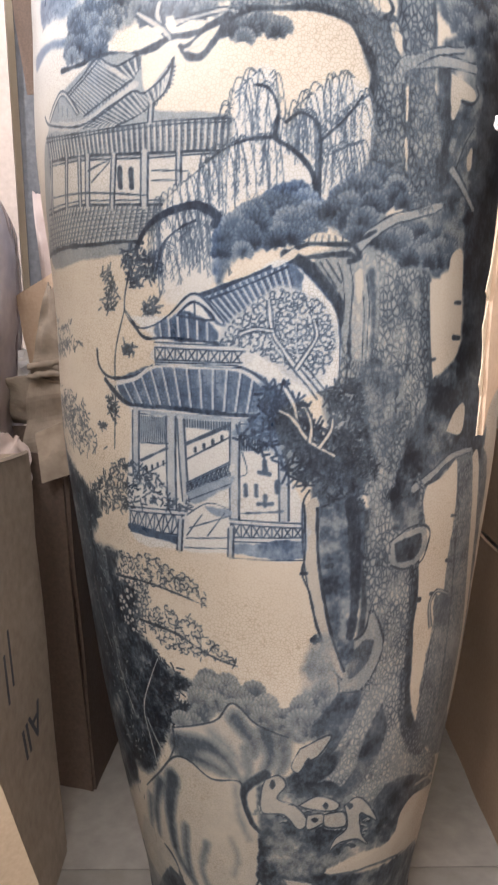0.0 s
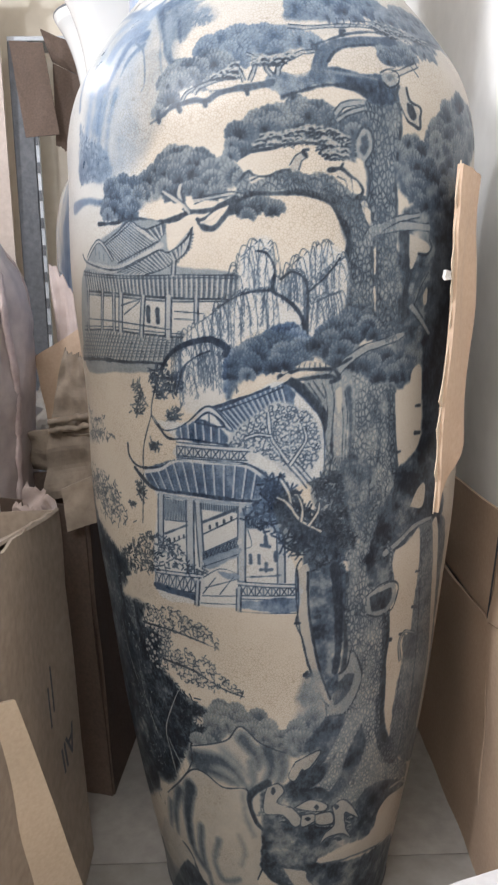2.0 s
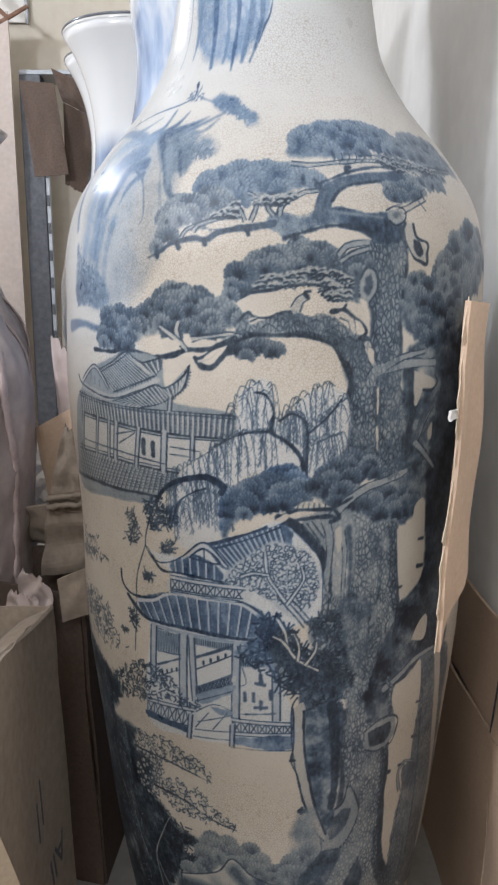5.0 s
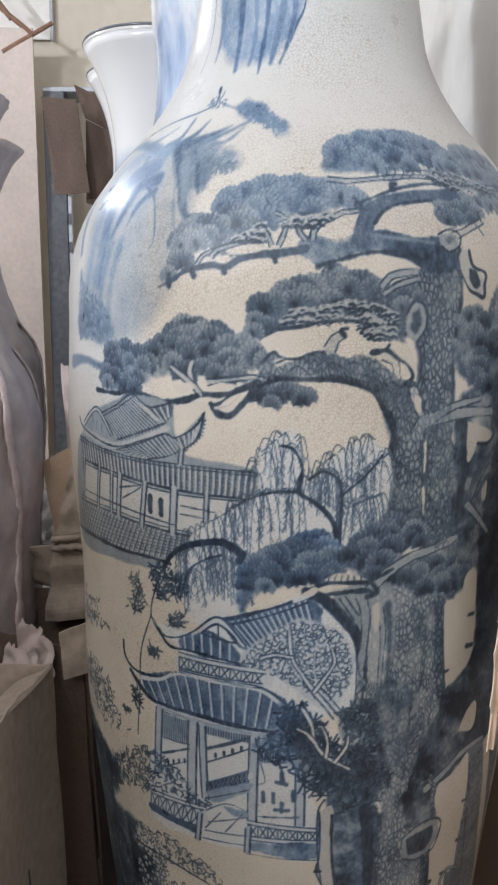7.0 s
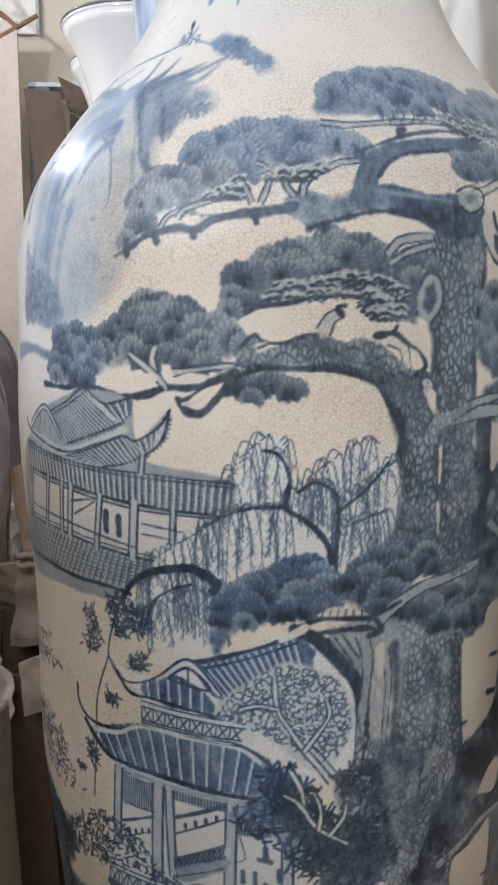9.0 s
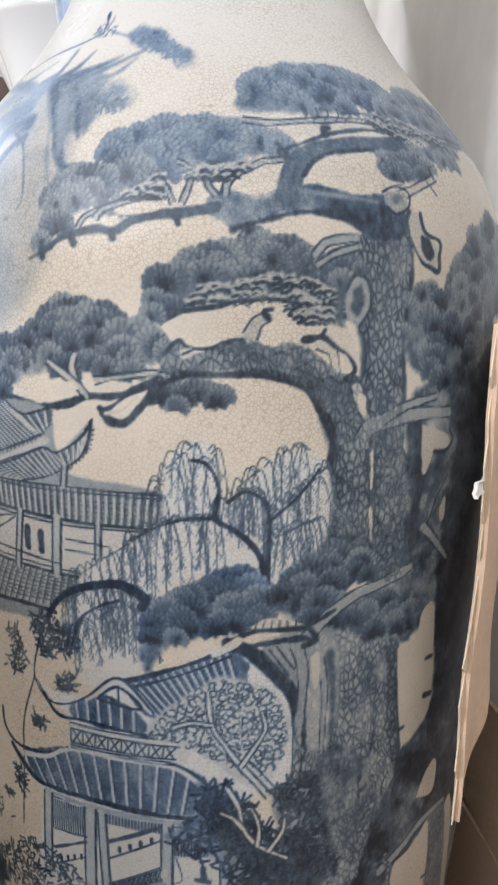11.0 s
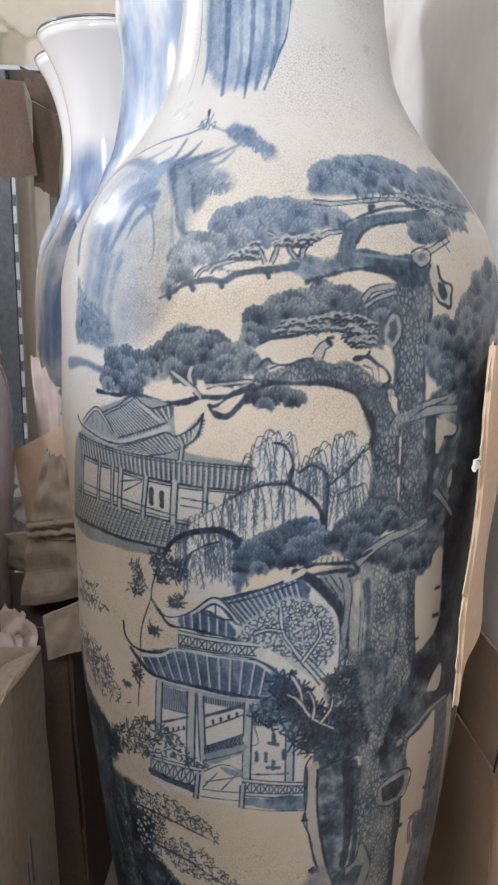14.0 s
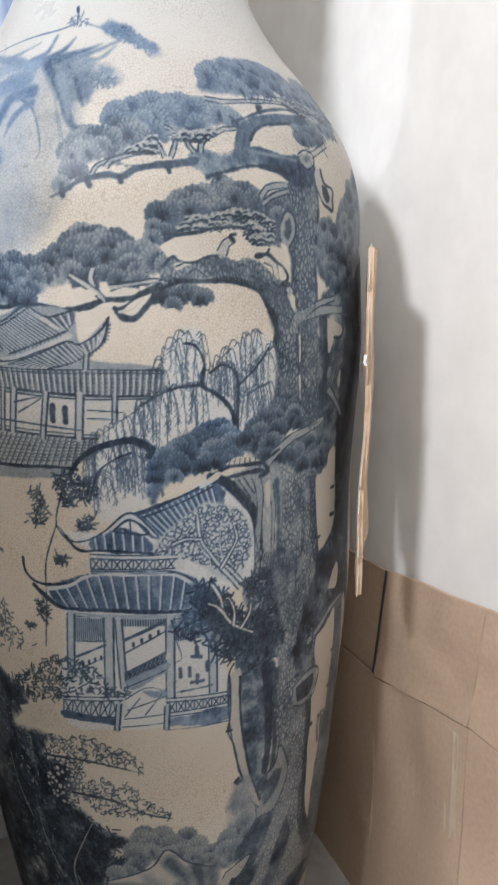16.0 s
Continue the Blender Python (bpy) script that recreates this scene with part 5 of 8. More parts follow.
brush([(-29.6, 95.8), (-22.9, 95.6), (-18.3, 95.2), (-13.9, 94.7)], 0.14, 0.12, ink=0.85, hue=0.1, soft=0.06)
brush([(-21.4, 97.6), (-18.1, 98.2), (-21.0, 96.5)], 0.14, 0.12, ink=0.85, hue=0.1, soft=0.06)
brush([(-13.1, 96.9), (-10.4, 96.7), (-9.4, 96.6)], 0.14, 0.12, ink=0.85, hue=0.1, soft=0.06)
brush([(-13.2, 96.0), (-10.5, 95.9)], 0.14, 0.12, ink=0.85, hue=0.1, soft=0.06)
brush([(-16.9, 97.3), (-17.0, 95.8)], 0.5, 0.5, ink=0.78, hue=0.1, soft=0.12)
brush([(-15.5, 97.1), (-15.6, 95.6)], 0.55, 0.5, ink=0.78, hue=0.1, soft=0.12)

# willows
fill([(-4.8, 103.4), (-2.9, 104.9), (-1.3, 104.6), (-0.4, 99.8), (2.4, 103.1), (5.5, 104.1), (7.4, 102.4), (7.4, 97.5), (4.9, 95.2), (2.7, 93.6), (-1.6, 94.6), (-6.1, 92.5), (-7.1, 86.6), (-12.4, 84.6), (-13.7, 89.8), (-12.0, 93.7), (-8.3, 96.9), (-5.5, 98.5)], ink=0.05, white=0.55, soft=0.6)
willow([(-5.4, 100.2), (-4.7, 103.0), (-2.9, 104.6), (-1.6, 104.3), (-1.1, 102.8)], 10, 5.5)
willow([(-8.3, 96.9), (-6.0, 98.5), (-3.3, 99.1), (-1.2, 99.2)], 12, 6.0)
willow([(-0.4, 100.4), (0.8, 101.3), (2.3, 100.6)], 9, 4.0)
willow([(2.8, 99.3), (4.2, 100.4), (5.7, 101.6), (7.2, 103.0)], 9, 5.0)
willow([(0.3, 101.5), (2.4, 103.1), (4.4, 104.4), (6.0, 104.2)], 8, 5.0)
willow([(3.1, 97.4), (4.7, 98.2), (6.3, 98.7)], 9, 4.0)
willow([(-12.7, 93.7), (-9.4, 95.9), (-7.1, 97.4)], 9, 4.5)
willow([(-13.5, 91.5), (-11.7, 92.8), (-9.5, 93.4), (-7.8, 93.2), (-6.7, 92.4)], 16, 5.0)
willow([(-12.3, 88.9), (-10.2, 91.1), (-8.4, 91.9), (-6.7, 90.9)], 12, 4.0)
brush([(2.5, 93.9), (2.1, 96.2), (0.4, 98.1), (-1.2, 99.2), (-1.0, 101.5), (-1.7, 103.2), (-2.9, 103.6)], 0.45, 0.25, ink=0.9, hue=0.1, soft=0.1)
brush([(2.7, 93.9), (2.8, 98.5), (2.4, 100.4), (1.0, 101.2), (-0.3, 100.4)], 0.4, 0.2, ink=0.9, hue=0.1, soft=0.1)
brush([(2.7, 98.8), (4.6, 100.4), (5.7, 101.6), (6.5, 102.7)], 0.3, 0.12, ink=0.9, hue=0.1, soft=0.1)
brush([(-1.2, 99.2), (-3.3, 99.1), (-5.7, 98.4), (-7.7, 97.2)], 0.3, 0.15, ink=0.88, hue=0.1, soft=0.1)
brush([(-15.7, 89.9), (-14.5, 91.5), (-12.7, 92.7), (-9.5, 93.6), (-7.9, 93.3), (-6.7, 92.4), (-7.0, 91.8)], 0.5, 0.9, ink=0.96, hue=0.3, soft=0.12)
brush([(-13.8, 86.8), (-12.5, 90.1), (-10.5, 91.6), (-8.9, 92.2)], 0.3, 0.15, ink=0.9, hue=0.3, soft=0.1)
brush([(-15.7, 89.9), (-17.0, 87.4), (-17.9, 84.0), (-16.2, 81.8)], 0.25, 0.15, ink=0.85, hue=0.3, soft=0.1)
leaves([(-17.5, 89.8), (-15.0, 90.0), (-13.2, 88.8), (-13.0, 87.5), (-15.3, 86.1), (-16.8, 86.2), (-17.6, 87.9)], 150, 0.8, ink=0.88, hue=0.4)
leaves([(-15.3, 84.6), (-13.1, 85.2), (-13.5, 84.0), (-15.0, 82.4)], 60, 0.7, ink=0.82, hue=0.3)
leaves([(-21.1, 87.8), (-19.4, 88.0), (-18.8, 85.7), (-19.3, 83.9), (-21.2, 83.7), (-21.8, 84.2), (-20.3, 85.9)], 80, 0.7, ink=0.85, hue=0.1)
leaves([(-18.5, 80.6), (-16.8, 80.5), (-16.7, 79.5), (-18.4, 79.3)], 40, 0.6, ink=0.8, hue=0.2)
leaves([(-21.5, 74.7), (-20.1, 74.7), (-19.4, 73.7), (-20.2, 72.1), (-21.2, 73.1)], 60, 0.6, ink=0.85, hue=0.1)
leaves([(-23.2, 71.8), (-21.8, 72.2), (-21.6, 71.6), (-22.7, 71.1)], 26, 0.5, ink=0.85, hue=0.1)
brush([(-17.9, 84.0), (-19.6, 79.6), (-19.9, 74.9), (-20.5, 69.2)], 0.15, 0.1, ink=0.85, hue=0.1, soft=0.06)
leaves([(-33.1, 81.4), (-28.6, 82.7), (-28.3, 82.4), (-31.9, 81.3)], 22, 0.5, ink=0.85, hue=0.1)
leaves([(-38.5, 79.3), (-30.9, 80.6), (-25.6, 80.5), (-25.9, 79.6), (-30.1, 79.5), (-38.6, 77.7)], 90, 0.7, ink=0.8, hue=0.1)
leaves([(-38.4, 73.2), (-29.2, 74.1), (-24.6, 73.2), (-25.4, 72.1), (-29.5, 71.4), (-37.9, 68.6)], 160, 0.7, ink=0.78, hue=0.1)

# pavilion
fill([(-17.6, 83.4), (-12.1, 83.4), (-9.3, 85.3), (-4.4, 86.9), (0.0, 88.5), (4.6, 84.0), (5.0, 77.3), (2.2, 75.7), (-1.3, 73.6), (0.4, 67.2), (1.5, 64.5), (1.7, 58.6), (-6.1, 59.0), (-12.4, 59.0), (-19.3, 60.0), (-17.6, 73.0), (-19.7, 76.3), (-14.2, 78.6), (-14.2, 81.0)], ink=0.03, white=0.8, soft=0.3)
roof([(-8.7, 84.8), (-0.1, 88.3), (0.8, 84.7), (-6.1, 82.3)], 14, ink=0.62, hue=0.5)
roof([(-14.0, 82.6), (-11.1, 83.7), (-7.6, 82.5), (-7.6, 80.9), (-13.8, 81.2)], 6, ink=0.62, hue=0.5)
roof([(-19.5, 76.5), (-14.0, 78.4), (-4.5, 78.2), (-1.8, 76.2), (-2.4, 74.0), (-11.7, 74.3), (-17.7, 74.3)], 13, ink=0.57, hue=0.5)
brush([(-9.3, 85.1), (-4.4, 86.8), (0.0, 88.5)], 0.4, 0.35, ink=0.9, hue=0.4, soft=0.1)
brush([(-9.0, 84.6), (-4.4, 86.1), (0.0, 87.9)], 0.2, 0.2, ink=0.9, hue=0.4, soft=0.08)
brush([(-12.3, 83.2), (-9.4, 85.2), (-6.6, 82.9)], 0.5, 0.45, ink=0.08, hue=0.4, soft=0.08)
brush([(-17.6, 83.7), (-16.2, 82.2), (-14.2, 82.4), (-12.2, 83.5), (-9.3, 85.5), (-6.4, 82.8)], 0.16, 0.16, ink=0.92, hue=0.4, soft=0.06)
brush([(-11.4, 83.4), (-9.4, 84.7), (-7.4, 83.0), (-11.4, 83.4)], 0.16, 0.16, ink=0.92, hue=0.4, soft=0.06)
brush([(-9.4, 84.7), (-9.4, 83.2)], 0.12, 0.12, ink=0.9, hue=0.4, soft=0.05)
brush([(-10.5, 83.8), (-9.6, 83.2)], 0.12, 0.12, ink=0.9, hue=0.4, soft=0.05)
brush([(-16.9, 82.8), (-15.4, 81.2), (-12.5, 81.2), (-7.6, 80.8), (-3.7, 80.3)], 0.3, 0.25, ink=0.9, hue=0.4, soft=0.1)
rail([(-14.1, 80.5), (-4.3, 80.2), (-4.6, 78.6), (-14.1, 78.8)], 8, 0.5)
brush([(-22.8, 79.7), (-22.5, 78.0), (-20.7, 76.9), (-17.1, 77.2), (-14.5, 78.4)], 0.3, 0.2, ink=0.92, hue=0.3, soft=0.1)
brush([(-20.7, 76.2), (-17.0, 76.9), (-14.1, 78.3), (-8.6, 78.3), (-4.5, 78.0), (-1.8, 76.0)], 0.35, 0.3, ink=0.08, hue=0.3, soft=0.1)
brush([(-14.1, 78.8), (-8.5, 78.7), (-4.5, 78.4), (-1.5, 76.4)], 0.16, 0.16, ink=0.92, hue=0.3, soft=0.06)
brush([(-21.5, 76.6), (-18.6, 74.5), (-16.3, 74.2), (-11.7, 74.2), (-6.0, 73.8), (-1.9, 73.7)], 0.45, 0.4, ink=0.85, hue=0.4, soft=0.12)
brush([(-16.7, 73.7), (-11.7, 73.5), (-6.0, 73.3), (-1.8, 73.2)], 0.4, 0.4, ink=0.3, hue=0.3, soft=0.1)
brush([(-17.4, 73.5), (-11.8, 73.1), (-6.0, 72.9), (-1.8, 72.9)], 0.14, 0.14, ink=0.9, hue=0.3, soft=0.06)
vbars([(-16.4, 73.2), (-12.9, 73.1), (-13.0, 70.7), (-16.5, 70.4)], 14)
vbars([(-10.7, 73.1), (-5.9, 73.0), (-5.9, 72.2), (-10.7, 72.4)], 22)
vbars([(-4.7, 72.3), (-2.1, 72.2), (-2.0, 70.3), (-4.7, 70.2)], 12)
post([(-16.9, 73.6), (-17.4, 66.9)], 0.9)
post([(-12.4, 73.3), (-12.9, 62.7)], 1.1)
post([(-11.3, 73.1), (-11.1, 64.5)], 0.8)
post([(-5.4, 73.0), (-5.7, 62.5)], 1.0)
post([(-0.5, 70.5), (-0.4, 62.9)], 1.0)
brush([(-16.4, 70.3), (-12.9, 70.5)], 0.14, 0.14, ink=0.88, hue=0.2, soft=0.06)
brush([(-16.5, 68.4), (-13.0, 70.0)], 0.3, 0.3, ink=0.75, hue=0.2, soft=0.08)
brush([(-16.6, 66.7), (-13.1, 68.5)], 0.14, 0.14, ink=0.88, hue=0.2, soft=0.06)
brush([(-10.8, 70.6), (-6.0, 72.7)], 0.3, 0.3, ink=0.75, hue=0.2, soft=0.08)
brush([(-10.8, 69.0), (-6.0, 71.5)], 0.14, 0.14, ink=0.88, hue=0.2, soft=0.06)
dots([(-10.2, 70.0), (-6.3, 71.8)], 4, 0.32)
dots([(-16.2, 67.5), (-13.2, 68.7)], 4, 0.3)
rail([(-10.9, 66.4), (-6.0, 68.9), (-6.0, 67.7), (-10.9, 65.4)], 10, 0.2)
fill([(-10.9, 65.4), (-6.0, 67.7), (-6.0, 66.4), (-10.0, 64.4)], ink=0.35, hue=0.4, soft=0.2, mottle=0.3)
brush([(-10.9, 64.6), (-6.0, 66.7)], 0.12, 0.12, ink=0.85, hue=0.2, soft=0.06)
fill([(-9.2, 64.3), (-6.1, 64.0), (-6.1, 63.2), (-8.0, 63.2)], ink=0.4, hue=0.5, soft=0.15, mottle=0.2)
brush([(-11.8, 62.5), (-8.6, 64.5), (-6.1, 63.9)], 0.12, 0.12, ink=0.8, hue=0.2, soft=0.06)
brush([(-11.5, 61.4), (-6.1, 63.3)], 0.12, 0.12, ink=0.8, hue=0.2, soft=0.06)
brush([(-11.4, 60.4), (-6.0, 60.9)], 0.12, 0.12, ink=0.8, hue=0.2, soft=0.06)
brush([(-11.7, 59.3), (-6.0, 59.7)], 0.12, 0.12, ink=0.8, hue=0.2, soft=0.06)
brush([(-9.3, 63.2), (-11.3, 60.7)], 0.12, 0.12, ink=0.8, hue=0.2, soft=0.06)
brush([(-6.7, 63.6), (-8.8, 60.9)], 0.12, 0.12, ink=0.8, hue=0.2, soft=0.06)
brush([(-5.0, 63.6), (-0.6, 63.9)], 0.3, 0.3, ink=0.6, hue=0.3, soft=0.1)
brush([(-4.7, 70.0), (-4.2, 68.0), (-5.0, 67.5)], 0.12, 0.12, ink=0.85, hue=0.2, soft=0.06)
dabs([(-4.4, 66.1), (-3.3, 66.1), (-2.4, 68.6), (-2.4, 65.0), (-1.1, 66.5)], 5, 0.5)
brush([(-3.0, 68.0), (-1.9, 67.8)], 0.5, 0.5, ink=0.7, hue=0.3, soft=0.12)
brush([(-3.1, 64.7), (-1.7, 64.7)], 0.7, 0.6, ink=0.7, hue=0.3, soft=0.12)
rail([(-18.9, 62.7), (-11.4, 63.2), (-12.2, 60.4), (-19.2, 60.3)], 6, 0.5)
brush([(-19.2, 60.6), (-15.5, 60.3), (-12.2, 60.0)], 0.9, 0.8, ink=0.72, hue=0.4, soft=0.15)
post([(-11.9, 62.4), (-12.4, 58.9)], 0.6)
rail([(-6.1, 62.7), (1.6, 62.3), (1.6, 60.8), (-6.1, 60.7)], 7, 0.5)
fill([(-6.1, 60.4), (1.6, 60.5), (1.7, 58.6), (-5.6, 58.9)], ink=0.62, hue=0.5, soft=0.12, mottle=0.6)
brush([(-6.4, 58.6), (1.6, 58.5)], 0.16, 0.14, ink=0.88, hue=0.3, soft=0.06)
post([(-6.1, 61.9), (-6.3, 58.8)], 0.6)

# blossom tree in front of the roof
fill([(-6.6, 82.0), (-2.6, 85.2), (-0.4, 86.1), (3.1, 84.7), (4.6, 82.8), (4.6, 79.7), (2.2, 76.0), (-1.4, 79.0), (-4.3, 80.1), (-6.7, 80.7)], ink=0.16, white=0.6, soft=0.4, mottle=0.6)
curls([(-6.3, 81.9), (-2.6, 85.1), (-0.4, 86.0), (3.1, 84.5), (4.5, 82.7), (4.5, 79.8), (2.4, 76.4), (-1.1, 79.1), (-4.1, 80.2), (-6.5, 80.8)], 430, 0.28, 0.10, 0.76)
brush([(3.5, 75.6), (1.1, 78.5), (-1.2, 80.3), (-2.1, 83.4)], 0.4, 0.2, ink=0.12, hue=0.2, soft=0.1)
brush([(3.8, 76.0), (1.3, 78.9), (-0.8, 80.5), (-1.8, 83.4)], 0.14, 0.12, ink=0.9, hue=0.2, soft=0.06)
brush([(1.1, 78.5), (0.7, 81.1), (0.9, 83.5)], 0.3, 0.15, ink=0.12, hue=0.2, soft=0.1)

# boughs that cross the roof
pad([(-6.9, 90.5), (-6.0, 91.8), (-4.8, 92.8), (-3.2, 93.7), (-1.6, 94.6), (-0.1, 95.1), (1.1, 94.7), (2.3, 93.9), (2.8, 93.0), (2.4, 91.8), (1.2, 90.9), (0.0, 90.0), (-1.6, 90.0), (-3.2, 89.3), (-4.8, 88.9), (-6.0, 87.5), (-6.9, 86.5), (-7.3, 87.8)], 1.35, ink=0.74, hue=0.75)
pad([(2.8, 92.8), (4.4, 93.9), (5.4, 95.3), (7.1, 96.1), (8.2, 96.6), (10.7, 95.5), (11.4, 93.7), (9.7, 93.0), (8.0, 91.6), (6.3, 90.5), (5.1, 90.6), (3.4, 91.6)], 1.35, ink=0.74, hue=0.5)
fill([(2.4, 89.2), (5.8, 89.4), (8.9, 88.2), (8.8, 79.4), (5.7, 79.7), (5.0, 84.6), (3.0, 87.1)], ink=0.24, hue=0.3, soft=0.5, mottle=0.8, bark=0.3)
fill([(1.3, 90.2), (2.8, 91.0), (4.7, 90.6), (5.9, 90.0), (3.5, 89.7)], ink=0.08, soft=0.15)
brush([(1.8, 90.0), (2.0, 90.7)], 0.14, 0.1, ink=0.8, hue=0.3, soft=0.1)
brush([(2.4, 90.0), (2.6, 90.7)], 0.14, 0.1, ink=0.8, hue=0.3, soft=0.1)
brush([(3.1, 90.0), (3.2, 90.7)], 0.14, 0.1, ink=0.8, hue=0.3, soft=0.1)
brush([(3.8, 89.9), (3.8, 90.7)], 0.14, 0.1, ink=0.8, hue=0.3, soft=0.1)
brush([(4.5, 89.9), (4.4, 90.6)], 0.14, 0.1, ink=0.8, hue=0.3, soft=0.1)
brush([(5.2, 89.9), (5.1, 90.6)], 0.14, 0.1, ink=0.8, hue=0.3, soft=0.1)
twig([(6.1, 89.0), (8.1, 90.9), (10.4, 92.2), (13.7, 93.0), (15.6, 93.6)], 0.9, 0.28, 0.3)
brush([(-0.2, 88.9), (1.6, 88.1), (3.3, 86.3), (4.9, 84.4), (5.6, 82.1), (5.8, 78.8)], 1.2, 1.1, ink=0.9, hue=0.4, soft=0.2)
twig([(5.3, 88.3), (5.9, 85.8), (5.6, 80.9), (5.4, 76.0)], 0.8, 0.28, 0.3)
twig([(7.4, 87.0), (7.8, 83.8), (7.7, 78.9)], 0.5, 0.28, 0.3)
brush([(-0.4, 89.0), (1.8, 89.9), (4.0, 89.9), (6.1, 90.0), (8.4, 91.1)], 0.45, 0.3, ink=0.88, hue=0.35, soft=0.15)
brush([(0.7, 88.6), (3.5, 88.9), (5.8, 89.0), (6.6, 88.6)], 0.5, 0.3, ink=0.88, hue=0.35, soft=0.15)
brush([(6.4, 89.7), (6.9, 88.7), (5.9, 88.3)], 0.5, 0.4, ink=0.9, hue=0.3, soft=0.2)
fill([(-1.6, 88.1), (0.4, 89.5), (0.8, 88.9), (-1.3, 87.8)], ink=0.06, soft=0.1)
brush([(3.0, 88.3), (4.7, 85.8)], 0.16, 0.12, ink=0.85, hue=0.3, soft=0.1)
brush([(3.6, 88.5), (5.1, 86.4)], 0.16, 0.12, ink=0.85, hue=0.3, soft=0.1)
brush([(2.4, 88.2), (3.7, 86.5)], 0.16, 0.12, ink=0.85, hue=0.3, soft=0.1)
fill([(6.5, 87.2), (7.2, 87.6), (7.4, 85.0), (6.8, 84.5)], ink=0.12, soft=0.15)
brush([(8.2, 87.4), (8.6, 83.7), (8.5, 78.8)], 0.8, 0.6, ink=0.74, hue=0.3, soft=0.4)
twig([(3.1, 75.5), (0.8, 78.3), (-0.5, 80.1), (-1.6, 81.9), (-1.9, 84.6)], 0.4, 0.08, 0.2)
twig([(0.8, 78.3), (2.0, 80.0), (2.8, 81.4), (2.5, 82.9)], 0.28, 0.08, 0.2)
twig([(-1.6, 81.9), (-3.2, 82.1), (-4.6, 81.7)], 0.25, 0.08, 0.2)

# dark bushes beside the pavilion
fill([(-2.5, 76.7), (-0.1, 76.1), (1.1, 73.7), (4.2, 70.4), (6.2, 67.6), (3.7, 67.0), (1.0, 67.2), (-1.2, 69.5), (-3.6, 71.6), (-5.4, 71.9), (-3.0, 74.0)], ink=0.46, hue=0.6, soft=0.7, mottle=0.9)
leaves([(-2.5, 77.5), (0.1, 76.4), (3.5, 71.7), (6.8, 68.2), (5.0, 66.4), (1.3, 66.6), (-1.8, 69.1), (-5.4, 71.6), (-3.6, 73.7), (-2.2, 74.2)], 300, 1.2, ink=0.92, hue=0.4)
brush([(4.8, 69.6), (2.3, 71.4), (0.6, 72.7), (0.4, 74.9), (-0.5, 75.9)], 0.3, 0.15, ink=0.08, hue=0.3, soft=0.1)
brush([(2.5, 71.3), (2.1, 73.3), (1.5, 74.3)], 0.25, 0.12, ink=0.1, hue=0.3, soft=0.1)
fill([(3.4, 76.1), (7.0, 77.1), (11.0, 75.9), (12.5, 73.7), (9.9, 71.0), (9.5, 67.1), (6.2, 66.9), (4.2, 70.4)], ink=0.55, hue=0.3, soft=0.8, mottle=0.9)
leaves([(3.4, 76.7), (7.0, 77.4), (12.4, 75.6), (11.9, 72.5), (9.3, 70.5), (9.6, 66.4), (5.6, 66.3), (4.2, 71.1)], 300, 0.9, ink=0.9, hue=0.25)
fill([(2.4, 68.3), (7.6, 67.9), (8.5, 55.4), (7.9, 49.4), (6.5, 44.7), (4.0, 52.7), (2.7, 60.8)], ink=0.6, hue=0.5, soft=0.3, mottle=0.7)
leaves([(1.4, 69.8), (7.6, 70.1), (8.3, 63.4), (5.5, 63.7), (1.7, 66.9)], 180, 0.9, ink=0.92, hue=0.4)
fill([(1.5, 64.1), (2.9, 63.8), (3.6, 56.8), (5.5, 48.5), (6.6, 44.4), (5.1, 45.8), (3.2, 51.8), (1.9, 57.6)], ink=0.14, hue=0.4, soft=0.15, mottle=0.3)
brush([(2.2, 66.1), (1.5, 64.1), (1.9, 57.6), (3.2, 51.8), (5.1, 45.8)], 0.2, 0.2, ink=0.9, hue=0.3, soft=0.08)
brush([(2.9, 64.2), (3.6, 56.8), (5.5, 48.5), (6.8, 44.0)], 0.5, 0.3, ink=0.85, hue=0.3, soft=0.15)
brush([(7.2, 63.5), (7.3, 55.6), (7.3, 49.9)], 1.4, 1.0, ink=0.88, hue=0.35, soft=0.3)
dabs([(1.7, 57.4), (3.3, 49.2), (4.7, 57.5), (5.2, 55.1)], 4, 0.35)
fill([(3.6, 62.3), (5.9, 62.1), (6.7, 52.4), (5.4, 51.0), (4.2, 56.0)], ink=0.5, hue=0.4, soft=0.4, mottle=0.6)
fill([(2.0, 63.2), (7.1, 65.1), (7.9, 59.1), (8.3, 50.0), (7.1, 45.0), (5.2, 50.3), (3.9, 56.7)], ink=0.6, hue=0.55, soft=0.3, mottle=0.9)
brush([(6.8, 64.5), (7.5, 59.2), (7.9, 53.6), (7.6, 49.3)], 1.5, 1.2, ink=0.9, hue=0.4, soft=0.25)
fill([(2.0, 64.8), (3.2, 64.7), (3.6, 56.8), (4.4, 51.1), (6.1, 47.3), (7.0, 44.1), (5.7, 45.9), (4.0, 50.4), (2.9, 55.4), (2.1, 59.5)], ink=0.14, hue=0.4, soft=0.12, mottle=0.3)
brush([(1.7, 64.5), (1.9, 59.5), (1.6, 57.0), (2.5, 54.7), (3.3, 51.2), (4.2, 49.0), (5.1, 46.3), (6.4, 44.3)], 0.22, 0.22, ink=0.9, hue=0.3, soft=0.08)
brush([(3.1, 64.1), (3.4, 58.1), (4.5, 52.5), (5.5, 48.8), (7.1, 45.0)], 0.35, 0.3, ink=0.9, hue=0.3, soft=0.12)
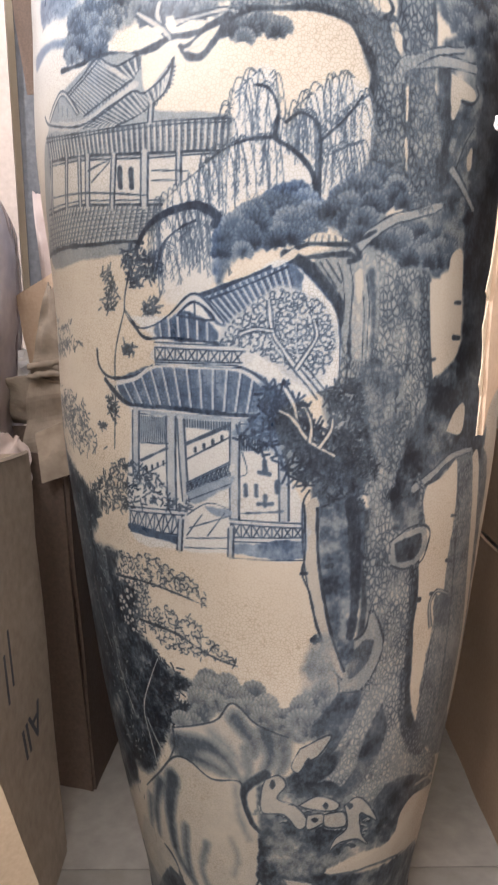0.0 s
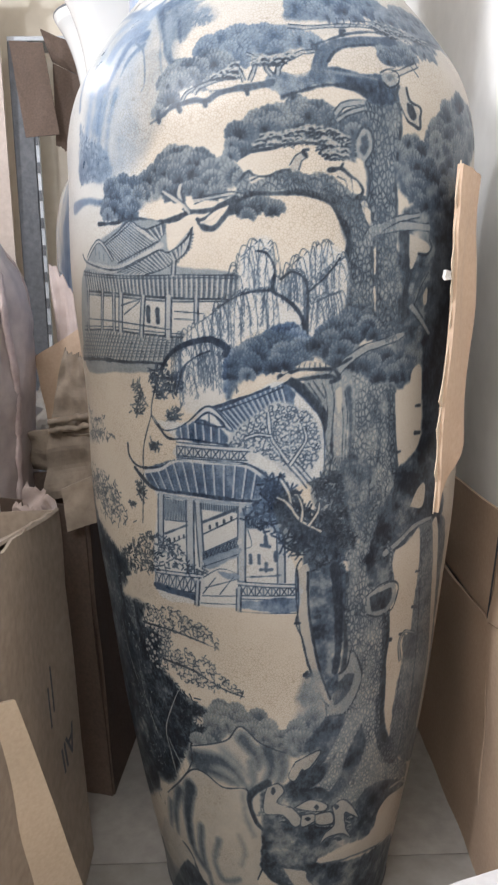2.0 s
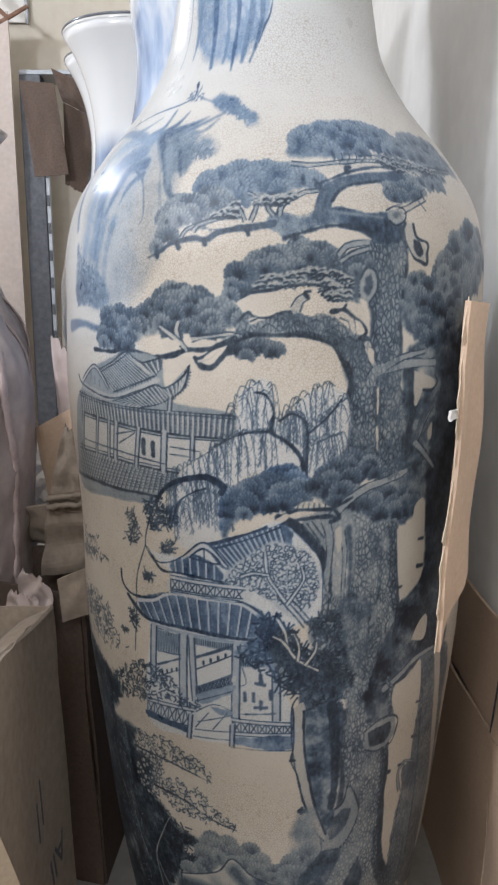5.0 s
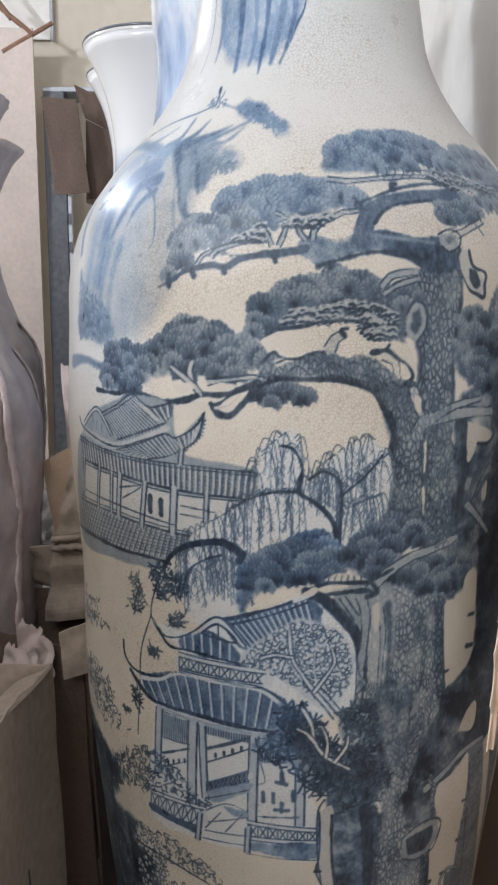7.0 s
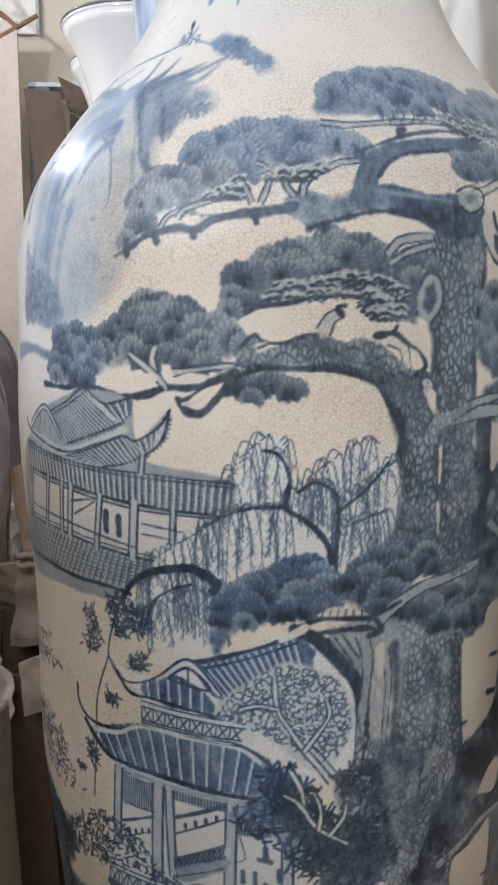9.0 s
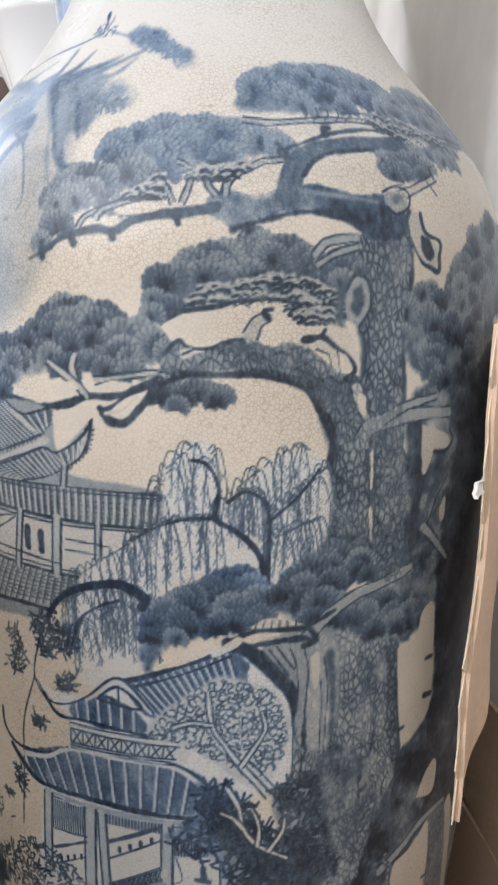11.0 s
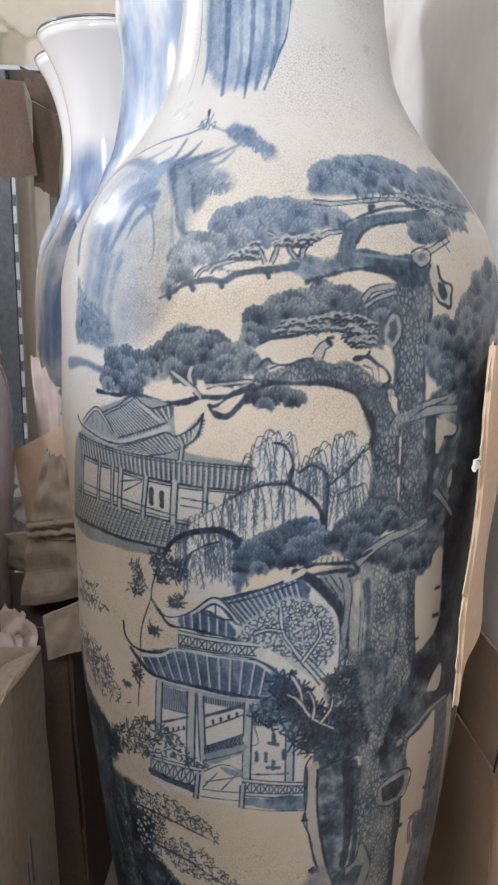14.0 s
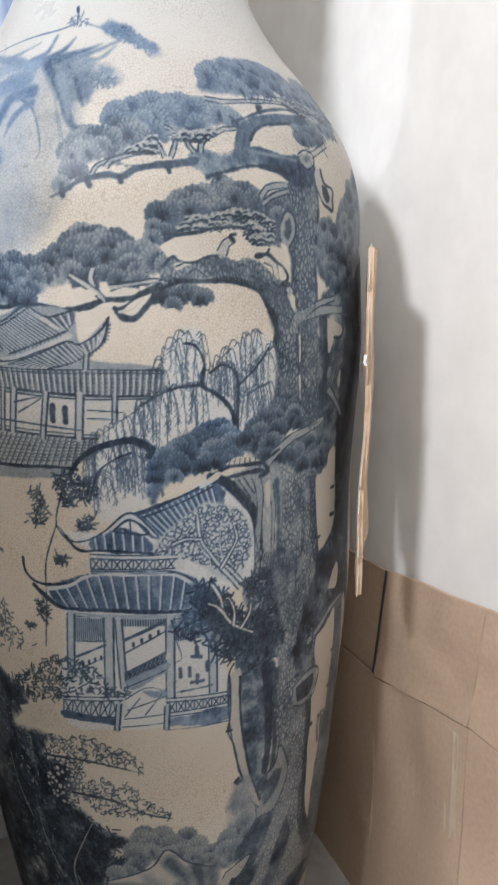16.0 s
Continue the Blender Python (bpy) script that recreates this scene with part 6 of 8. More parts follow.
brush([(1.5, 57.0), (2.1, 57.0)], 0.6, 0.4, ink=0.88, hue=0.4, soft=0.15)
brush([(3.0, 49.2), (3.7, 49.1)], 0.6, 0.4, ink=0.88, hue=0.4, soft=0.15)
brush([(4.5, 45.6), (5.2, 45.6)], 0.6, 0.4, ink=0.88, hue=0.4, soft=0.15)
brush([(4.3, 57.7), (4.9, 57.7)], 0.6, 0.4, ink=0.88, hue=0.4, soft=0.15)
brush([(4.7, 55.2), (5.3, 55.1)], 0.6, 0.4, ink=0.88, hue=0.4, soft=0.15)
leaves([(-3.0, 75.8), (-0.6, 77.0), (1.8, 74.0), (4.3, 71.5), (6.9, 69.6), (7.1, 65.8), (3.8, 67.2), (1.6, 67.9), (1.9, 69.8), (-1.8, 71.7)], 260, 1.1, ink=0.94, hue=0.5)
leaves([(3.6, 76.3), (7.4, 77.4), (10.8, 75.4), (10.2, 71.8), (8.4, 67.6), (6.4, 65.8), (5.0, 70.9)], 230, 1.0, ink=0.9, hue=0.3)
twig([(-0.3, 76.3), (0.6, 74.6), (1.0, 72.7), (2.2, 71.1), (4.7, 69.6)], 0.32, 0.05, 0.2)
twig([(1.0, 72.7), (0.1, 73.7), (-0.9, 74.2)], 0.32, 0.05, 0.2)
twig([(2.2, 71.1), (2.3, 72.8), (1.7, 74.4)], 0.32, 0.05, 0.2)
twig([(3.2, 70.5), (4.3, 72.1), (4.5, 73.3)], 0.32, 0.05, 0.2)
fill([(7.7, 78.0), (10.7, 78.4), (11.3, 74.2), (10.4, 69.3), (9.1, 69.4), (8.1, 73.2)], ink=0.5, hue=0.3, soft=0.6, mottle=0.9, bark=0.5)

# left groves, their ink deepened to hold the shade low on this side
fill([(-37.4, 67.1), (-27.5, 63.9), (-25.1, 60.8), (-28.1, 57.1), (-21.8, 57.0), (-23.8, 53.7), (-19.0, 52.7), (-20.8, 48.5), (-18.4, 46.0), (-15.8, 43.6), (-11.8, 42.5), (-15.2, 40.6), (-13.0, 39.9), (-14.1, 37.6), (-16.9, 35.6), (-20.9, 28.8), (-25.7, 26.8), (-27.4, 34.0), (-30.9, 43.6), (-35.4, 50.2), (-35.4, 59.8)], ink=0.84, hue=0.1, soft=1.2, mottle=0.8)
leaves([(-37.4, 67.1), (-26.5, 64.1), (-24.8, 60.8), (-28.1, 57.1), (-21.3, 57.1), (-23.2, 53.9), (-18.0, 52.9), (-19.6, 48.8), (-17.6, 46.2), (-15.4, 43.7), (-10.3, 42.8), (-14.9, 40.7), (-12.2, 40.0), (-13.7, 37.6), (-16.9, 35.6), (-20.9, 28.8), (-25.7, 26.8), (-27.4, 34.0), (-30.9, 43.6), (-35.4, 50.2), (-35.4, 59.8)], 1300, 0.8, ink=0.9, hue=0.12)
leaves([(-26.5, 64.1), (-21.6, 67.0), (-18.9, 68.7), (-14.8, 67.2), (-13.1, 65.1), (-9.9, 63.9), (-10.6, 63.2), (-15.6, 63.6), (-19.7, 62.4), (-26.0, 60.6), (-29.5, 63.5)], 430, 0.7, ink=0.88, hue=0.1)
leaves([(-36.7, 74.7), (-29.4, 74.8), (-27.0, 73.1), (-24.6, 70.7), (-21.4, 69.1), (-25.1, 67.9), (-32.6, 67.3)], 150, 0.7, ink=0.72, hue=0.15)
fill([(-50.0, 76.0), (-37.0, 70.0), (-33.0, 56.0), (-30.0, 42.0), (-27.0, 24.0), (-50.0, 20.0)], ink=0.76, hue=0.1, soft=1.2, mottle=0.9)
leaves([(-49.0, 80.0), (-36.0, 72.0), (-32.0, 56.0), (-29.0, 42.0), (-26.0, 22.0), (-49.0, 20.0)], 700, 0.9, ink=0.88, hue=0.12)
leaves([(-36.0, 70.0), (-30.0, 66.0), (-26.0, 58.0), (-24.0, 44.0), (-22.0, 30.0), (-27.0, 26.0), (-31.0, 44.0)], 130, 0.6, ink=0.22, hue=0.12)
leaves([(-37.5, 83.3), (-28.4, 81.0), (-32.2, 78.0), (-35.6, 79.1)], 60, 0.7, ink=0.75, hue=0.15)
leaves([(-34.1, 71.4), (-25.7, 72.2), (-24.1, 70.1), (-30.0, 67.7)], 90, 0.6, ink=0.78, hue=0.12)
fill([(-26.2, 60.0), (-20.9, 61.6), (-19.7, 59.0), (-21.6, 57.8), (-24.6, 58.4)], ink=0.03, soft=0.25)
leaves([(-21.4, 56.9), (-16.3, 57.7), (-13.4, 56.2), (-11.0, 56.1), (-9.1, 53.6), (-9.5, 52.6), (-12.6, 53.7), (-15.9, 54.2), (-19.8, 53.6), (-23.1, 54.5)], 150, 0.55, ink=0.78, hue=0.12)
curls([(-21.4, 56.9), (-16.3, 57.7), (-13.4, 56.2), (-11.0, 56.1), (-9.1, 53.6), (-9.5, 52.6), (-12.6, 53.7), (-15.9, 54.2), (-19.8, 53.6), (-23.1, 54.5)], 60, 0.34, 0.12, 0.85)
leaves([(-18.8, 50.2), (-14.5, 52.0), (-11.5, 51.0), (-9.7, 49.8), (-9.3, 48.4), (-6.3, 46.9), (-5.9, 45.7), (-9.3, 46.2), (-13.4, 46.3), (-16.9, 47.0)], 150, 0.55, ink=0.78, hue=0.12)
curls([(-18.8, 50.2), (-14.5, 52.0), (-11.5, 51.0), (-9.7, 49.8), (-9.3, 48.4), (-6.3, 46.9), (-5.9, 45.7), (-9.3, 46.2), (-13.4, 46.3), (-16.9, 47.0)], 60, 0.34, 0.12, 0.85)
leaves([(-23.2, 53.9), (-17.8, 53.9), (-17.3, 50.8), (-19.9, 47.2), (-23.4, 47.7)], 150, 0.55, ink=0.78, hue=0.12)
curls([(-23.2, 53.9), (-17.8, 53.9), (-17.3, 50.8), (-19.9, 47.2), (-23.4, 47.7)], 60, 0.34, 0.12, 0.85)
brush([(-23.2, 53.9), (-17.8, 54.2), (-13.4, 53.7), (-9.5, 52.7)], 0.3, 0.15, ink=0.85, hue=0.15, soft=0.12)
brush([(-19.6, 49.2), (-14.0, 48.7), (-9.3, 46.7), (-6.0, 45.8)], 0.3, 0.15, ink=0.85, hue=0.15, soft=0.12)
leaves([(-18.8, 43.6), (-14.4, 44.7), (-12.3, 42.8), (-14.8, 41.5), (-10.3, 40.7), (-14.3, 37.7), (-21.0, 30.5), (-21.9, 37.0)], 200, 1.0, ink=0.95, hue=0.12)
brush([(-20.0, 28.3), (-20.8, 33.2), (-21.1, 37.3), (-18.8, 42.0), (-17.2, 44.8)], 0.22, 0.1, ink=0.18, hue=0.1, soft=0.1)
brush([(-17.5, 30.0), (-20.1, 34.3), (-20.7, 35.8)], 0.22, 0.1, ink=0.18, hue=0.1, soft=0.1)
brush([(-27.7, 43.1), (-29.7, 47.3), (-30.3, 51.9)], 0.22, 0.1, ink=0.18, hue=0.1, soft=0.1)
brush([(-23.7, 35.5), (-25.9, 41.3), (-26.2, 46.9)], 0.22, 0.1, ink=0.18, hue=0.1, soft=0.1)

# misty shrubs over the rocks
pad([(-16.4, 35.5), (-12.7, 39.7), (-11.1, 43.6), (-8.0, 44.6), (-6.3, 43.0), (-7.3, 41.0), (-11.0, 37.9)], 1.6, ink=0.52, hue=0.15)
pad([(-6.3, 43.0), (-3.6, 43.7), (-1.9, 41.1), (1.5, 39.5), (2.8, 36.5), (-0.1, 37.0), (-3.7, 40.0), (-6.6, 41.2)], 1.6, ink=0.52, hue=0.15)
fill([(1.3, 42.0), (2.9, 47.9), (5.1, 49.3), (6.4, 44.1), (6.7, 38.6), (3.3, 36.3), (0.5, 37.5)], ink=0.34, hue=0.4, soft=1.2, mottle=0.6)
pad([(0.5, 39.2), (2.6, 42.6), (5.6, 43.2), (6.6, 39.5), (3.7, 36.4)], 1.5, ink=0.52, hue=0.3)

# rocks
fill([(-38.0, 8.9), (-17.3, 17.8), (-17.1, 11.2), (-12.2, 7.5), (-16.1, 1.7), (-30.6, -4.7), (-38.6, 1.9)], ink=0.4, hue=0.1, soft=0.7, mottle=0.6)
brush([(-22.0, 15.9), (-19.4, 12.6), (-17.6, 8.8), (-13.1, 5.6)], 1.4, 0.6, ink=0.75, hue=0.15, soft=0.4)
fill([(-16.0, 36.0), (-11.6, 37.5), (-9.0, 38.7), (-7.3, 40.9), (-6.1, 40.7), (-4.2, 38.9), (-2.0, 37.8), (-0.0, 37.1), (0.8, 34.6), (0.4, 32.1), (-2.0, 31.7), (-3.3, 28.6), (-4.7, 25.9), (-6.3, 28.3), (-6.6, 30.5), (-10.5, 30.7), (-13.2, 31.3), (-16.2, 31.3), (-17.0, 32.8)], ink=0.1, hue=0.2, soft=0.15, mottle=0.5)
brush([(-15.6, 34.0), (-11.4, 34.7), (-8.5, 33.6), (-6.5, 30.9)], 2.9700000000000006, 0.6, ink=0.7100000000000001, hue=0.2, soft=1.3)
brush([(-15.0, 32.5), (-11.2, 32.4), (-7.8, 31.1)], 2.0250000000000004, 0.6, ink=0.65, hue=0.2, soft=1.3)
brush([(-6.6, 39.1), (-4.5, 36.4), (-4.2, 34.5)], 1.89, 0.6, ink=0.65, hue=0.2, soft=1.3)
brush([(-5.5, 35.2), (-5.1, 31.9), (-6.4, 29.9)], 0.945, 0.6, ink=0.55, hue=0.2, soft=1.3)
brush([(-2.7, 37.6), (-2.0, 34.6), (-3.3, 31.5)], 2.43, 0.6, ink=0.67, hue=0.2, soft=1.3)
brush([(-0.4, 36.6), (-0.2, 33.8), (-1.0, 32.1)], 2.16, 0.6, ink=0.6000000000000001, hue=0.2, soft=1.3)
brush([(-10.0, 36.8), (-7.6, 34.9), (-5.9, 32.7)], 1.215, 0.6, ink=0.35, hue=0.2, soft=1.3)
brush([(-16.0, 36.0), (-11.6, 37.5), (-9.0, 38.7), (-7.3, 40.9), (-6.0, 40.7), (-4.2, 38.9), (-2.0, 37.8), (0.2, 37.0)], 0.2, 0.2, ink=0.85, hue=0.2, soft=0.15)
brush([(-16.0, 36.0), (-16.1, 33.5), (-17.3, 31.3)], 0.25, 0.2, ink=0.8, hue=0.2, soft=0.2)
brush([(-2.7, 31.9), (-5.2, 30.2), (-6.1, 28.2), (-5.1, 24.8), (-2.8, 22.0)], 1.4, 0.9, ink=0.86, hue=0.2, soft=0.35)
fill([(-24.2, 24.6), (-20.3, 28.2), (-16.7, 31.6), (-14.1, 31.9), (-10.6, 30.2), (-6.6, 30.5), (-6.3, 27.9), (-5.2, 24.5), (-3.0, 21.9), (-3.6, 17.6), (-5.2, 13.5), (-5.4, 9.7), (-16.3, 6.9), (-18.4, 9.9), (-20.0, 14.2), (-22.4, 16.1), (-26.3, 15.3), (-26.5, 19.1)], ink=0.09, hue=0.2, soft=0.15, mottle=0.5)
brush([(-17.4, 28.3), (-19.3, 22.2), (-19.3, 16.0), (-16.2, 12.2)], 2.43, 0.6, ink=0.77, hue=0.2, soft=1.2)
brush([(-20.4, 26.8), (-22.7, 21.7), (-23.4, 17.2)], 1.7550000000000001, 0.6, ink=0.67, hue=0.2, soft=1.2)
brush([(-23.8, 23.1), (-25.6, 17.5)], 1.215, 0.6, ink=0.55, hue=0.2, soft=1.2)
brush([(-12.6, 19.8), (-14.2, 15.2), (-12.7, 11.9), (-9.2, 12.8)], 1.08, 0.6, ink=0.55, hue=0.2, soft=1.2)
brush([(-8.3, 16.0), (-7.4, 19.0), (-8.6, 21.7)], 0.945, 0.6, ink=0.33, hue=0.2, soft=1.2)
brush([(-16.3, 21.4), (-17.1, 15.4), (-16.0, 10.8), (-16.2, 7.7)], 1.35, 0.6, ink=0.65, hue=0.2, soft=1.2)
brush([(-7.1, 29.8), (-6.8, 25.6), (-5.5, 22.1)], 0.81, 0.6, ink=0.35, hue=0.2, soft=1.2)
brush([(-24.2, 24.6), (-20.0, 28.3), (-16.7, 31.6), (-13.9, 32.0), (-10.6, 30.2), (-6.4, 30.5), (-6.2, 27.7), (-5.1, 24.5), (-2.9, 21.9), (-3.5, 17.6), (-5.2, 13.5)], 0.22, 0.22, ink=0.88, hue=0.2, soft=0.15)
fill([(-27.8, 18.4), (-22.5, 15.9), (-20.0, 13.2), (-22.4, 8.7), (-30.2, 8.3), (-33.8, 10.4)], ink=0.14, hue=0.2, soft=0.3, mottle=0.4)
fill([(-22.0, 12.9), (-18.1, 10.0), (-17.5, 6.5), (-39.1, -4.4), (-29.1, 5.8)], ink=0.72, hue=0.15, soft=0.4, mottle=0.5)

# roots and the bank
fill([(-4.1, 29.9), (-0.4, 31.5), (7.3, 30.2), (11.9, 27.1), (19.6, 28.0), (27.4, 23.0), (20.9, 23.4), (17.7, 17.9), (13.3, 18.4), (6.3, 17.0), (4.1, 15.1), (-2.5, 15.4), (-3.8, 21.8)], ink=0.62, hue=0.2, soft=0.5, mottle=0.6)
brush([(5.2, 15.6), (13.9, 15.4), (24.6, 14.1), (34.8, 14.8)], 0.7, 0.5, ink=0.6, hue=0.2, soft=0.3)
fill([(4.1, 15.1), (14.0, 14.9), (34.7, 9.5), (38.9, 0.5), (27.3, -4.0), (10.1, 2.8)], ink=0.5, hue=0.2, soft=0.5, mottle=0.6)
rock([(-1.6, 14.8), (4.1, 15.3), (5.7, 12.6), (10.3, 5.8), (8.7, 3.1), (4.8, 4.8), (0.9, 10.9)], 0.12, 0.4)
brush([(-3.8, 17.6), (-1.4, 14.3), (2.0, 12.0), (4.3, 4.9)], 1.2, 0.6, ink=0.75, hue=0.2, soft=0.4)
fill([(-6.1, 10.6), (0.9, 10.9), (4.8, 3.8), (-7.8, 2.7)], ink=0.55, hue=0.2, soft=0.5, mottle=0.5)
fill([(12.4, 47.8), (16.0, 44.0), (17.4, 35.6), (20.0, 31.2), (29.0, 26.7), (30.3, 23.3), (21.5, 27.1), (16.6, 27.9), (12.5, 26.0), (6.4, 29.1), (1.3, 28.7), (-2.1, 26.9), (-4.7, 25.9), (-2.0, 29.6), (2.9, 31.2), (6.8, 34.9), (9.0, 39.3), (11.2, 42.8)], ink=0.2, hue=0.2, soft=0.2, mottle=0.5, bark=1.0)
fill([(13.0, 39.9), (14.1, 36.6), (13.2, 32.1), (10.2, 28.2), (6.3, 27.0), (6.5, 28.2), (9.4, 31.8), (11.3, 37.1)], ink=0.74, hue=0.2, soft=0.35, mottle=0.4)
fill([(6.5, 42.4), (9.5, 41.6), (7.8, 37.0), (5.0, 34.6), (5.8, 37.3), (2.7, 37.6), (4.9, 39.9)], ink=0.6, hue=0.35, soft=0.5, mottle=0.6)
fill([(9.2, 36.8), (7.5, 33.1), (3.8, 30.3), (-1.2, 28.5), (2.9, 32.0), (6.1, 34.2)], ink=0.66, hue=0.2, soft=0.4, mottle=0.5)
fill([(0.3, 30.4), (6.3, 30.4), (8.3, 28.3), (3.0, 28.4), (0.5, 28.5)], ink=0.78, hue=0.2, soft=0.3, mottle=0.4)
brush([(16.1, 43.2), (16.8, 36.7), (19.7, 31.5), (22.4, 30.1)], 1.4, 0.8, ink=0.84, hue=0.2, soft=0.35)
brush([(23.7, 37.6), (23.9, 33.3), (23.0, 30.2)], 0.8, 0.5, ink=0.7, hue=0.2, soft=0.3)
fill([(-3.9, 21.8), (-2.1, 24.7), (3.3, 23.0), (9.0, 22.1), (16.1, 24.9), (21.0, 21.9), (19.2, 18.1), (11.7, 17.9), (6.6, 17.1), (7.8, 15.4), (12.3, 14.8), (10.4, 12.4), (3.7, 15.4), (-2.2, 16.2), (-3.9, 17.6)], ink=0.6, hue=0.2, soft=0.4, mottle=0.9)
fill([(12.9, 24.1), (15.5, 27.7), (22.4, 26.7), (32.4, 21.3), (24.1, 22.5), (19.6, 19.9), (17.8, 18.1), (12.4, 20.5)], ink=0.7, hue=0.2, soft=0.4, mottle=0.6)
fill([(6.6, 16.5), (11.9, 17.1), (19.2, 18.1), (20.4, 21.8), (23.8, 23.1), (31.4, 20.7), (31.8, 15.9), (30.1, 12.9), (20.4, 14.7), (12.1, 15.6)], ink=0.05, hue=0.2, soft=0.15, mottle=0.2)
fill([(-2.2, 16.7), (3.7, 15.1), (8.0, 13.9), (12.3, 14.8), (20.7, 13.8), (30.7, 12.6), (30.9, 6.4), (25.5, 2.5), (8.6, 9.0), (7.1, 12.1), (-1.2, 12.8)], ink=0.62, hue=0.2, soft=0.4, mottle=0.8)
fill([(-0.2, 16.0), (4.2, 14.9), (4.6, 13.5), (7.3, 10.0), (4.1, 9.8), (1.8, 12.8)], ink=0.12, hue=0.2, soft=0.2, mottle=0.3)
brush([(-4.1, 16.6), (-2.2, 13.8), (1.9, 11.9), (3.6, 9.9)], 1.0, 0.6, ink=0.85, hue=0.2, soft=0.3)
tangle([(-2.8, 30.8), (-0.4, 31.3), (3.0, 28.1), (10.3, 27.4), (15.4, 22.8), (11.4, 19.9), (3.3, 23.2), (-2.9, 26.0)], 60, 0.36)
knot([(1.8, 35.4), (5.1, 36.9), (5.9, 36.5), (4.4, 34.4), (2.8, 33.5), (1.6, 32.1), (0.7, 33.1)], 0.18)
knot([(-2.8, 31.2), (-1.0, 31.8), (-0.0, 30.4), (-1.2, 28.5), (1.4, 27.4), (3.2, 25.0), (1.9, 23.8), (-0.3, 26.1), (-3.4, 26.4), (-3.4, 29.5)], 0.18)
knot([(1.8, 27.4), (4.7, 28.6), (7.7, 27.1), (7.1, 26.1), (4.0, 26.6)], 0.18)
knot([(3.1, 25.9), (5.3, 25.9), (5.7, 24.6), (3.2, 23.7)], 0.18)
knot([(5.6, 25.7), (8.6, 25.6), (9.1, 23.4), (6.0, 23.8)], 0.18)
knot([(8.7, 26.5), (10.5, 27.4), (12.5, 26.0), (14.9, 22.7), (12.9, 23.9), (11.5, 24.6), (12.2, 21.5), (13.8, 19.2), (11.3, 20.8), (8.2, 20.8), (6.9, 19.7), (7.7, 21.7), (9.5, 23.1)], 0.18)
fill([(2.2, 33.4), (2.9, 34.2), (3.7, 33.3), (3.0, 32.5)], ink=0.82, hue=0.2, soft=0.12, mottle=0.2)
fill([(-2.3, 30.4), (-1.9, 31.2), (-1.4, 30.4), (-1.9, 29.7)], ink=0.82, hue=0.2, soft=0.12, mottle=0.2)
fill([(5.1, 27.1), (5.7, 27.7), (6.3, 27.0), (5.8, 26.4)], ink=0.82, hue=0.2, soft=0.12, mottle=0.2)
fill([(8.9, 26.5), (9.4, 27.1), (10.1, 26.2), (9.6, 25.7)], ink=0.82, hue=0.2, soft=0.12, mottle=0.2)
fill([(3.7, 25.2), (4.2, 25.4), (4.8, 25.0), (4.3, 24.8)], ink=0.82, hue=0.2, soft=0.12, mottle=0.2)
fill([(4.4, 23.3), (4.9, 23.7), (5.5, 23.1), (4.9, 22.8)], ink=0.82, hue=0.2, soft=0.12, mottle=0.2)
fill([(9.8, 20.1), (10.7, 20.4), (11.8, 19.6), (10.9, 19.3)], ink=0.82, hue=0.2, soft=0.12, mottle=0.2)
fill([(7.3, 19.7), (8.1, 20.1), (9.0, 19.3), (8.2, 18.9)], ink=0.82, hue=0.2, soft=0.12, mottle=0.2)
brush([(23.1, 24.8), (27.7, 23.8), (34.3, 19.9)], 0.5, 0.3, ink=0.2, hue=0.2, soft=0.15)

# the ground turns paler with height over the shoulder and neck
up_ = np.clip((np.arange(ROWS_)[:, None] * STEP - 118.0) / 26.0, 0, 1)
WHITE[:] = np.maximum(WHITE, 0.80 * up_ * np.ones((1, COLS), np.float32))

# the smooth wash of the waterfall on the far side of the shoulder
arc_ = LEFT + np.arange(COLS)[None, :] * STEP
high_ = np.clip((np.arange(ROWS_)[:, None] * STEP - 96.0) / 14.0, 0, 1)
WHITE[:] = np.maximum(WHITE, 0.8 * np.clip((-15.5 - arc_) / 4.0, 0, 1) * high_)


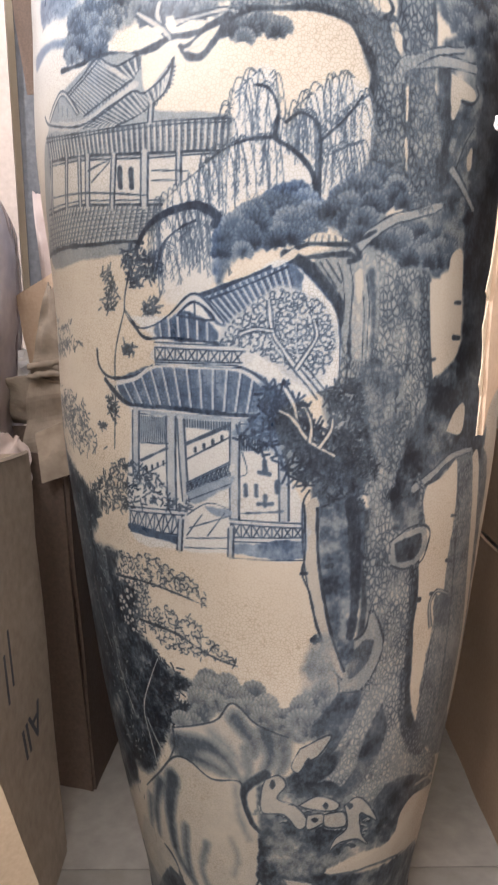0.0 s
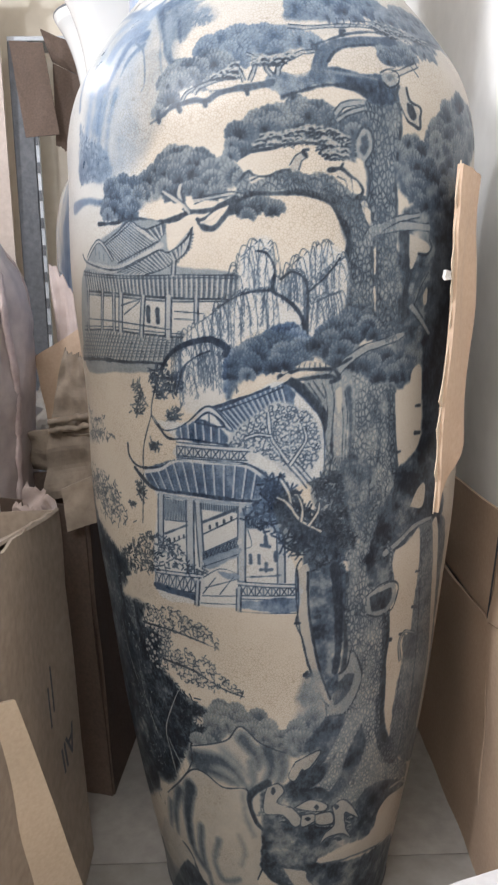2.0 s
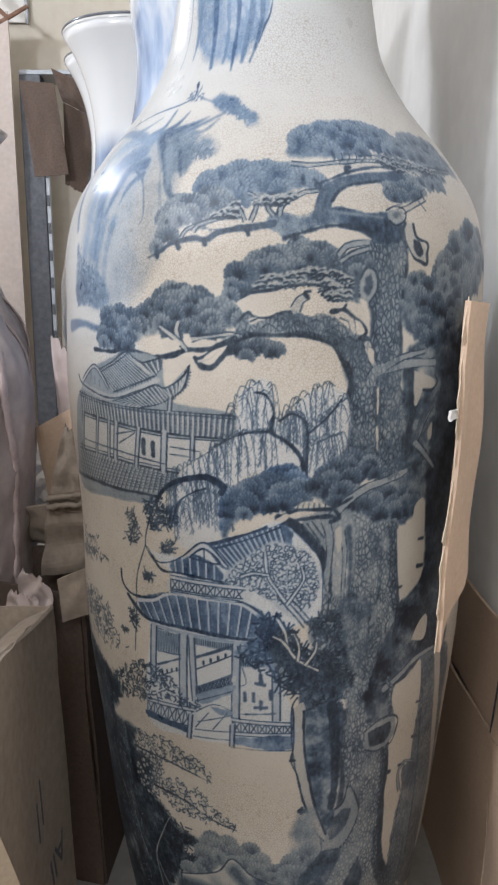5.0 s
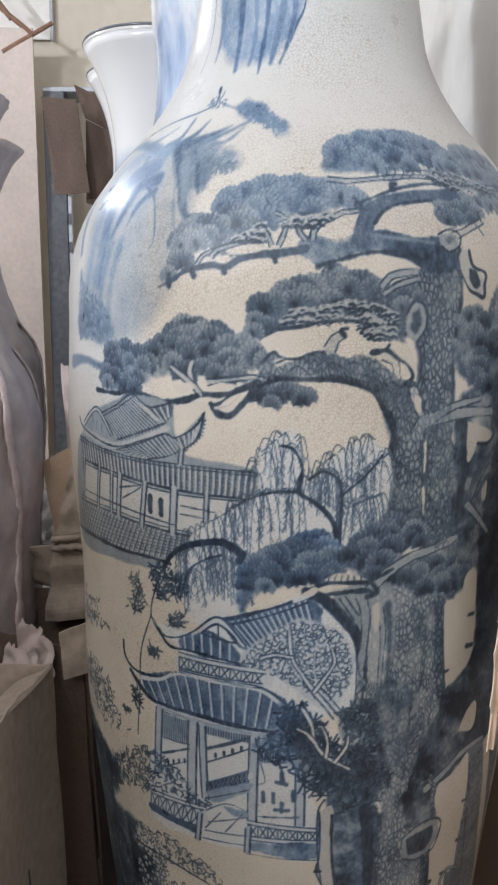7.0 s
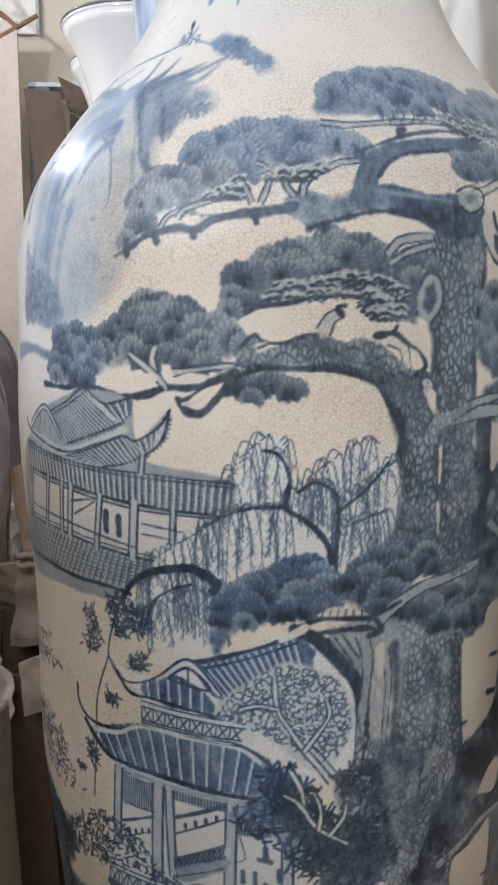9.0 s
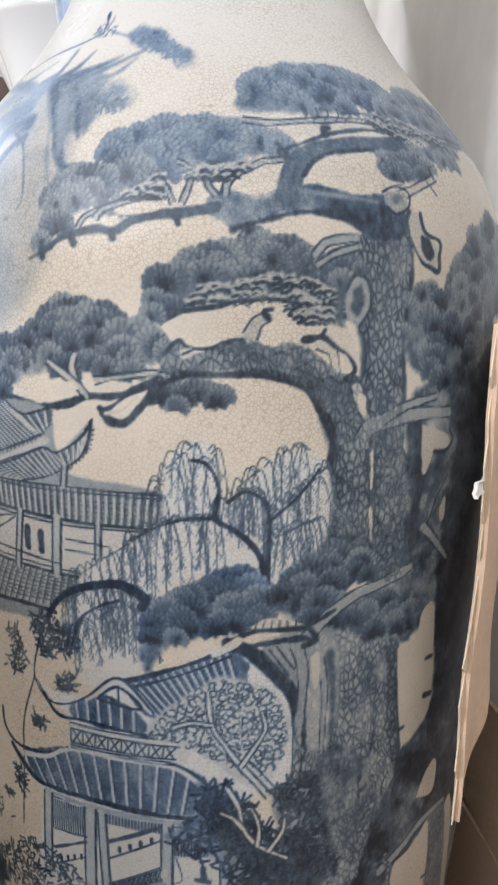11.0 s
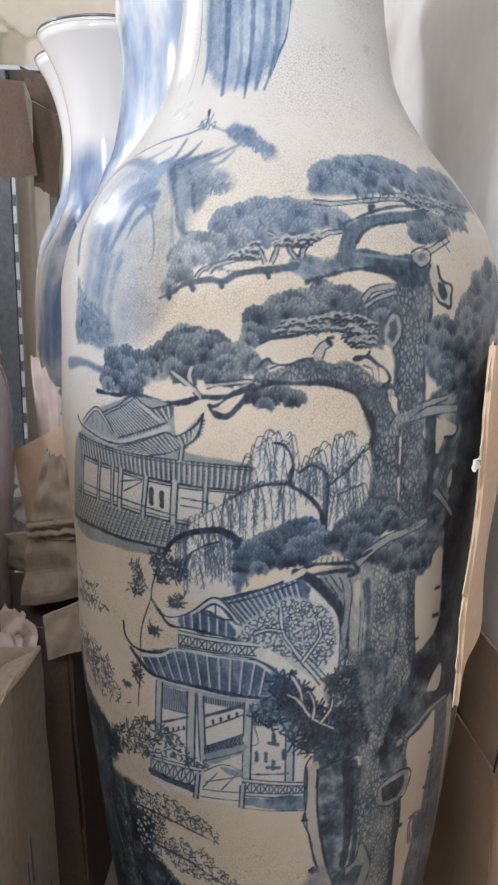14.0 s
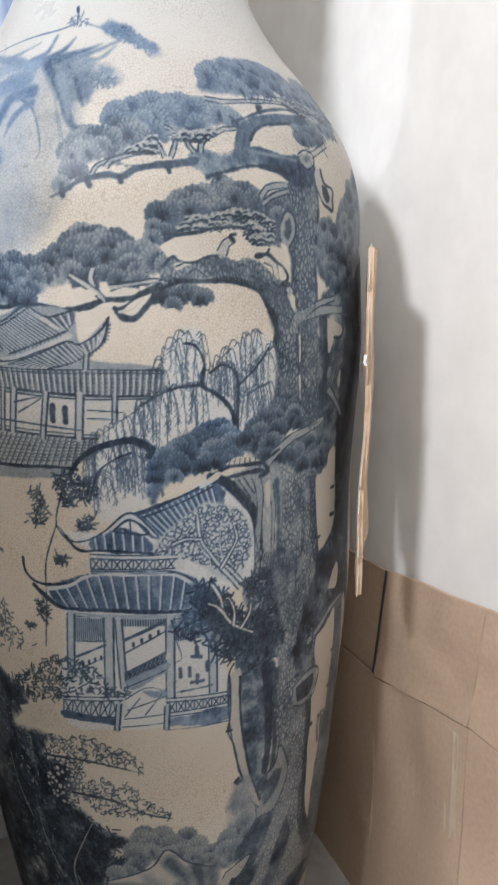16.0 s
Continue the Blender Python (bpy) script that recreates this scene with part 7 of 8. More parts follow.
def painted_vase(parent):
    """The body as one fine skin on the painted side and a coarse one behind, with foot, lip and hollow neck."""
    zs = np.concatenate([np.arange(ROWS_) * STEP / 100, np.arange(1.575, 1.882, 0.0175)])
    rs = smooth_profile(zs)
    turn = (LEFT + np.arange(COLS) * STEP) / 29.0
    back = np.linspace(turn[-1], turn[0] + 2 * math.pi, 50)[1:-1]
    ang = np.concatenate([turn, back])
    n, m = len(ang), len(zs)
    co = np.empty((m, n, 3), np.float32)
    co[..., 0], co[..., 1], co[..., 2] = rs[:, None] * np.sin(ang), -rs[:, None] * np.cos(ang), zs[:, None]
    # the hollow inside of the lip
    inner_z = np.linspace(1.876, 1.30, 30)
    inner_r = smooth_profile(inner_z) - 0.012
    i0 = np.arange(n)
    i1 = np.roll(i0, -1)
    base = (np.arange(m - 1) * n)[:, None]
    quads = np.stack([base + i0, base + i1, base + n + i1, base + n + i0], -1).reshape(-1, 4)
    me = bpy.data.meshes.new("body")
    me.vertices.add(m * n)
    me.vertices.foreach_set("co", co.ravel())
    me.loops.add(quads.size)
    me.loops.foreach_set("vertex_index", quads.ravel().astype(np.int32))
    me.polygons.add(len(quads))
    me.polygons.foreach_set("loop_start", np.arange(0, quads.size, 4, dtype=np.int32))
    me.polygons.foreach_set("use_smooth", np.ones(len(quads), bool))
    me.update(calc_edges=True)
    pig = np.zeros((m, n, 4), np.float32)
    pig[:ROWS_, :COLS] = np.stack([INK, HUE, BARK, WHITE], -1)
    pig[ROWS_:, :COLS] = pig[ROWS_ - 1, :COLS]
    pig[:, COLS:, 3] = pig[:, :1, 3]
    layer = me.attributes.new("pigment", "FLOAT_COLOR", "POINT")
    layer.data.foreach_set("color", pig.ravel())
    me.materials.append(GLAZE)
    body = new("body", me)
    body.parent = parent
    rim = [(1.876, 0.2015), (1.884, 0.2045), (1.888, 0.2010), (1.884, 0.1960), (1.876, 0.1930)]
    bm = bmesh.new()
    loop = rim + [(z, max(r, 0.1)) for z, r in zip(inner_z[1:], inner_r[1:])]
    rings = [[bm.verts.new((r * math.sin(2 * math.pi * k / 96), -r * math.cos(2 * math.pi * k / 96), z)) for k in range(96)] for z, r in loop]
    for a, b in zip(rings, rings[1:]):
        for k in range(96):
            bm.faces.new((a[k], a[(k + 1) % 96], b[(k + 1) % 96], b[k]))
    part("lip", bm, PORCELAIN, parent, "white glazed lip with its hollow neck", True)
    part("foot_ring", lathe([(0.0, 0.184), (0.003, 0.191), (0.012, 0.1935), (0.014, 0.18)], 96), RIM, parent, "unglazed dark foot ring", True)


BIG = thing("floor_vase", pose(0, 0, 0), "tall blue and white crackle-glazed floor vase painted with pines and pavilions", "vase", "floor vases")
painted_vase(BIG)


# ---- the vases behind ----
def hill_glaze(name, low, high):
    """White glaze with blue hills and streaks on the neck, for the vases behind."""
    m, nt, p = mat(name)
    streak = noisy(nt, 9.0, 5.0, (1, 1, 0.25))
    veil = noisy(nt, 4.0, 4.0)
    tone = ramp(nt, streak, [(0.42, (0.66, 0.68, 0.70)), (0.52, (0.34, 0.42, 0.56)), (0.66, (0.12, 0.18, 0.31))])
    zone = ramp(nt, veil, [(0.38, (0,) * 3), (0.50, (1,) * 3)])
    tc = nt.nodes.new("ShaderNodeTexCoord")
    xyz = nt.nodes.new("ShaderNodeSeparateXYZ")
    nt.links.new(tc.outputs["Object"], xyz.inputs[0])
    band = ramp(nt, math_(nt, "DIVIDE", xyz.outputs[2], 2.0), [(low, (1,) * 3), (high, (0,) * 3)])
    nt.links.new(mixc(nt, math_(nt, "MULTIPLY", zone, band), (0.70, 0.705, 0.70), tone), p.inputs["Base Color"])
    p.inputs["Roughness"].default_value = 0.15
    bumped(nt, p, veil, 0.05, 0.001)
    return m


STREAKS = hill_glaze("streaked_blue_glaze", 0.96, 1.0)
HILLS = hill_glaze("blue_hills_glaze", 0.755, 0.79)


def plain_vase(m, scale, glaze_, label, body=1.0, neck=1.0):
    ob = thing("floor_vase", m, label, "vase", "floor vases")
    zs = np.concatenate([np.arange(0, 1.88, 0.02), [1.882]])
    part("body", lathe([(z * scale, r * scale) for z, r in zip(zs, smooth_profile(zs) * np.interp(zs, [1.25, 1.42, 1.7, 1.85], [body, neck, neck, 1.0]))], 96), glaze_, ob, smooth=True)
    s = scale
    bm = bmesh.new()
    loop = [(1.880, 0.2036), (1.886, 0.2046), (1.889, 0.2026), (1.884, 0.1965), (1.84, 0.168), (1.7, 0.122)]
    rings = [[bm.verts.new((r * s * math.sin(2 * math.pi * k / 96), -r * s * math.cos(2 * math.pi * k / 96), z * s)) for k in range(96)] for z, r in loop]
    for a, b in zip(rings, rings[1:]):
        for k in range(96):
            bm.faces.new((a[k], a[(k + 1) % 96], b[(k + 1) % 96], b[k]))
    part("lip", bm, PORCELAIN, ob, "white glazed trumpet lip", True)
    part("rim_line", lathe([(1.8865 * s, 0.2045 * s), (1.8895 * s, 0.2066 * s), (1.8935 * s, 0.2052 * s), (1.8945 * s, 0.2015 * s), (1.890 * s, 0.199 * s)], 96), RIM, ob, "thin grey rim line", True)
    return ob


plain_vase(pose(-0.118, 0.605, 0), 1.0, STREAKS, "tall white vase with blue streaked hills, behind the big one", 0.86, 1.18)
plain_vase(pose(-0.340, 1.18, 0, 0, 0, 40), 0.972, HILLS, "tall white vase with trumpet mouth and faint blue hills", 0.83)
plain_vase(pose(-0.46, 1.80, 0, 0, 0, 80), 1.024, HILLS, "white trumpet-mouthed vase deep among the others", 0.8)


# ---- cartons ----
def board(name, corners, material, parent, thick=0.005, **more):
    return part(name, sheet(corners, thick, **more), material, parent)


# the open carton at the left, its long side towards the vase
LX = -0.362
box = thing("open_carton", pose(0, 0, 0), "large worn kraft carton with printing, its top torn open", "box", "cartons")
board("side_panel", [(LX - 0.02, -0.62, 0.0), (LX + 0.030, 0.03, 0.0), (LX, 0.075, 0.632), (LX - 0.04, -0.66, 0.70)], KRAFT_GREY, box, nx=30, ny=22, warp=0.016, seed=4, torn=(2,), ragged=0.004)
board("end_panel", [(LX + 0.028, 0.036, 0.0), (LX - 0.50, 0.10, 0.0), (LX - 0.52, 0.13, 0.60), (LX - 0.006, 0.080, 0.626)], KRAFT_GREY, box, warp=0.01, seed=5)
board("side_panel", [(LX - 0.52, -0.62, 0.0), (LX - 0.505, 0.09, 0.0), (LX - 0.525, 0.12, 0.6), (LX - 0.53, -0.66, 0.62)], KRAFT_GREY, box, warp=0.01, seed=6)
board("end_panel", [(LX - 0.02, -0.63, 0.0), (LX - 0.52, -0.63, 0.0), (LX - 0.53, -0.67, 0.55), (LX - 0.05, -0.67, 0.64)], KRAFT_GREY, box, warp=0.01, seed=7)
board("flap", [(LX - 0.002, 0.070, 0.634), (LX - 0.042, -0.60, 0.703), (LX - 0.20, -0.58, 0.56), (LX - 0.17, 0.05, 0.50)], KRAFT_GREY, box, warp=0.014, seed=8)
# printing on its side, lying on its end
def lettering(words, size, m, material, parent, name="lettering"):
    cu = bpy.data.curves.new(name, "FONT")
    cu.body, cu.size, cu.extrude, cu.align_x = words, size, 0.0004, "CENTER"
    ob = new(name, cu)
    dg = bpy.context.evaluated_depsgraph_get()
    me = bpy.data.meshes.new_from_object(ob.evaluated_get(dg))
    bpy.data.objects.remove(ob)
    me.materials.append(material)
    out = new(name, me)
    out.parent = parent
    out.matrix_world = m
    return out


face = Matrix(((-0.05, 0.04, 0.998, LX + 0.026), (-0.985, 0.17, -0.05, -0.085), (-0.17, -0.985, 0.03, 0.30), (0, 0, 0, 1)))
lettering("All", 0.066, face, INK_AND_SHADE, box)
for k, (dy, dz, length) in enumerate(((-0.085, 0.14, 0.08), (-0.105, 0.12, 0.07))):
    bar = Matrix.Translation((LX + 0.018, -0.035 + dy, 0.262 + dz)) @ Matrix.Rotation(radians(6), 4, "X")
    bm = block(-0.0004, 0.0004, -0.0025, 0.0025, -length / 2, length / 2)
    bmesh.ops.transform(bm, matrix=bar, verts=bm.verts)
    part("printed_bar", bm, INK_AND_SHADE, box)

# a pale carton in front of it, a corner of which comes into view
near = thing("low_carton", pose(0, 0, 0), "pale kraft carton with a creased open flap", "box", "cartons")
board("side_panel", [(-0.62, -0.52, 0.0), (-0.285, -0.16, 0.0), (-0.345, -0.30, 0.49), (-0.64, -0.56, 0.53)], KRAFT_PALE, near, nx=20, ny=16, warp=0.012, seed=11)
board("end_panel", [(-0.64, -0.52, 0.0), (-0.95, -0.30, 0.0), (-0.96, -0.30, 0.5), (-0.66, -0.56, 0.53)], KRAFT_PALE, near, warp=0.01, seed=12)

# the dark carton standing between the open one and the vase
dark = thing("brown_carton", pose(0, 0, 0), "tall brown carton behind the open one, with shade in its colour", "box", "cartons")
# the near-black brown carries the shade of this narrow gap
board("side_panel", [(-0.50, 0.235, 0.0), (-0.318, 0.175, 0.0), (-0.345, 0.185, 0.60), (-0.52, 0.26, 0.60)], KRAFT_SHADED, dark, nx=12, ny=20, warp=0.008, seed=14)
board("side_panel", [(-0.314, 0.18, 0.0), (-0.29, 0.44, 0.0), (-0.33, 0.46, 0.60), (-0.341, 0.19, 0.60)], KRAFT_SHADED, dark, warp=0.006, seed=15)
board("end_panel", [(-0.296, 0.445, 0.0), (-0.50, 0.46, 0.0), (-0.52, 0.47, 0.60), (-0.336, 0.465, 0.60)], KRAFT_SHADED, dark, warp=0.006, seed=16)
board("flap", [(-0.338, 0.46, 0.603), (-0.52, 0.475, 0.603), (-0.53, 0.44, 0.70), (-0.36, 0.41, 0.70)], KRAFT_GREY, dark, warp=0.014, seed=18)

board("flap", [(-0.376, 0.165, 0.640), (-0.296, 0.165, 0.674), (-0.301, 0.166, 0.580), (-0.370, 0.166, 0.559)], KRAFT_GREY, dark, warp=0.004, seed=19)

# folded and crumpled boards further back
tan = thing("bent_cardboard", pose(0, 0, 0), "bent tan cardboard flap sticking up between the cartons", "cardboard")
board("panel", [(-0.47, 0.53, 0.66), (-0.385, 0.50, 0.66), (-0.385, 0.49, 0.915), (-0.500, 0.52, 0.850)], KRAFT, tan, nx=16, ny=16, warp=0.010, seed=21)
board("flap", [(-0.383, 0.498, 0.66), (-0.350, 0.52, 0.66), (-0.352, 0.515, 0.87), (-0.383, 0.488, 0.912)], KRAFT_PALE, tan, warp=0.006, seed=22)
grey_ = thing("crumpled_board", pose(0, 0, 0), "grey crumpled board pressed between carton and vase", "cardboard")
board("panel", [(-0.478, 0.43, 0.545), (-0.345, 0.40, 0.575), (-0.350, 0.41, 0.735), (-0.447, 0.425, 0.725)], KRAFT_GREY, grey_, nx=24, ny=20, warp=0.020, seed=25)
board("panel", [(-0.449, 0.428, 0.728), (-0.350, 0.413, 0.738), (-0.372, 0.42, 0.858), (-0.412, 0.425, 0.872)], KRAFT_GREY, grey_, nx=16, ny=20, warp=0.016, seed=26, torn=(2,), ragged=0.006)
for k, (z0, z1) in enumerate(((0.722, 0.738), (0.704, 0.716))):
    bm = bmesh.new()
    rings = []
    for q in range(25):
        f = q / 24
        c = Vector((-0.452 + 0.104 * f, 0.408 - 0.012 * f, z0 + (z1 - z0) * f + 0.004 * noise.noise(Vector((f * 6, k, 2)))))
        w = 0.007 * (1 + 0.5 * noise.noise(Vector((f * 9, 4, k))))
        rings.append([bm.verts.new(c + Vector((0, w * math.cos(h), w * math.sin(h)))) for h in (0, 1.05, 2.1, 3.15, 4.2, 5.25)])
    for a_, b_ in zip(rings, rings[1:]):
        for h in range(6):
            bm.faces.new((a_[h], a_[(h + 1) % 6], b_[(h + 1) % 6], b_[h]))
    part("crease", bm, KRAFT_GREY, grey_, smooth=True)
torn_ = thing("torn_cardboard", pose(0, 0, 0), "torn pale sheet standing up behind the bent cardboard", "cardboard")
board("panel", [(-0.440, 0.54, 0.70), (-0.385, 0.53, 0.70), (-0.395, 0.52, 0.98), (-0.456, 0.525, 1.058)], PAPER_PINK, torn_, nx=14, ny=22, warp=0.014, seed=24, torn=(1, 2), ragged=0.010)


def crumple(name, m, size, material, label, seed):
    bm = bmesh.new()
    bmesh.ops.create_icosphere(bm, subdivisions=4, radius=1)
    for v in bm.verts:
        d = v.co.normalized()
        fold = abs(noise.noise(d * 1.6 + Vector((seed, 0, 0)))) * 0.45 + 0.16 * abs(noise.noise(d * 5 + Vector((0, seed, 0))))
        v.co = Vector((d.x * size[0], d.y * size[1], d.z * size[2])) * (0.62 + fold)
    ob = part(name, bm, material, None)
    ob.matrix_world = m
    return tagged(ob, label, "packing paper", "packing papers")


wad = thing("packing_paper", pose(0, 0, 0), "folded pinkish packing paper stuffed behind the open carton", "packing paper", "packing papers")
board("fold", [(-0.480, 0.20, 0.545), (-0.385, 0.16, 0.555), (-0.395, 0.19, 0.618), (-0.452, 0.22, 0.638)], PAPER_PINK, wad, thick=0.002, nx=20, ny=20, warp=0.022, seed=71, torn=(2,), ragged=0.006)
board("fold", [(-0.490, 0.17, 0.545), (-0.400, 0.14, 0.545), (-0.412, 0.165, 0.600), (-0.470, 0.19, 0.610)], PAPER_PINK, wad, thick=0.002, nx=20, ny=20, warp=0.018, seed=73, torn=(2,), ragged=0.006)
crumple("crumpled_paper", pose(-0.62, 0.70, 0.30, 10, 0, 20), (0.16, 0.15, 0.20), PAPER, "crumpled white packing paper between cartons", 9)
crumple("crumpled_paper", pose(-0.56, 0.95, 0.22, 0, 30, 60), (0.20, 0.20, 0.24), PAPER, "heap of crumpled pale packing paper", 3)
crumple("crumpled_paper", pose(-0.60, 1.00, 0.62, 0, 0, 10), (0.14, 0.14, 0.12), PAPER, "crumpled sheet of packing paper", 5)


# ---- the wrapped vases at the left ----
def wrapped(m, scale, label, seed, material):
    ob = thing("wrapped_vase", m, label, "vase", "wrapped vases")
    zs = np.arange(0, 1.881, 0.02)
    prof = [(z * scale, (r + 0.012) * scale) for z, r in zip(zs, smooth_profile(zs) * np.interp(zs, [1.3, 1.45, 1.9], [1.0, 1.28, 1.28]))]
    part("wrapping", lathe(prof, 120, 0.012, seed), material, ob, "dull translucent plastic wrapping", True)
    # a crumpled seam of bubble wrap running up the side
    for k, az in enumerate((0.9, 1.25, 2.0)):
        bm = bmesh.new()
        rings = []
        for z in np.arange(0.25, 1.50, 0.008):
            r = float(smooth_profile(np.array([z]))[0]) + 0.016
            a = az + 0.10 * noise.noise(Vector((z * 3, k, seed)))
            f = 0.007 * (1 + 0.5 * noise.noise(Vector((z * 22, seed, k))) + 0.4 * noise.noise(Vector((z * 90, k, seed))))
            c = Vector((r * math.sin(a), -r * math.cos(a), z)) * scale
            out, side = Vector((math.sin(a), -math.cos(a), 0)), Vector((math.cos(a), math.sin(a), 0))
            rings.append([bm.verts.new(c + out * f * math.cos(q) * 0.6 + side * f * 1.6 * math.sin(q)) for q in (0, 0.8, 1.6, 2.4, 3.2, 4.0, 4.8, 5.6)])
        for p, q in zip(rings, rings[1:]):
            for s in range(8):
                bm.faces.new((p[s], p[(s + 1) % 8], q[(s + 1) % 8], q[s]))
        part("bubble_seam", bm, WRAP_PINK, ob, "crumpled pink seam of bubble wrap", True)
    return ob


wrapped(pose(-0.745, 0.46, 0, 0, 0, 0), 0.82, "tall vase wrapped in pinkish plastic and bubble wrap", 2.0, WRAP)
wrapped(pose(-0.93, 1.10, 0, 0, 0, 50), 0.84, "another tall vase under dull plastic wrapping", 7.0, WRAP)


# ---- the back of the store ----
rack = thing("steel_rack", pose(-1.05, 2.80, 0), "dark steel shelving upright with grey edge strip", "rack")
part("upright", block(-0.05, 0.05, -0.04, 0.04, 0, 2.15, 0.003), STEEL, rack)
part("upright", block(0.20, 0.24, 0.10, 0.16, 0, 2.15, 0.003), STEEL, rack)
part("edge_strip", block(0.056, 0.074, -0.05, -0.03, 0.1, 2.10, 0.002), STEEL_PALE, rack, "pale grey metal strip")
part("shelf", block(-0.05, 0.24, -0.04, 0.16, 2.15, 2.17, 0.002), STEEL_PALE, rack)
for k in range(14):
    part("bracket_tab", block(0.058, 0.072, -0.056, -0.051, 0.25 + 0.13 * k, 0.30 + 0.13 * k), STEEL, rack)
hang = thing("cardboard_sleeve", pose(-0.80, 2.05, 1.78, 0, 0, 0), "brown folded cardboard sleeve leaning on the vases", "cardboard")
board("panel", [(-0.064, 0.0, -0.192), (0.070, 0.0, -0.182), (0.027, 0.0, 0.154), (-0.105, 0.0, 0.164)], KRAFT_SHADED, hang, warp=0.006, seed=31)
board("panel", [(0.040, 0.065, -0.207), (0.121, 0.07, -0.260), (0.165, 0.07, 0.040), (0.045, 0.07, 0.10)], KRAFT_SHADED, hang, warp=0.010, seed=32, torn=(0,), ragged=0.006)
board("panel", [(0.043, 0.071, 0.104), (0.165, 0.072, 0.044), (0.122, 0.075, 0.176), (0.002, 0.075, 0.228)], KRAFT_SHADED, hang, warp=0.010, seed=33)
screen = thing("leaning_board", pose(-1.36, 2.74, 0, 2, 0, 0), "tall pinkish board leaning against the back wall", "board")
part("panel", sheet([(-0.25, 0, 0), (0.236, 0, 0), (0.254, 0, 2.39), (-0.25, 0, 2.39)], 0.012, warp=0.006, seed=35), BOARD, screen)
cord = thing("rope", pose(-1.20, 2.66, 2.42), "dark red rope tied over the board", "rope")
for k in range(3):
    bm = bmesh.new()
    bmesh.ops.create_cone(bm, cap_ends=True, segments=8, radius1=0.012, radius2=0.010, depth=0.26)
    bmesh.ops.transform(bm, matrix=pose(-0.08 + 0.075 * k, 0, 0.11 - 0.09 * k, 0, (-38, -52, 62)[k], 0), verts=bm.verts)
    part("strand", bm, ROPE, cord)
sheet_ = thing("wall_panel", pose(-1.106, 2.975, 2.46), "pale notice board on the back wall", "board")
part("panel", block(-0.62, 0.0, -0.012, 0.0, -0.02, 0.55, 0.003), WALL, sheet_)
part("trim", block(0.002, 0.014, -0.018, 0.0, -0.03, 0.56, 0.002), STEEL_PALE, sheet_)

# ---- right side: flat cartons against the wall ----
flat = thing("flattened_carton", pose(0, 0, 0), "flattened kraft carton standing against the white wall", "box", "cartons")
board("side_panel", [(0.350, 0.40, 0.0), (0.346, -0.050, 0.0), (0.346, -0.050, 0.460), (0.352, 0.40, 0.45)], KRAFT, flat, nx=16, ny=16, warp=0.006, seed=41)
board("side_panel", [(0.344, -0.054, 0.0), (0.334, -0.30, 0.0), (0.336, -0.310, 0.520), (0.345, -0.054, 0.462)], KRAFT, flat, nx=16, ny=16, warp=0.006, seed=42)
board("end_panel", [(0.333, -0.304, 0.0), (0.340, -0.90, 0.0), (0.342, -0.90, 0.54), (0.335, -0.312, 0.5215)], KRAFT, flat, nx=16, ny=16, warp=0.006, seed=43)
board("flap", [(0.353, 0.40, 0.455), (0.349, -0.042, 0.464), (0.353, -0.066, 0.648), (0.357, 0.40, 0.63)], KRAFT, flat, warp=0.005, seed=44)
board("flap", [(0.344, -0.052, 0.464), (0.335, -0.308, 0.5222), (0.347, -0.318, 0.688), (0.351, -0.078, 0.654)], KRAFT, flat, warp=0.005, seed=45)
board("flap", [(0.335, -0.310, 0.524), (0.342, -0.90, 0.542), (0.352, -0.90, 0.73), (0.348, -0.320, 0.690)], KRAFT, flat, warp=0.005, seed=46)
board("tape_strip", [(0.3325, -0.270, 0.02), (0.3315, -0.300, 0.02), (0.3325, -0.292, 0.5), (0.3340, -0.262, 0.5)], TAPE, flat, thick=0.0008, warp=0.002, seed=47)

# a dark strip laid on the boards as the shade inside the gap
tagged(board("slot_shade", [(0.3415, -0.046, 0.468), (0.3410, -0.052, 0.468), (0.3470, -0.077, 0.652), (0.3475, -0.071, 0.652)], INK_AND_SHADE, flat, thick=0.001, warp=0.0, nx=2, ny=6), "dark strip painted as shade in the gap between two flaps")

# the sheet wedged between vase and wall, one edge torn
card = thing("cardboard_sheet", pose(0, 0, 0), "torn corrugated cardboard sheet leaning against the vase", "cardboard")
board("panel", [(0.190, -0.264, 0.712), (0.246, -0.180, 0.785), (0.262, -0.160, 1.130), (0.214, -0.247, 1.134)], KRAFT, card, thick=0.007, nx=14, ny=17, warp=0.006, seed=51, torn=(3,), ragged=0.003)
board("face_liner", [(0.1855, -0.2685, 0.712), (0.2435, -0.1825, 0.785), (0.2595, -0.1625, 1.130), (0.2115, -0.2495, 1.134)], KRAFT_PALE, card, thick=0.0012, nx=14, ny=23, warp=0.006, seed=51, torn=(3,), ragged=0.009)
bm = sheet([(0.232, -0.206, 0.90), (0.242, -0.190, 0.90), (0.245, -0.186, 1.02), (0.236, -0.200, 1.04)], 0.0006, warp=0.002, seed=53, torn=(1, 3), ragged=0.004)
bmesh.ops.translate(bm, vec=(-0.006, -0.0065, 0), verts=bm.verts)
part("red_print", bm, REDBAR, card, "faded red printing")
tie = board("tie", [(0.190, -0.277, 1.012), (0.210, -0.244, 1.010), (0.210, -0.244, 1.002), (0.190, -0.277, 1.000)], PAPER, card, thick=0.003, warp=0.004, seed=54, nx=4, ny=3)

# white foam board low at the right, near the viewer
foam = thing("foam_board", pose(0, 0, 0), "white foam board lying across the floor", "board")
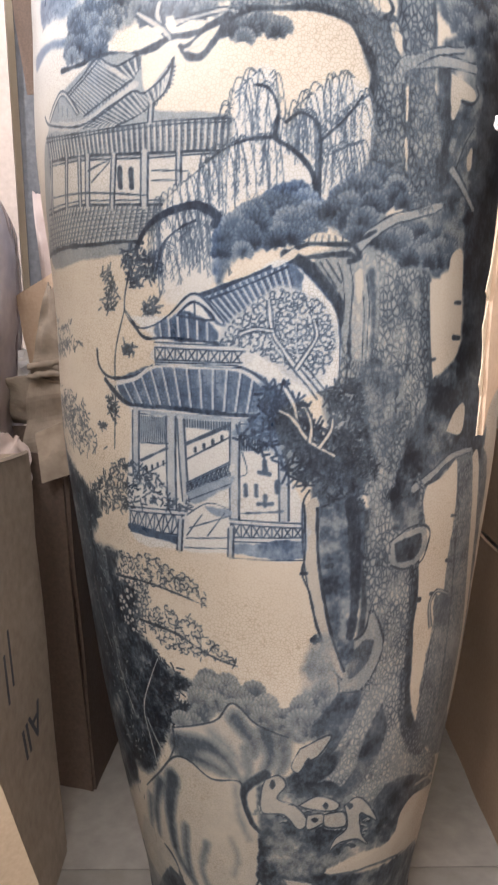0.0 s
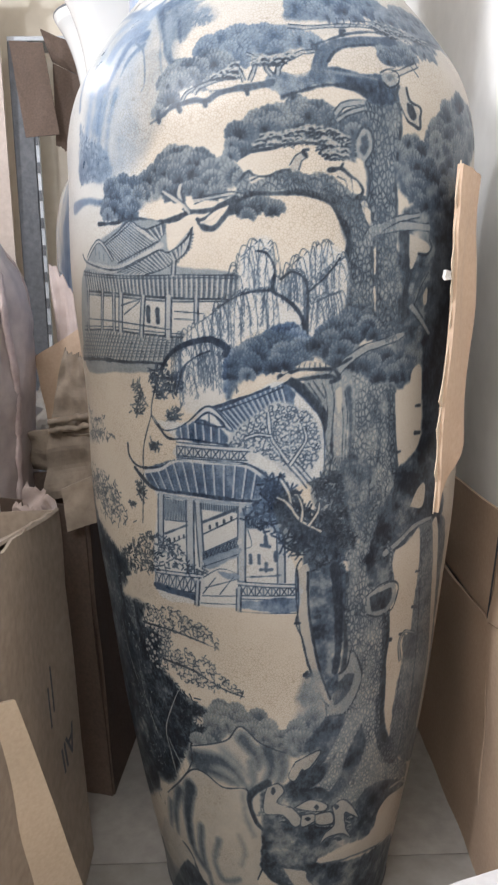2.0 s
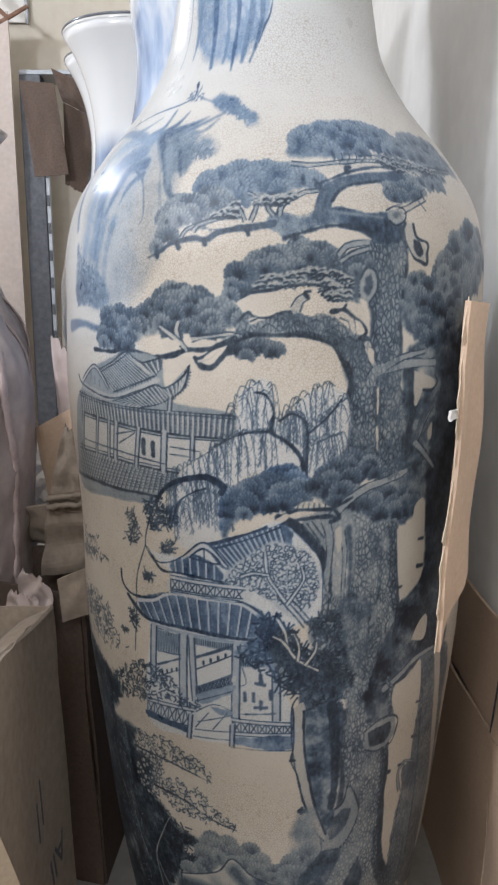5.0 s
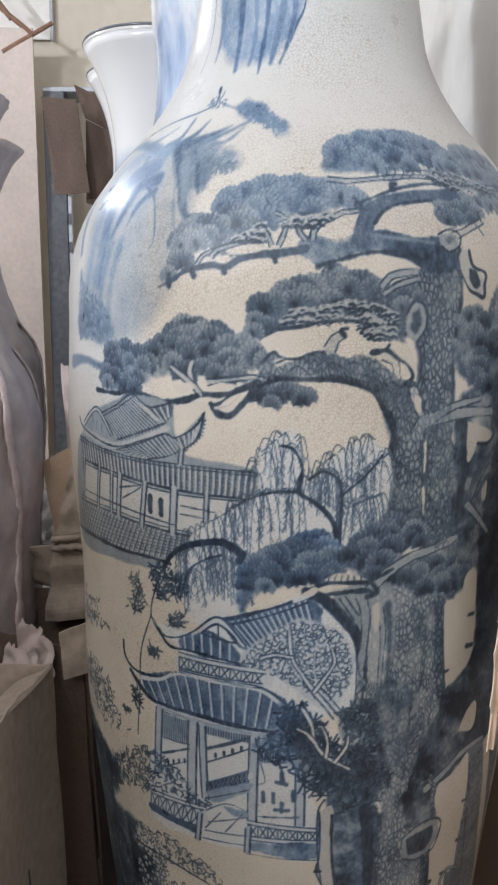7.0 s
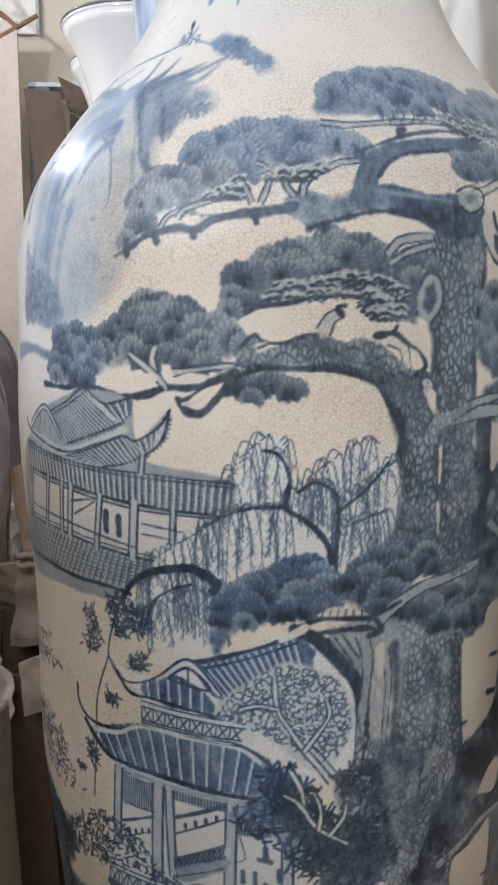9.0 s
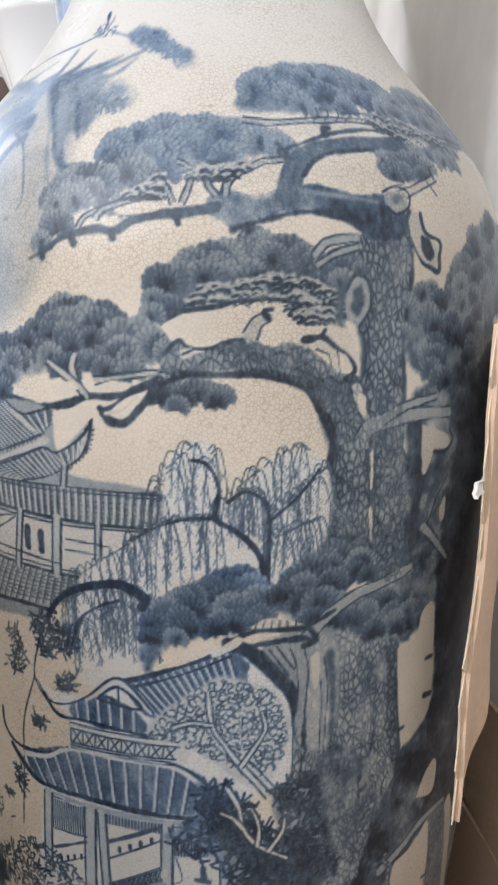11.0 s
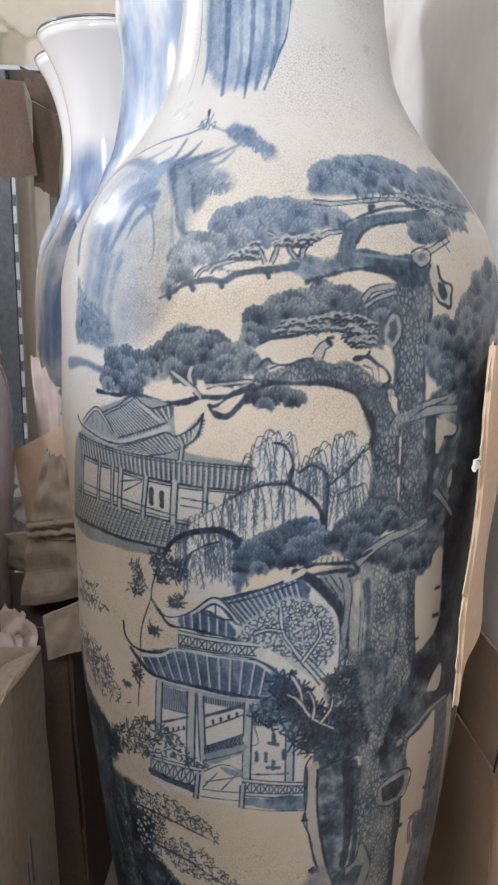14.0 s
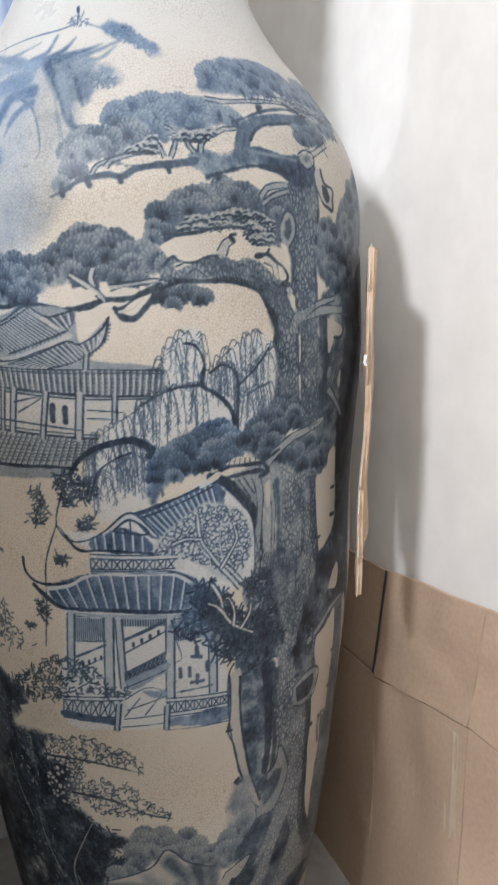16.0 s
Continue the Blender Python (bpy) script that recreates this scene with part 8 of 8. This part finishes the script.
part("panel", sheet([(0.135, -0.335, 0.19), (0.325, -0.265, 0.19), (0.325, -0.72, 0.13), (0.15, -0.76, 0.13)], 0.025, warp=0.004, seed=61, torn=(3,), ragged=0.01), FOAM, foam)

# unseen closed cartons added beside the viewer, to keep the hanging lamp off the low corner
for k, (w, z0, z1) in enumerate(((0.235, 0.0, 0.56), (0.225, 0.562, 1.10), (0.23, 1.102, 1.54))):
    ob = thing("blocker_carton", pose(-0.99, -0.71, z0, 0, 0, (3, -4, 2)[k]), "unseen kraft carton in a stack of three, added to block the lamp", "box", "cartons")
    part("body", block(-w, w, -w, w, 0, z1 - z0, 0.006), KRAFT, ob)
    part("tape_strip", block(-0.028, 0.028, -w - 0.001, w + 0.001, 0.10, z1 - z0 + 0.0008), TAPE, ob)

# ---- lamps as fixtures ----
bulb_at = Vector(SPOT.location)
bulb = thing("pendant_lamp", Matrix.Translation(bulb_at), "bare bulb on a black cord from the ceiling", "lamp")
bm = bmesh.new()
bmesh.ops.create_cone(bm, cap_ends=True, segments=16, radius1=0.022, radius2=0.016, depth=0.07)
bmesh.ops.translate(bm, vec=(0, 0, 0.115), verts=bm.verts)
part("socket", bm, STEEL, bulb)
bm = bmesh.new()
bmesh.ops.create_cone(bm, cap_ends=True, segments=8, radius1=0.004, radius2=0.004, depth=0.5)
bmesh.ops.translate(bm, vec=(0, 0, 0.40), verts=bm.verts)
part("cord", bm, STEEL, bulb)

fit_ = thing("hanging_lamp", Matrix(KEY.matrix_world), "square grey work lamp hanging on a stem", "lamp")
part("housing", block(-0.12, 0.12, -0.12, 0.12, 0.006, 0.06, 0.006), STEEL_PALE, fit_)
bm = block(-0.012, 0.012, -0.012, 0.012, 0.04, 0.73, 0.0)
bmesh.ops.transform(bm, matrix=Matrix(KEY.matrix_world).inverted() @ Matrix.Translation(KEY.matrix_world.translation), verts=bm.verts)
part("stem", bm, STEEL, fit_)

# ---- floor tiles, as single pieces ----
tile = bpy.data.meshes.new("floor_tile")
bm = block(-0.1985, 0.1985, -0.1985, 0.1985, -0.003, 0.0, 0.0)
bm.to_mesh(tile)
bm.free()
tile.materials.append(FLOOR)
ground = bpy.data.objects["floor"]
for i in range(-7, 1):
    for j in range(-7, 8):
        x, y = i * 0.40 + 0.155, j * 0.40 - 0.21
        if x + 0.2 > WALL_X - 0.001 or y > 2.8 or x < -2.9:
            continue
        ob = new("floor_tile", tile)
        ob.location = (x, y, 0)
        ob.parent = ground
